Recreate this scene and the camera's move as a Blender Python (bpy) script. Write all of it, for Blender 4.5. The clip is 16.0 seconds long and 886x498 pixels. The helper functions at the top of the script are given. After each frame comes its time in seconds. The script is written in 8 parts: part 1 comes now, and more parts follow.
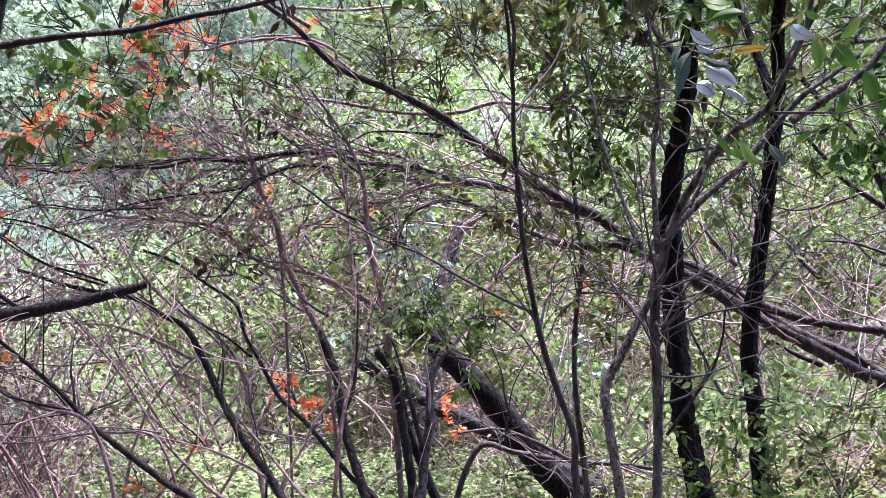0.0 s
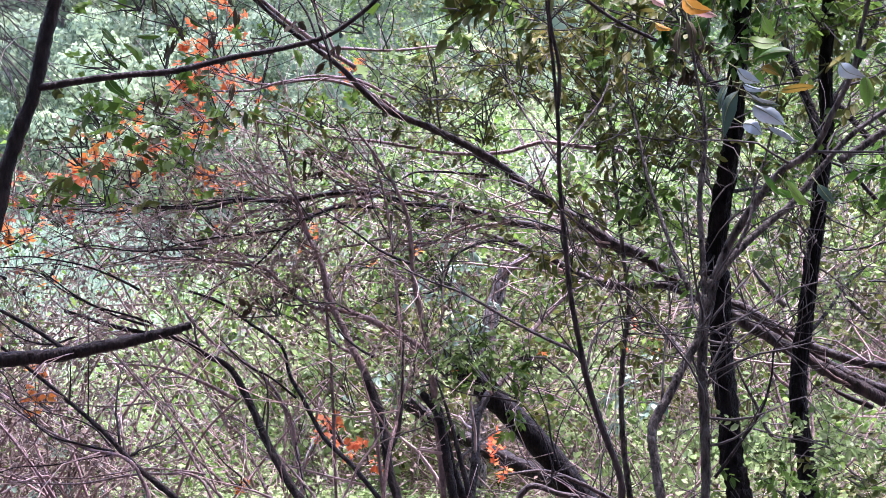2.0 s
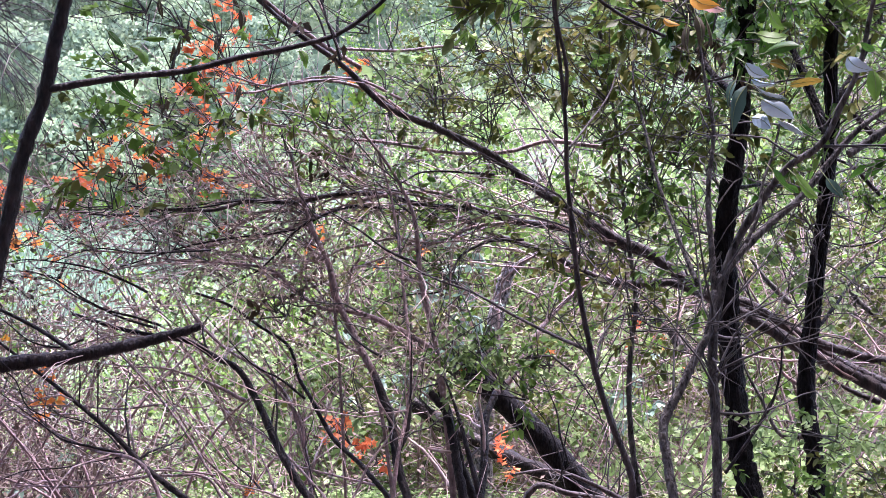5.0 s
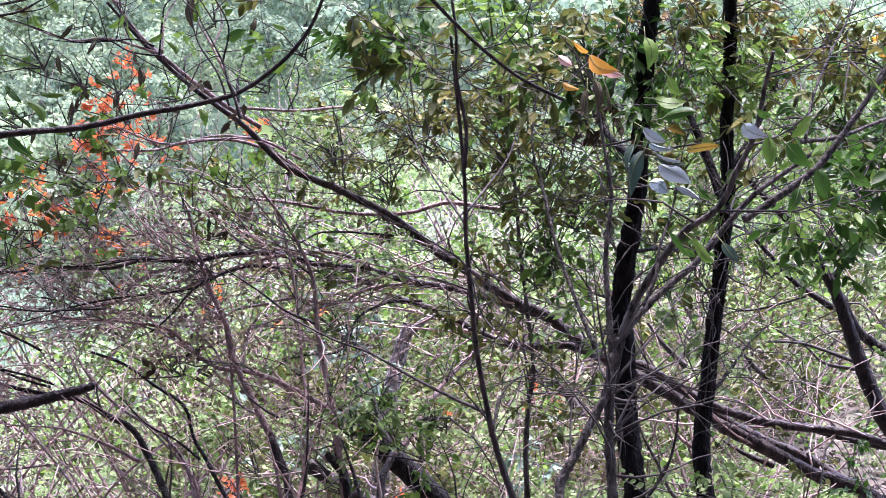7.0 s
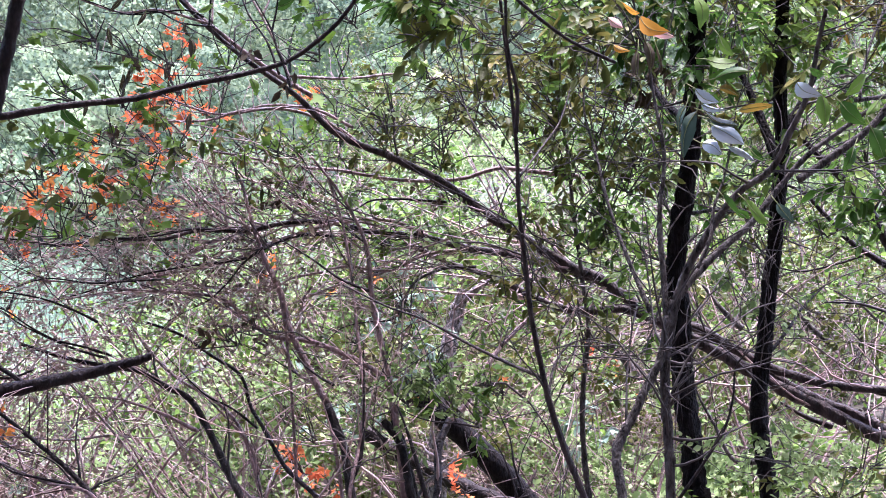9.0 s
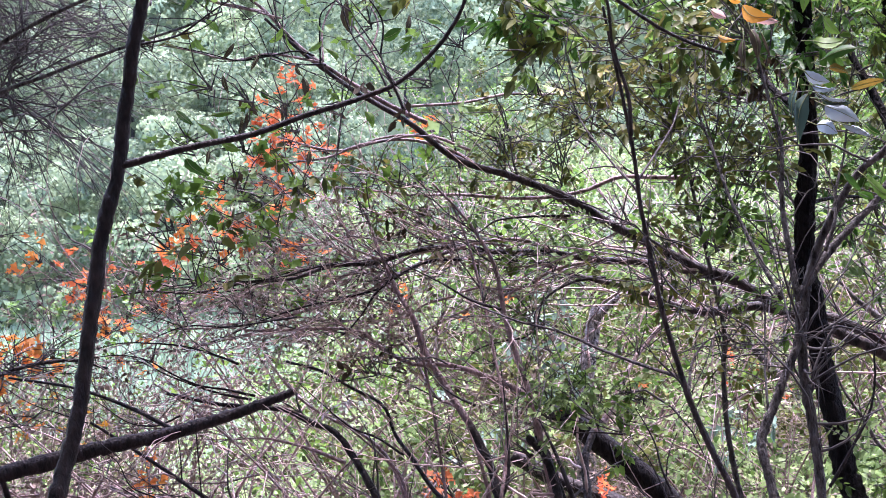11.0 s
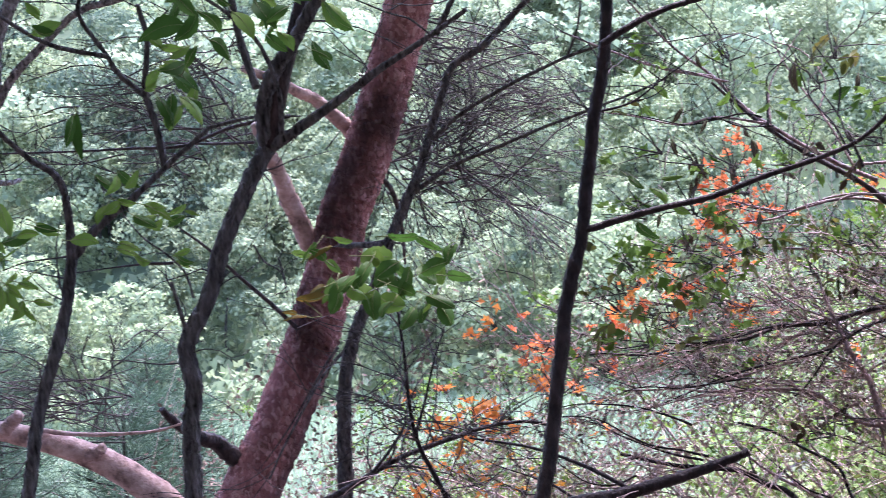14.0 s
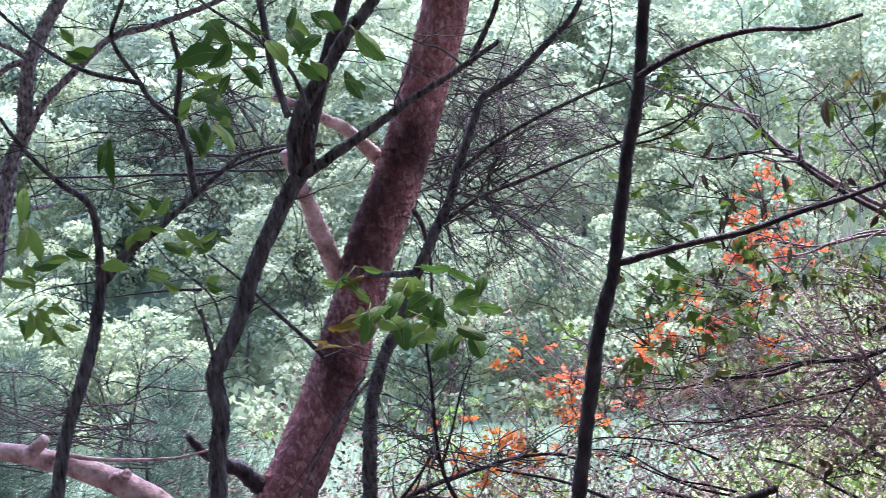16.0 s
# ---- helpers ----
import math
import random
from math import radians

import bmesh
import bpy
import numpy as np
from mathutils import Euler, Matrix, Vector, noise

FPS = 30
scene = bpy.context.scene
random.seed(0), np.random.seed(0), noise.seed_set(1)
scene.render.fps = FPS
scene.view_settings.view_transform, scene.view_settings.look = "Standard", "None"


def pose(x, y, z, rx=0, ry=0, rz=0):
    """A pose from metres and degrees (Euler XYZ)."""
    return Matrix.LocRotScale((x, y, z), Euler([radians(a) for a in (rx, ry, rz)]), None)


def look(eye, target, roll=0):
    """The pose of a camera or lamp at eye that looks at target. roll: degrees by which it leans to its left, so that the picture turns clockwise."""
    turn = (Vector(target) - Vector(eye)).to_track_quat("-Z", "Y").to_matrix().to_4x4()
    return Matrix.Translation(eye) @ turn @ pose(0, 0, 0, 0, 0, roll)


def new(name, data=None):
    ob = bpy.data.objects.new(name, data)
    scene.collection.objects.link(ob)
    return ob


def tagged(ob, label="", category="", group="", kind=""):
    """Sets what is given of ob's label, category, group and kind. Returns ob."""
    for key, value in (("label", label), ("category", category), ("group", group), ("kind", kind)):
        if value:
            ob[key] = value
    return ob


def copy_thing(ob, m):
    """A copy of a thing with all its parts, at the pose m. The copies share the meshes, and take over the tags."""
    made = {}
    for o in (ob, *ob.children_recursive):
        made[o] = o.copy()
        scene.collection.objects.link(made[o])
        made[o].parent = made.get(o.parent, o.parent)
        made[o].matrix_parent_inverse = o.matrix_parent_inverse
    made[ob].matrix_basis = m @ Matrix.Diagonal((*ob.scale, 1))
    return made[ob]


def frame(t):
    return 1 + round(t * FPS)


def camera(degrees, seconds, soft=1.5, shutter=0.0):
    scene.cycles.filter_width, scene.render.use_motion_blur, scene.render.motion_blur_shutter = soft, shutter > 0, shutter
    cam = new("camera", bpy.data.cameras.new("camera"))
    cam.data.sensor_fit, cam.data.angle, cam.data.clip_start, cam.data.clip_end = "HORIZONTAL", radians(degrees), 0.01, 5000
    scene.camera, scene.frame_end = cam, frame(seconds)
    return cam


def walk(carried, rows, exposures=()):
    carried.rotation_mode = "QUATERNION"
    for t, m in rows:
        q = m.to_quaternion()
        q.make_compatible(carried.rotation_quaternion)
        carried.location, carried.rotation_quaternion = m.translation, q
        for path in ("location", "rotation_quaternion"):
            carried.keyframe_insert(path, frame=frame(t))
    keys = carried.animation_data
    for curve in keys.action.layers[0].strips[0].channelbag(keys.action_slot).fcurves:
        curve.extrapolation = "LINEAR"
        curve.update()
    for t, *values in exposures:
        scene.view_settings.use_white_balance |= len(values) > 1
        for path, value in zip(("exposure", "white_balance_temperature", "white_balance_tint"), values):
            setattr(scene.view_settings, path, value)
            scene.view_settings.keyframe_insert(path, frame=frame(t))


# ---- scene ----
cam = camera(26.73, 16.0, soft=0.7, shutter=0.25)
walk(cam, [
    (0.0, look((-0.000, 0.000, 1.600), (-0.005, 19.852, -0.832), 2.56)),
    (0.5, look((0.002, 0.008, 1.600), (-0.010, 19.846, -0.943), 2.87)),
    (1.0, look((0.002, 0.006, 1.600), (-0.082, 19.844, -0.936), 3.12)),
    (1.5, look((0.006, 0.025, 1.596), (-0.327, 19.893, -0.674), 2.81)),
    (2.0, look((0.006, 0.027, 1.598), (-0.527, 19.917, -0.427), 2.36)),
    (2.5, look((0.005, 0.015, 1.598), (-0.669, 19.915, -0.288), 2.45)),
    (3.0, look((0.003, 0.016, 1.598), (-0.736, 19.913, -0.290), 2.36)),
    (5.3, look((-0.023, 0.016, 1.579), (-0.447, 19.913, -0.400), 1.58)),
    (5.5, look((-0.021, 0.019, 1.578), (-0.328, 19.925, -0.329), 1.56)),
    (6.0, look((-0.023, 0.026, 1.580), (0.083, 19.962, -0.009), 2.04)),
    (6.5, look((-0.021, 0.026, 1.580), (0.211, 19.980, 0.252), 2.19)),
    (7.0, look((-0.022, 0.020, 1.580), (0.525, 19.972, 0.301), 2.63)),
    (7.5, look((-0.024, 0.023, 1.581), (0.917, 19.958, 0.271), 3.07)),
    (8.0, look((-0.023, 0.029, 1.580), (0.767, 19.958, 0.093), 2.46)),
    (8.5, look((-0.021, 0.029, 1.579), (0.375, 19.955, -0.087), 1.93)),
    (9.0, look((-0.018, 0.028, 1.577), (-0.042, 19.959, -0.079), 1.57)),
    (9.2, look((-0.015, 0.026, 1.575), (-0.191, 19.956, -0.080), 1.25)),
    (11.3, look((0.003, -0.030, 1.512), (-1.622, 19.875, 0.429), -4.74)),
    (11.5, look((0.012, -0.034, 1.509), (-1.750, 19.864, 0.528), -5.05)),
    (12.0, look((0.005, -0.043, 1.514), (-2.163, 19.824, 0.724), -5.49)),
    (12.5, look((-0.002, -0.048, 1.514), (-2.767, 19.749, 0.855), -5.67)),
    (13.0, look((-0.014, -0.062, 1.517), (-3.538, 19.617, 0.965), -5.64)),
    (13.5, look((-0.045, -0.093, 1.524), (-4.615, 19.374, 1.150), -5.44)),
    (14.0, look((-0.065, -0.122, 1.521), (-5.890, 19.010, 1.371), -5.54)),
    (14.5, look((-0.079, -0.119, 1.524), (-6.718, 18.747, 1.540), -5.91)),
    (15.0, look((-0.077, -0.121, 1.528), (-6.934, 18.666, 1.681), -5.94)),
    (15.5, look((-0.081, -0.125, 1.528), (-6.839, 18.698, 1.744), -5.51)),
    (16.0, look((-0.087, -0.122, 1.529), (-6.113, 18.948, 1.706), -4.73)),
], exposures=[(0.0, 3.02, 6200, 39), (9.0, 3.06, 6200, 39), (12.5, 3.07, 6200, 40), (16.0, 3.06, 6150, 41)])

# ---- light ----
world = bpy.data.worlds.new("overcast")
scene.world = world
world.use_nodes = True
wn = world.node_tree.nodes
sky = wn.new("ShaderNodeTexSky")
sky.sky_type = "NISHITA"
sky.sun_disc = False
sky.sun_elevation, sky.sun_rotation = radians(74), radians(20)
sky.dust_density, sky.ozone_density = 1.0, 2.0
wn["Background"].inputs["Strength"].default_value = 0.15
world.node_tree.links.new(sky.outputs[0], wn["Background"].inputs[0])

sun_data = bpy.data.lights.new("sun", "SUN")
sun_data.energy, sun_data.angle, sun_data.color = 3.6, radians(30), (1.0, 0.985, 0.96)
sun = new("sun", sun_data)
sun.matrix_world = look((2.65, 7.25, 27), (0, 0, 0))

# ---- materials ----
def material(name, low, high, scale=8.0, stretch=(1, 1, 1), rough=0.85, bump=0.4, fine=60.0, third=None, detail=6.0, start=0.5, sheen=0.15):
    """A surface that varies between colours in two sizes, with relief."""
    m = bpy.data.materials.new(name)
    m.use_nodes = True
    n, l = m.node_tree.nodes, m.node_tree.links
    bsdf = n["Principled BSDF"]
    tex, mp = n.new("ShaderNodeTexCoord"), n.new("ShaderNodeMapping")
    mp.inputs["Scale"].default_value = stretch
    l.new(tex.outputs["Object"], mp.inputs["Vector"])
    coarse, small = n.new("ShaderNodeTexNoise"), n.new("ShaderNodeTexNoise")
    coarse.inputs["Scale"].default_value, coarse.inputs["Detail"].default_value = scale, detail
    small.inputs["Scale"].default_value, small.inputs["Detail"].default_value = fine, 5
    l.new(mp.outputs[0], coarse.inputs["Vector"])
    l.new(mp.outputs[0], small.inputs["Vector"])
    add = n.new("ShaderNodeMath")
    add.operation = "MULTIPLY_ADD"
    add.inputs[1].default_value = 0.45
    l.new(small.outputs[0], add.inputs[0])
    l.new(coarse.outputs[0], add.inputs[2])
    ramp = n.new("ShaderNodeValToRGB")
    e = ramp.color_ramp.elements
    e[0].position, e[0].color = start, (*low, 1)
    e[1].position, e[1].color = 0.97, (*high, 1)
    if third:
        k = ramp.color_ramp.elements.new(0.72)
        k.color = (*third, 1)
    l.new(add.outputs[0], ramp.inputs[0])
    l.new(ramp.outputs[0], bsdf.inputs["Base Color"])
    bsdf.inputs["Roughness"].default_value = rough
    bsdf.inputs["Specular IOR Level"].default_value = sheen
    b = n.new("ShaderNodeBump")
    b.inputs["Strength"].default_value, b.inputs["Distance"].default_value = bump, 0.02
    l.new(add.outputs[0], b.inputs["Height"])
    l.new(b.outputs[0], bsdf.inputs["Normal"])
    return m


def leafy(name, colours, rough=0.45, through_light=0.35, patch=0.5, own=0.0):
    """A thin leaf that lets some light through; every leaf has its own tone."""
    m = bpy.data.materials.new(name)
    m.use_nodes = True
    n, l = m.node_tree.nodes, m.node_tree.links
    bsdf, outp = n["Principled BSDF"], n["Material Output"]
    geo, ramp = n.new("ShaderNodeNewGeometry"), n.new("ShaderNodeValToRGB")
    tex, noi = n.new("ShaderNodeTexCoord"), n.new("ShaderNodeTexNoise")
    noi.inputs["Scale"].default_value = patch
    l.new(tex.outputs["Object"], noi.inputs["Vector"])
    mixv = n.new("ShaderNodeMath")
    mixv.operation = "MULTIPLY_ADD"
    mixv.inputs[1].default_value = 0.62 if not own else 0.35
    l.new(geo.outputs["Random Per Island"], mixv.inputs[0])
    sub = n.new("ShaderNodeMath")
    sub.operation = "MULTIPLY_ADD"
    sub.inputs[1].default_value, sub.inputs[2].default_value = 1.2, -0.41
    l.new(noi.outputs[0], sub.inputs[0])
    l.new(sub.outputs[0], mixv.inputs[2])
    if own:
        mine, shift = n.new("ShaderNodeObjectInfo"), n.new("ShaderNodeMath")
        shift.operation = "MULTIPLY_ADD"
        shift.inputs[1].default_value, shift.inputs[2].default_value = own, -own / 2
        l.new(mine.outputs["Random"], shift.inputs[0])
        total = n.new("ShaderNodeMath")
        l.new(shift.outputs[0], total.inputs[0])
        l.new(mixv.outputs[0], total.inputs[1])
        mixv = total
    e = ramp.color_ramp.elements
    e[0].color, e[1].color = (*colours[0], 1), (*colours[-1], 1)
    for k, c in enumerate(colours[1:-1]):
        e.new((k + 1) / (len(colours) - 1)).color = (*c, 1)
    l.new(mixv.outputs[0], ramp.inputs[0])
    l.new(ramp.outputs[0], bsdf.inputs["Base Color"])
    bsdf.inputs["Roughness"].default_value = rough
    bsdf.inputs["Specular IOR Level"].default_value = 0.15 if not own else 0.05
    tr, mix = n.new("ShaderNodeBsdfTranslucent"), n.new("ShaderNodeMixShader")
    mix.inputs[0].default_value = through_light
    l.new(ramp.outputs[0], tr.inputs["Color"])
    l.new(bsdf.outputs[0], mix.inputs[1])
    l.new(tr.outputs[0], mix.inputs[2])
    l.new(mix.outputs[0], outp.inputs[0])
    return m


GREYBARK = material("grey_bark", (0.009, 0.0078, 0.007), (0.115, 0.104, 0.096), 55, (1, 1, 0.4), 0.8, 0.9, 190, start=0.52, sheen=0.15)
GREYDARK = material("dark_grey_bark", (0.006, 0.0058, 0.0054), (0.12, 0.118, 0.111), 60, (1, 1, 0.22), 0.8, 1.0, 170, start=0.52, sheen=0.15)
# Far darker than real bark: the backlit shade of the trunks is in the colour.
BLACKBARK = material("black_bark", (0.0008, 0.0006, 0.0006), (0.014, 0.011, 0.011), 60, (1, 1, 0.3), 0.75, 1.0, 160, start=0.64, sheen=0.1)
DARKBARK = material("dark_brown_bark", (0.0016, 0.0011, 0.0011), (0.026, 0.018, 0.0175), 40, (1, 1, 0.4), 0.6, 0.6, 140, start=0.55, sheen=0.18)
BROWNBARK = material("brown_bark", (0.004, 0.003, 0.003), (0.06, 0.043, 0.041), 40, (1, 1, 0.4), 0.58, 0.7, 140, start=0.54, sheen=0.22)
LIMBBARK = material("limb_bark", (0.02, 0.0125, 0.0125), (0.29, 0.185, 0.175), 30, (1, 1, 0.5), 0.48, 0.6, 120, start=0.44, sheen=0.38)
PALEGREY = material("peeling_bark", (0.008, 0.007, 0.007), (0.4, 0.355, 0.335), 85, (1, 1, 0.45), 0.9, 1.0, 230, start=0.52)
PINEBARK = material("pine_bark", (0.03, 0.012, 0.012), (0.36, 0.2, 0.18), 7, (1, 1, 0.5), 0.85, 0.9, 45, (0.13, 0.05, 0.046))
PALEWOOD = material("bare_wood", (0.08, 0.05, 0.045), (0.62, 0.48, 0.44), 16, (1, 1, 1), 0.8, 0.6, 70, (0.4, 0.28, 0.245), start=0.44)
TWIG = material("dead_twig", (0.055, 0.034, 0.031), (0.52, 0.365, 0.335), 7, (1, 1, 1), 0.4, 0.2, 40, sheen=0.45)
BRUSHTWIG = material("brush_twig", (0.032, 0.025, 0.02), (0.33, 0.255, 0.217), 6, (1, 1, 1), 0.5, 0.2, 40, sheen=0.25)
PALETWIG = material("pale_twig", (0.1, 0.075, 0.066), (0.46, 0.37, 0.33), 9, (1, 1, 1), 0.5, 0.3, 60, sheen=0.3)
DARKTWIG = material("dark_twig", (0.02, 0.019, 0.019), (0.075, 0.068, 0.066), 5, (1, 1, 1), 0.8, 0.2, 40)
LITTER = material("leaf_litter", (0.03, 0.023, 0.019), (0.16, 0.13, 0.118), 2.2, (1, 1, 1), 0.95, 1.0, 16, (0.085, 0.066, 0.058))
GREEN = leafy("green_leaf", [(0.017, 0.036, 0.009), (0.048, 0.105, 0.02), (0.115, 0.215, 0.038), (0.22, 0.34, 0.08)], 0.4, 0.4, 2.0)
NEARLEAF = leafy("broad_green_leaf", [(0.012, 0.04, 0.007), (0.03, 0.085, 0.013), (0.055, 0.125, 0.024)], 0.45, 0.4, 6)
YOUNGLEAF = leafy("young_green_leaf", [(0.045, 0.1, 0.014), (0.1, 0.19, 0.03), (0.14, 0.24, 0.05)], 0.45, 0.45, 6)
PALEGREEN = leafy("blue_green_leaf", [(0.07, 0.12, 0.085), (0.13, 0.21, 0.15), (0.22, 0.3, 0.24)], 0.5, 0.25, 2)
BROWNING = leafy("browning_leaf", [(0.04, 0.05, 0.01), (0.1, 0.075, 0.014), (0.17, 0.1, 0.015)], 0.5, 0.4, 12)
OLIVE = leafy("olive_leaf", [(0.02, 0.028, 0.01), (0.052, 0.07, 0.016), (0.1, 0.12, 0.028), (0.185, 0.165, 0.042)], 0.5, 0.3, 2.0)
BRIGHT = leafy("bright_leaf", [(0.04, 0.07, 0.022), (0.115, 0.185, 0.062), (0.235, 0.34, 0.13), (0.42, 0.52, 0.26)], 0.45, 0.45, 2.2)
PALELEAF = leafy("pale_underside_leaf", [(0.27, 0.34, 0.36), (0.38, 0.46, 0.48)], 0.5, 0.1, 30)
RED = leafy("red_leaf", [(0.5, 0.11, 0.045), (0.65, 0.185, 0.065), (0.72, 0.28, 0.1)], 0.5, 0.5, 2)
ORANGE = leafy("orange_leaf", [(0.5, 0.13, 0.03), (0.65, 0.22, 0.05), (0.6, 0.3, 0.07)], 0.5, 0.5, 2)
YELLOW = leafy("yellow_leaf", [(0.45, 0.2, 0.03), (0.6, 0.3, 0.04)], 0.5, 0.4, 2)
LITTERLEAF = leafy("fallen_leaf", [(0.04, 0.03, 0.025), (0.09, 0.07, 0.06), (0.145, 0.118, 0.105), (0.23, 0.195, 0.178)], 0.6, 0.1, 1.5)
DRYLEAF = leafy("dry_leaf", [(0.026, 0.02, 0.013), (0.055, 0.042, 0.025), (0.1, 0.072, 0.046)], 0.7, 0.2, 2)
DRYTUFT = leafy("dry_tuft", [(0.045, 0.033, 0.025), (0.11, 0.083, 0.064), (0.21, 0.16, 0.13)], 0.7, 0.2, 2)
BLUELEAF = leafy("blue_green_broad_leaf", [(0.02, 0.045, 0.032), (0.04, 0.075, 0.055), (0.06, 0.1, 0.075)], 0.4, 0.25, 4)
MIDRIB = leafy("leaf_rib", [(0.09, 0.12, 0.04), (0.15, 0.17, 0.07)], 0.5, 0.2, 3)
PINKLEAF = leafy("pink_leaf", [(0.5, 0.27, 0.24), (0.6, 0.38, 0.33)], 0.5, 0.3, 2)
# Pale, close tones put some of the hill's haze into the leaf colour.
FARLEAF = leafy("hazed_hill_leaf", [(0.12, 0.175, 0.108), (0.2, 0.27, 0.165), (0.25, 0.34, 0.195), (0.32, 0.41, 0.21)], 0.6, 0.42, 0.5, 0.55)
DARKNEEDLE = leafy("dark_needle", [(0.03, 0.035, 0.03), (0.07, 0.075, 0.065)], 0.6, 0.2, 2)
# Paler still: distance haze is painted into the far wood's base colour.
HAZEDWOODLEAF = leafy("hazed_wood_leaf", [(0.17, 0.25, 0.165), (0.24, 0.34, 0.22), (0.295, 0.405, 0.262), (0.355, 0.45, 0.28)], 0.6, 0.45, 0.3)
DEEPLEAF = leafy("deep_green_leaf", [(0.05, 0.085, 0.06), (0.085, 0.135, 0.09), (0.13, 0.19, 0.12)], 0.6, 0.4, 0.5, 0.4)
NEEDLE = leafy("pine_needle", [(0.022, 0.05, 0.034), (0.05, 0.098, 0.064), (0.085, 0.155, 0.095)], 0.5, 0.25, 1.5)
GRASS = leafy("grass_blade", [(0.12, 0.19, 0.115), (0.19, 0.28, 0.175), (0.27, 0.36, 0.25)], 0.5, 0.4, 0.2)


def flaking():
    """Pine bark: plates of pinkish and red-brown scale parted by dark cracks, with dark stained stretches."""
    n, l = PINEBARK.node_tree.nodes, PINEBARK.node_tree.links
    bsdf, mp = n["Principled BSDF"], n["Mapping"]
    cell, edge, ramp, crack, stain, sr = (n.new("ShaderNode" + k) for k in ("TexVoronoi", "TexVoronoi", "ValToRGB", "MapRange", "TexNoise", "MapRange"))
    edge.feature = "DISTANCE_TO_EDGE"
    warp, add = n.new("ShaderNodeTexNoise"), n.new("ShaderNodeVectorMath")
    warp.inputs["Scale"].default_value = 30
    add.operation = "MULTIPLY_ADD"
    add.inputs[1].default_value = (0.035, 0.035, 0.035)
    l.new(mp.outputs[0], warp.inputs["Vector"])
    l.new(warp.outputs["Color"], add.inputs[0])
    l.new(mp.outputs[0], add.inputs[2])
    for v in (cell, edge):
        v.inputs["Scale"].default_value = 80
        l.new(add.outputs[0], v.inputs["Vector"])
    e = ramp.color_ramp.elements
    e[0].color, e[1].color = (0.19, 0.073, 0.066, 1), (0.43, 0.245, 0.225, 1)
    e.new(0.6).color = (0.31, 0.135, 0.125, 1)
    sep = n.new("ShaderNodeSeparateColor")
    l.new(cell.outputs["Color"], sep.inputs[0])
    l.new(sep.outputs[0], ramp.inputs[0])
    crack.inputs["From Max"].default_value, crack.inputs["To Min"].default_value = 0.09, 0.72
    l.new(edge.outputs[0], crack.inputs["Value"])
    stain.inputs["Scale"].default_value, stain.inputs["Detail"].default_value = 3.4, 5
    l.new(mp.outputs[0], stain.inputs["Vector"])
    sr.inputs["From Min"].default_value, sr.inputs["From Max"].default_value, sr.inputs["To Min"].default_value = 0.37, 0.5, 0.2
    l.new(stain.outputs[0], sr.inputs["Value"])
    mul, tint = n.new("ShaderNodeMath"), n.new("ShaderNodeMix")
    mul.operation = "MULTIPLY"
    l.new(crack.outputs[0], mul.inputs[0])
    l.new(sr.outputs[0], mul.inputs[1])
    tint.data_type = "RGBA"
    tint.inputs[6].default_value = (0.012, 0.007, 0.007, 1)
    l.new(mul.outputs[0], tint.inputs["Factor"])
    l.new(ramp.outputs[0], tint.inputs[7])
    l.new(tint.outputs[2], bsdf.inputs["Base Color"])
    l.new(crack.outputs[0], n["Bump"].inputs["Height"])


flaking()


def two_grounds():
    """Leaf litter near the path, green growth from the meadow on."""
    n, l = LITTER.node_tree.nodes, LITTER.node_tree.links
    bsdf, ramp = n["Principled BSDF"], n["Color Ramp"]
    tex, sep, far, mix, noi, green = (n.new("ShaderNode" + k) for k in ("TexCoord", "SeparateXYZ", "MapRange", "Mix", "TexNoise", "ValToRGB"))
    mix.data_type = "RGBA"
    l.new(tex.outputs["Object"], sep.inputs[0])
    l.new(sep.outputs["Y"], far.inputs["Value"])
    far.inputs["From Min"].default_value, far.inputs["From Max"].default_value = 10, 20
    noi.inputs["Scale"].default_value = 0.8
    # Green darkened so that bare gaps between the hill trees look shaded.
    green.color_ramp.elements[0].color, green.color_ramp.elements[1].color = (0.04, 0.066, 0.04, 1), (0.15, 0.215, 0.125, 1)
    l.new(noi.outputs[0], green.inputs[0])
    l.new(far.outputs[0], mix.inputs["Factor"])
    l.new(ramp.outputs[0], mix.inputs[6])
    l.new(green.outputs[0], mix.inputs[7])
    l.new(mix.outputs[2], bsdf.inputs["Base Color"])


two_grounds()

# ---- building blocks ----
RNG = np.random.default_rng(7)


def smooth(a, b, v):
    t = np.clip((np.asarray(v, float) - a) / (b - a), 0, 1)
    return t * t * (3 - 2 * t)


def ground_z(x, y):
    """The slope falls from the path to a meadow, then a wooded hill rises; a bank lies to the right."""
    x, y = np.asarray(x, float), np.asarray(y, float)
    s, u = -0.26 * x + 0.966 * y, 0.966 * x + 0.26 * y
    z = np.where(s > 0, -0.11 * np.minimum(s, 36), -0.12 * s)
    z = z + 0.55 * np.clip(s - 62, 0, 130) * smooth(60, 76, s) + 0.1 * np.clip(s - 192, 0, None)
    z = z + smooth(0.3, 5.5, u) * smooth(7, 20, s) * 3.0 - smooth(0.3, 5.5, u) * smooth(24, 50, s) * 3.0
    z = z + 0.07 * np.sin(1.3 * x + 0.6) * np.cos(1.1 * y) * smooth(3, 9, np.hypot(x, y))
    return z


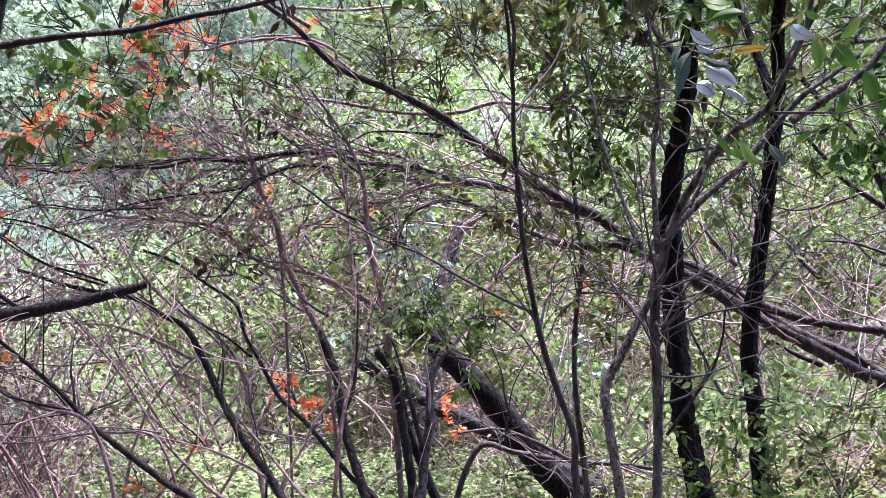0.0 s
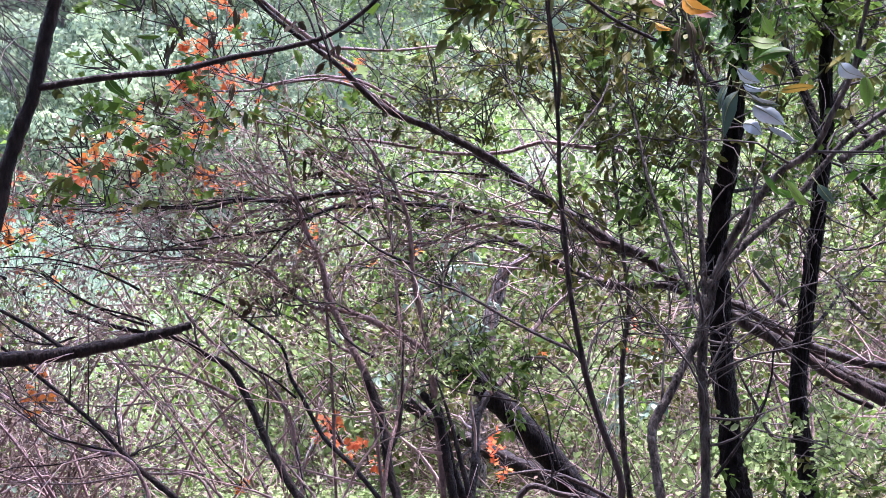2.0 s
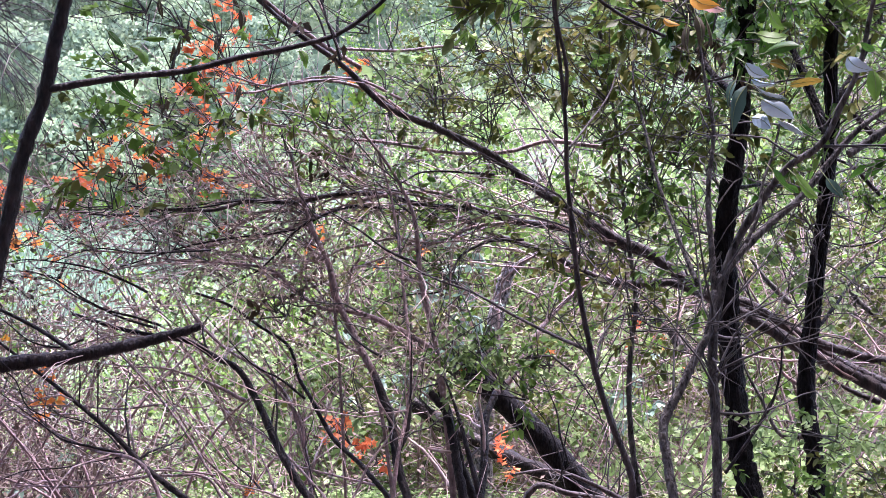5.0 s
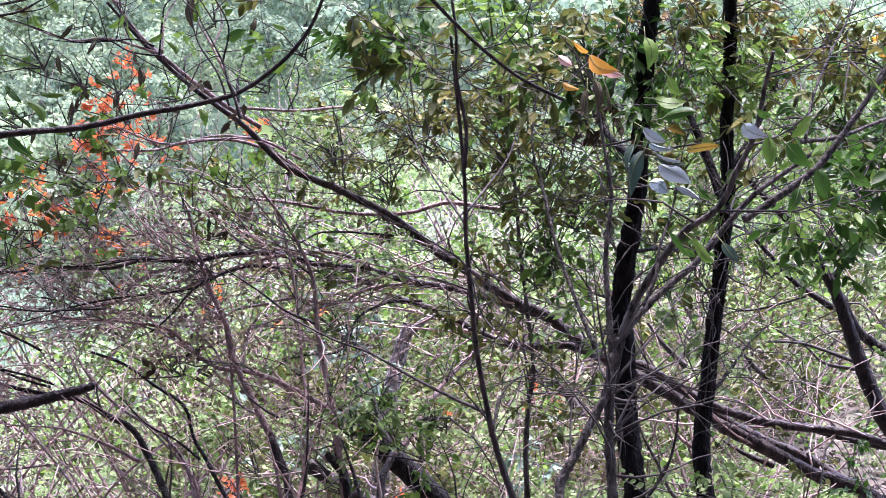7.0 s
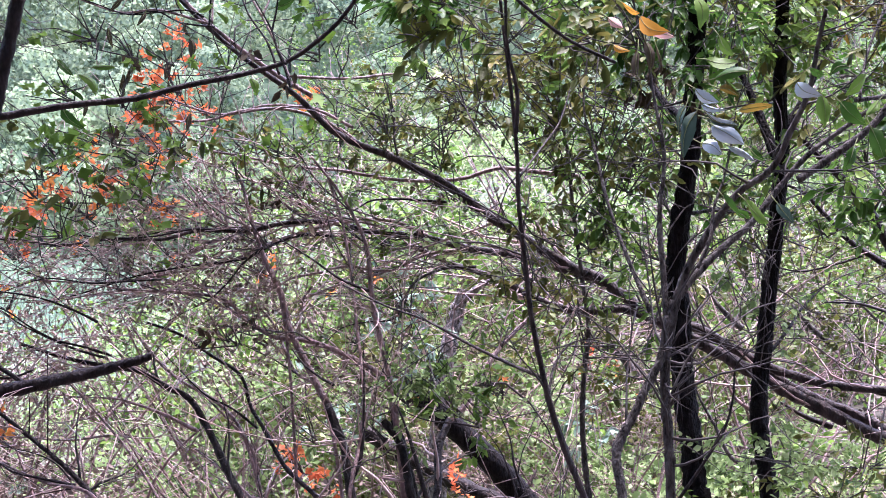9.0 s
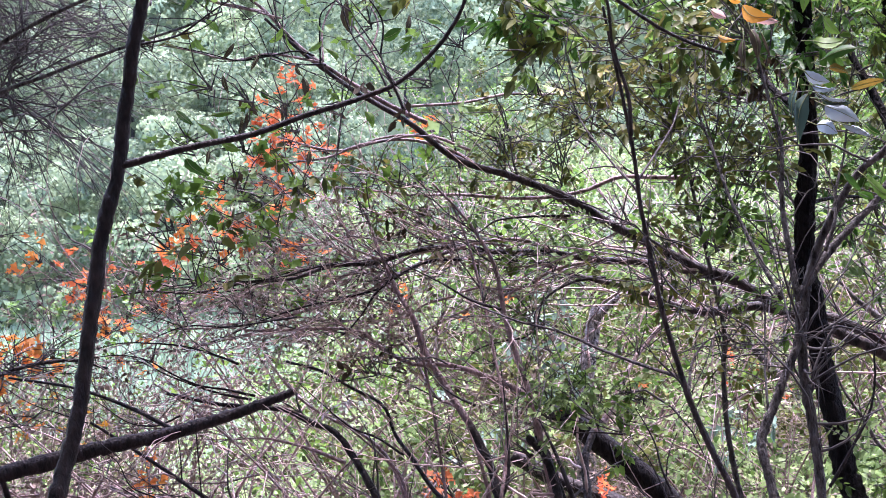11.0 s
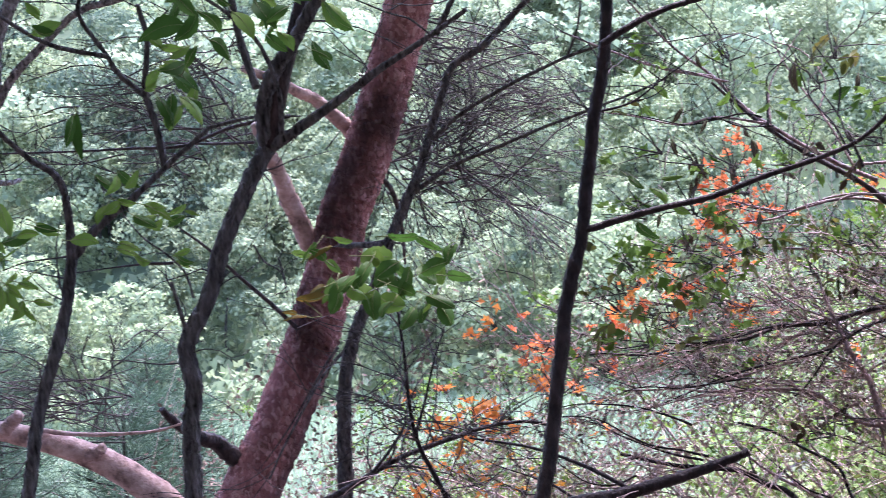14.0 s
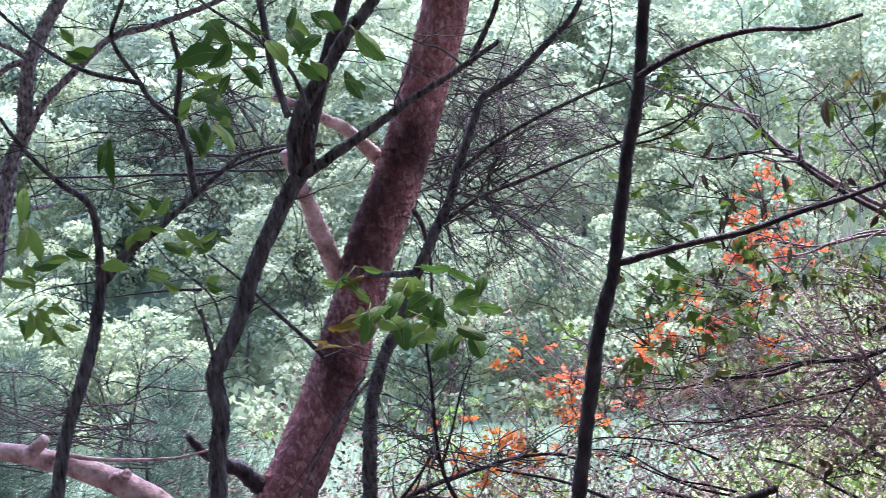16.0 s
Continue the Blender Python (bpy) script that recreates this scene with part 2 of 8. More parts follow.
def raw_mesh(name, verts, faces, mat, corners=4):
    """A mesh object from arrays of vertices and of faces with equal corners."""
    verts, faces = np.asarray(verts, np.float32).reshape(-1, 3), np.asarray(faces, np.int32).reshape(-1, corners)
    me = bpy.data.meshes.new(name)
    me.vertices.add(len(verts))
    me.vertices.foreach_set("co", verts.ravel())
    me.loops.add(faces.size)
    me.loops.foreach_set("vertex_index", faces.ravel())
    me.polygons.add(len(faces))
    me.polygons.foreach_set("loop_start", np.arange(0, faces.size, corners, dtype=np.int32))
    me.update(calc_edges=True)
    me.validate()
    me.materials.append(mat)
    return me


def part(name, me, parent, label="", kind="", flat=False):
    """One mesh under a thing; its vertices are given in the world."""
    ob = new(name, me)
    base = parent.matrix_basis.translation + (parent.parent.matrix_basis.translation if parent.parent else Vector())
    me.transform(Matrix.Translation(-base))
    if not flat:
        me.polygons.foreach_set("use_smooth", np.ones(len(me.polygons), bool))
    ob.parent = parent
    return tagged(ob, label, "", "", kind)


def curve_points(points, steps):
    """A smooth line through the points."""
    p = np.asarray(points, float)
    p = np.vstack([2 * p[0] - p[1], p, 2 * p[-1] - p[-2]])
    k = np.maximum(np.linalg.norm(np.diff(p, axis=0), axis=1), 1e-6) ** 0.5
    out = []
    for i in range(1, len(p) - 2):
        t = np.linspace(0, 1, steps, endpoint=False)[:, None]
        a, b, c, d = p[i - 1], p[i], p[i + 1], p[i + 2]
        h0, h1, h2 = k[i - 1], k[i], k[i + 1]
        m1 = h1 * ((b - a) / h0 - (c - a) / (h0 + h1) + (c - b) / h1)
        m2 = h1 * ((c - b) / h1 - (d - b) / (h1 + h2) + (d - c) / h2)
        out.append((2 * t**3 - 3 * t**2 + 1) * b + (t**3 - 2 * t**2 + t) * m1 + (3 * t**2 - 2 * t**3) * c + (t**3 - t**2) * m2)
    return np.vstack(out + [p[-2][None]])


def tube(line, radii, sides=7, rough=0.0, seed=0):
    """Rings along a line, as vertices and four-cornered faces, closed to a point at both ends."""
    line, radii = np.asarray(line, float), np.asarray(radii, float)
    along = np.gradient(line, axis=0)
    along /= np.linalg.norm(along, axis=1)[:, None] + 1e-9
    side = np.cross(along, (0.31, 0.11, 0.94) if abs(along[0][2]) < 0.8 else (0.95, 0.2, 0.1))
    side /= np.linalg.norm(side, axis=1)[:, None] + 1e-9
    up = np.cross(side, along)
    ang = np.linspace(0, 2 * math.pi, sides, endpoint=False)
    n = len(line)
    ring = radii[:, None] * np.ones(sides)
    if rough:
        g = np.random.default_rng(seed)
        ring = ring * (1 + rough * g.normal(size=(n, sides)) + rough * 0.25 * g.normal(size=(n, 1)))
    v = line[:, None] + ring[..., None] * (np.cos(ang)[None, :, None] * side[:, None] + np.sin(ang)[None, :, None] * up[:, None])
    v = np.concatenate([(v[0] * 0.05 + line[0] * 0.95)[None], v, (v[-1] * 0.1 + line[-1] * 0.9)[None]])
    i, j = np.meshgrid(np.arange(n + 1), np.arange(sides), indexing="ij")
    a, b = i * sides + j, i * sides + (j + 1) % sides
    return v.reshape(-1, 3), np.stack([a, b, b + sides, a + sides], -1).reshape(-1, 4)


class Heap:
    """Gathers pieces that are joined into one mesh."""

    def __init__(self):
        self.v, self.f, self.n = [], [], 0

    def add(self, v, f):
        self.v.append(v)
        self.f.append(np.asarray(f) + self.n)
        self.n += len(v)

    def mesh(self, name, mat):
        return raw_mesh(name, np.vstack(self.v), np.vstack(self.f), mat, self.f[0].shape[1])


def unit(v):
    return v / (np.linalg.norm(v, axis=-1, keepdims=True) + 1e-9)


def leaves(place, way, length, width, fold=0.25, droop=0.15, rng=None):
    """Pointed oval leaves with a folded midrib, six small faces each: vertices and four-cornered faces."""
    rng = rng or RNG
    place, way = np.asarray(place, float), unit(np.asarray(way, float))
    n = len(place)
    length, width = np.broadcast_to(length, n)[:, None], np.broadcast_to(width, n)[:, None]
    side = unit(np.cross(way, (0, 0, 1)) + 0.6 * rng.normal(size=(n, 3)))
    side = unit(side - (side * way).sum(1, keepdims=True) * way)
    top = np.cross(side, way)
    low = np.array([0, 0, -1.0])

    def at(u, s, h):
        return place + way * length * u + side * width * s + top * width * h + low * length * droop * u * u

    v = np.stack([at(0, 0, 0), at(0.3, 0, -fold), at(0.7, 0, -fold), at(0.33, 0.46, 0), at(0.72, 0.33, 0), at(0.33, -0.46, 0), at(0.72, -0.33, 0), at(1, 0, 0)], 1)
    f = np.array([[0, 1, 2, 3], [3, 2, 7, 4], [0, 5, 2, 1], [5, 6, 7, 2]])
    return v.reshape(-1, 3), (f[None] + 8 * np.arange(n)[:, None, None]).reshape(-1, 4)


def lobed(place, way, length, width, rng):
    """Three-lobed leaves with a folded middle: vertices and four-cornered faces."""
    place, way = np.asarray(place, float), unit(np.asarray(way, float))
    n = len(place)
    length, width = np.broadcast_to(length, n)[:, None], 1.25 * np.broadcast_to(width, n)[:, None]
    side = unit(np.cross(way, (0, 0, 1)) + 0.6 * rng.normal(size=(n, 3)))
    side = unit(side - (side * way).sum(1, keepdims=True) * way)
    top = np.cross(side, way)

    def at(u, s, h):
        u = u * rng.uniform(0.85, 1.15, (n, 1))
        return place + way * length * u + side * width * s * rng.uniform(0.8, 1.2, (n, 1)) + top * width * h

    v = np.stack([at(0, 0, 0), at(0.55, 0.62, 0.12), at(0.6, 0.2, 0.02), at(1, 0, 0.08), at(0.6, -0.2, 0.02), at(0.55, -0.62, 0.12), at(0.4, 0, -0.15)], 1)
    f = np.array([[0, 6, 2, 1], [6, 4, 3, 2], [0, 5, 4, 6]])
    return v.reshape(-1, 3), (f[None] + 7 * np.arange(n)[:, None, None]).reshape(-1, 4)


def flakes(place, way, length, width, rng=None):
    """Small far leaves or clumps: one bent four-cornered face each."""
    rng = rng or RNG
    place, way = np.asarray(place, float), unit(np.asarray(way, float))
    n = len(place)
    length, width = np.broadcast_to(length, n)[:, None], np.broadcast_to(width, n)[:, None]
    side = unit(np.cross(way, rng.normal(size=(n, 3))))
    top = np.cross(side, way)
    v = np.stack([place, place + way * length * 0.5 + side * width * 0.5 + top * width * 0.15, place + way * length, place + way * length * 0.45 - side * width * 0.5 + top * width * 0.15], 1)
    return v.reshape(-1, 3), (np.arange(4)[None] + 4 * np.arange(n)[:, None])


def plant(name, label, category, group=""):
    """An empty for a plant; its base is set by the first limb."""
    T = new(name)
    tagged(T, label, category, group)
    GROWN[T.name] = []
    return T


GROWN = {}


def limb(T, name, mat, points, r0, r1):
    """A tapered stem or limb. The first of a plant goes down to the ground."""
    p = [Vector(q) for q in points]
    first = not GROWN[T.name]
    if first or name == "stem":
        low = 0 if p[0].z < p[-1].z or name == "limb" else 0
        foot = p[low]
        lean = (p[0] - p[1]).normalized()
        g = float(ground_z(foot.x, foot.y)) - 0.06
        if foot.z > g:
            x, y = foot.x + 0.25 * lean.x * (foot.z - g), foot.y + 0.25 * lean.y * (foot.z - g)
            p.insert(0, Vector((x, y, float(ground_z(x, y)) - 0.06)))
            if first:
                T.location = (x, y, float(ground_z(x, y)))
        elif first:
            T.location = foot
    huge = max(r0, r1) > 0.08
    line = curve_points([tuple(q) for q in p], 22 if huge else 10)
    u = np.linspace(0, 1, len(line))
    big = max(r0, r1) > 0.05
    radii = r0 + (r1 - r0) * u
    if first and name == "trunk":
        radii = radii * (1 + 0.5 * (1 - u) ** 12)
    wave = np.cumsum(RNG.normal(size=line.shape), axis=0)
    wave = wave - np.linspace(wave[0], wave[-1], len(wave))
    jitter = wave * min(r0, r1) * (0.008 if huge else 0.02 if big else 0.045)
    v, f = tube(line + jitter, radii, 40 if huge else 18 if big else 8, 0.03 if big else 0.07, len(GROWN[T.name]))
    GROWN[T.name].append((line, radii))
    me = raw_mesh(name, v, f, mat)
    part(name, me, T)


def twig_lines(T, count, length, rng, rise=0.2, near=0.15, thick=0.35, only=None, kinks=6, bias=(0, 0, 0), sway=0.7, fat=0.006):
    """Side twigs that spring from the limbs of a plant: lines and radii."""
    out = []
    grown = [g for k, g in enumerate(GROWN[T.name]) if only is None or k in only]
    weights = np.array([np.linalg.norm(np.diff(l, axis=0), axis=1).sum() for l, _ in grown])
    for k in rng.choice(len(grown), count, p=weights / weights.sum()):
        line, radii = grown[k]
        i = int(rng.uniform(near, 1) * (len(line) - 2))
        along = unit(line[i + 1] - line[i])
        way = unit(along * rng.uniform(0.2, 1.0) + rng.normal(size=3) * sway + np.array([0, 0, rise]) + np.array(bias))
        L = length * rng.uniform(0.35, 1.2)
        p = [line[i]]
        curl = rng.normal(size=3) * 0.3
        for _ in range(kinks):
            way = unit(way + curl + rng.normal(size=3) * 0.16)
            curl = curl * 0.8 + rng.normal(size=3) * 0.1
            p.append(p[-1] + way * L / kinks)
        r = max(min(radii[i] * thick, fat), 0.0018)
        out.append((np.array(p), np.linspace(r, 0.0009, len(p))))
    return out


def add_twigs(T, mat, count, length, seed, second=0, sides=4, **more):
    """Twigs, and twigs on twigs, in one mesh under the plant. Their lines are kept for leaves."""
    rng = np.random.default_rng(seed)
    lines = twig_lines(T, count, length, rng, **more)
    extra = []
    for p, r in lines:
        for _ in range(second):
            i = rng.integers(0, len(p) - 1)
            q = p[i] + (p[i + 1] - p[i]) * rng.uniform()
            way = unit(unit(p[i + 1] - p[i]) + rng.normal(size=3) * 0.6)
            L = length * rng.uniform(0.2, 0.6)
            turn = unit(way + rng.normal(size=3) * 0.35)
            extra.append((np.array([q, q + way * L * 0.4, q + way * L * 0.4 + turn * L * 0.3, q + way * L * 0.4 + turn * L * 0.3 + unit(2 * turn - way) * L * 0.3]), np.array([0.0017, 0.0014, 0.0011, 0.0008])))
    heap = Heap()
    for p, r in lines + extra:
        heap.add(*tube(p, r, sides))
    part("twig_spray", heap.mesh("twig_spray", mat), T, "", "stuff")
    return lines + extra


def on_lines(lines, count, where, rng):
    """Places on the twigs and the twigs' direction there."""
    place, way = np.empty((count, 3)), np.empty((count, 3))
    for k, (i, t) in enumerate(zip(rng.integers(0, len(lines), count), rng.uniform(*where, size=count))):
        p = lines[i][0]
        s = t * (len(p) - 1)
        a = min(int(s), len(p) - 2)
        place[k] = p[a] + (p[a + 1] - p[a]) * (s - a)
        way[k] = unit(p[a + 1] - p[a])
    return place, way


def add_leaves(T, mat, lines, count, length, seed, hang=0.5, wide=0.45, where=(0.3, 1.0), name="foliage", spread=0.02, small=False, lobes=False):
    """Leaves along twigs, in one mesh under the plant. Larger leaves sit in two rows on short shoots."""
    rng = np.random.default_rng(seed)
    if small:
        place, way = on_lines(lines, count, where, rng)
        way = unit(way * 0.5 + rng.normal(size=way.shape) * np.array([0.9, 0.9, 0.5]) + np.array([0, 0, -0.6 * hang]))
        L = length * rng.uniform(0.6, 1.25, count)
        v, f = flakes(place + rng.normal(size=place.shape) * spread, way, L, L * wide, rng)
        part(name, raw_mesh(name, v, f, mat), T, "", "stuff", True)
        return
    each = 5 if lobes else 7
    shoots = max(count // each, 1)
    root, way = on_lines(lines, shoots, where, rng)
    root = root + rng.normal(size=root.shape) * spread
    way = unit(way * 0.5 + rng.normal(size=way.shape) * np.array([0.9, 0.8, 0.5]) + np.array([0, 0, -0.45 * hang]))
    face = unit(rng.normal(size=way.shape) * 0.6 + np.array([0, -0.35, 0.8]))
    side = unit(np.cross(face, way))
    reach = length * rng.uniform(1.2, 2.4, (shoots, 1)) * (0.7 if lobes else 1)
    stalks, place, aim = Heap(), [], []
    bend = rng.normal(size=way.shape) * 0.12 + np.array([0, 0, -0.1 * hang])
    for k in range(each):
        u = (k + 0.5) / each
        place.append(root + (way * u + bend * u * u) * reach + rng.normal(size=root.shape) * 0.06 * length)
        turn = (-1) ** k * rng.uniform(0.5, 1.2, (shoots, 1)) if k < each - 1 else rng.normal(size=(shoots, 1)) * 0.2
        aim.append(way * 0.7 + bend + side * turn + rng.normal(size=root.shape) * 0.22 + np.array([0, 0, -0.3 * hang]))
    for p, w, c, r in zip(root, way, bend, reach):
        stalks.add(*tube(np.array([p, p + (w * 0.5 + c * 0.25) * r, p + (w + c) * r]), np.array([0.0011, 0.0009, 0.0006]), 3))
    part("twig_spray", stalks.mesh("twig_spray", DARKTWIG), T, "", "stuff")
    place, aim = np.vstack(place), np.vstack(aim)
    L = length * rng.uniform(0.55, 1.2, len(place))
    v, f = lobed(place, aim, L, L * wide, rng) if lobes else leaves(place, aim, L, L * wide, 0.2, 0.25, rng)
    part(name, raw_mesh(name, v, f, mat), T, "", "stuff", True)


def spray(T, centre, size, count, mat, length, seed, twigs=7, hang=0.4, wide=0.6, large=False):
    """A loose spray of leaves on its own few twigs, round a centre."""
    rng = np.random.default_rng(seed)
    centre = np.array(centre)
    if not GROWN[T.name]:
        T.location = (centre[0], centre[1], float(ground_z(centre[0], centre[1])))
    root = centre + np.array([0.5, 0.2, -0.7]) * size
    lines = []
    for _ in range(twigs):
        end = centre + rng.normal(size=3) * np.array([0.8, 0.6, 0.7]) * size
        mid = (root + end) / 2 + rng.normal(size=3) * 0.18 * size
        lines.append((np.array([root + rng.normal(size=3) * 0.08 * size, mid, end]), np.array([0.0026, 0.0018, 0.001])))
    GROWN[T.name] += lines
    heap = Heap()
    for p, r in lines:
        heap.add(*tube(p, r, 4))
    part("twig_spray", heap.mesh("twig_spray", DARKTWIG), T, "", "stuff")
    tinted = mat in (RED, ORANGE, YELLOW)
    many, grown = (1.5, 0.8) if tinted else (1.1, 0.95) if large else (1.8, 0.72)
    add_leaves(T, mat, lines, int(count * many), length * grown, seed + 1, hang, wide, (0.15, 1.0), "foliage", 0.02 + 0.22 * size, False, tinted or (large and mat in (BRIGHT, YOUNGLEAF)))


def big_leaf(T, mat, base, tip, wide, blunt=0.9):
    """One large leaf, a mesh of its own: bent, wavy at the rim, with a midrib that runs on into a short stalk."""
    base, tip = np.array(base), np.array(tip)
    if not GROWN[T.name]:
        T.location = (base[0], base[1], float(ground_z(base[0], base[1])))
    GROWN[T.name].append((np.array([base, tip]), np.array([0.001, 0.001])))
    L = np.linalg.norm(tip - base)
    away = unit(base - np.array([0, 0, 1.6]))
    side = unit(np.cross(tip - base, away) + RNG.normal(size=3) * 0.45 * L)
    top = np.cross(side, unit(tip - base))
    n = 15
    u = np.linspace(0, 1, n)
    half = 0.8 * wide * L * 0.5 * np.sin(math.pi * u**0.85) ** blunt
    curve, sway = 0.16 * L * RNG.uniform(0.3, 1.3), 0.09 * L * RNG.normal()
    mid = base + (tip - base) * u[:, None] - top * (curve * np.sin(math.pi * u))[:, None] + side * (sway * np.sin(math.pi * u))[:, None]
    rim, turn = 0.16 * L * RNG.uniform(-0.3, 1.2), RNG.normal() * 0.5
    rows = []
    for sign in (1, 0.5, 0, -0.5, -1):
        wave = 1 + (0.05 * np.sin(u * 40 + 2 * sign) + 0.045 * RNG.normal(size=n)) * abs(sign)
        lift = top * ((rim * abs(sign) ** 1.5 + turn * half * sign) * np.sin(math.pi * u) + 0.012 * L * np.sin(u * 31 + 5 * sign))[:, None]
        rows.append(mid + side * (half * sign * wave)[:, None] + lift)
    v = np.stack(rows, 1).reshape(-1, 3)
    i = np.arange(n - 1)[:, None] * 5
    f = np.concatenate([i + np.array([k, k + 1, k + 6, k + 5]) for k in range(4)])
    leaf = part("leaf", raw_mesh("leaf", v, f, mat), T)
    back = base + unit(base - tip) * 0.025
    rib = mid - away * 0.0012
    part("midrib", raw_mesh("midrib", *tube(np.vstack([back[None], rib[::2]]), np.linspace(0.0012, 0.0004, 9), 4), MIDRIB), leaf)

# ---- ground ----
def make_ground():
    rings = np.concatenate([[0.0], np.linspace(0.6, 30, 60), np.geomspace(31, 130, 50), np.geomspace(140, 3000, 20)])
    turns = 240
    ang = np.linspace(0, 2 * math.pi, turns, endpoint=False)
    x, y = rings[:, None] * -np.sin(ang), rings[:, None] * np.cos(ang)
    z = ground_z(x, y)
    i, j = np.meshgrid(np.arange(len(rings) - 1), np.arange(turns), indexing="ij")
    a, b = i * turns + j, i * turns + (j + 1) % turns
    me = raw_mesh("ground", np.stack([x, y, z], -1).reshape(-1, 3), np.stack([a, b, b + turns, a + turns], -1).reshape(-1, 4), LITTER)
    me.polygons.foreach_set("use_smooth", np.ones(len(me.polygons), bool))
    tagged(new("ground", me), "sloping woodland floor covered with dry leaf litter", "ground", "", "structure")


make_ground()


def polar(az, far):
    a = np.radians(az)
    return -np.sin(a) * far, np.cos(a) * far


# ---- wooded hill beyond the meadow ----
def crown_cloud(rng, tall, wide, count, size):
    """Leaf clumps of one broadleaf crown, gathered in uneven lumps, base at the origin."""
    n = 10
    lumps = rng.normal(size=(n, 3)) * np.array([0.3, 0.3, 0.24]) * np.array([wide, wide, tall]) + np.array([0, 0, tall * 0.42])
    lumps[:, 2] = np.clip(lumps[:, 2], tall * 0.08, tall)
    rad = rng.uniform(0.16, 0.32, n) * wide
    k = rng.integers(0, n, count)
    out = unit(rng.normal(size=(count, 3)) * np.array([1, 1, 0.75]) + np.array([0, 0, 0.3]))
    place = lumps[k] + out * (rad[k] * rng.uniform(0.78, 1.08, count))[:, None] * np.array([1, 1, 0.75])
    face = unit(out + rng.normal(size=(count, 3)) * 0.32)
    way = unit(np.cross(face, rng.normal(size=(count, 3))))
    side = np.cross(face, way)
    a, b = size * rng.uniform(0.5, 1.3, (count, 1)), size * rng.uniform(0.35, 0.8, (count, 1))
    v = np.stack([place - way * a * 0.5, place + side * b * 0.5 + face * b * 0.12, place + way * a * 0.5, place - side * b * 0.5 + face * b * 0.12], 1)
    return v.reshape(-1, 3), np.arange(4)[None] + 4 * np.arange(count)[:, None]


def hill_crown(rng, tall, wide, count, size, lumps=18):
    """A crown of rounded leaf masses of many sizes over a dome, thick with leaves above and open below."""
    dome = unit(rng.normal(size=(lumps, 3)) + np.array([0, 0, 0.35]))
    mid = dome * np.array([wide * 0.42, wide * 0.42, tall * 0.46]) * rng.uniform(0.6, 1.08, (lumps, 1)) + np.array([0, 0, tall * 0.48])
    rad = rng.uniform(0.08, 0.24, lumps) * wide
    k = rng.choice(lumps, count, p=rad**2 / (rad**2).sum())
    out = unit(rng.normal(size=(count, 3)) + np.array([0, 0, 0.55]))
    dent = 0.16 * np.sin(out[:, 0] * 7 + k) * np.cos(out[:, 1] * 8 - 2 * k) + 0.1 * np.sin(out[:, 2] * 13 + 3 * k)
    place = mid[k] + out * (rad[k] * (rng.uniform(0.82, 1.1, count) + dent))[:, None] * np.array([1, 1, 0.7])
    face = unit(out + rng.normal(size=(count, 3)) * 0.5)
    way = unit(np.cross(face, rng.normal(size=(count, 3))))
    side = np.cross(face, way)
    a, b = size * rng.uniform(0.4, 1.3, (count, 1)), size * rng.uniform(0.35, 0.95, (count, 1))
    v = np.stack([place - way * a * 0.5, place + side * b * 0.5 - face * b * 0.12, place + way * a * 0.5, place - side * b * 0.5 - face * b * 0.12], 1)
    heap = Heap()
    heap.add(v.reshape(-1, 3), np.arange(4)[None] + 4 * np.arange(count)[:, None])
    return heap


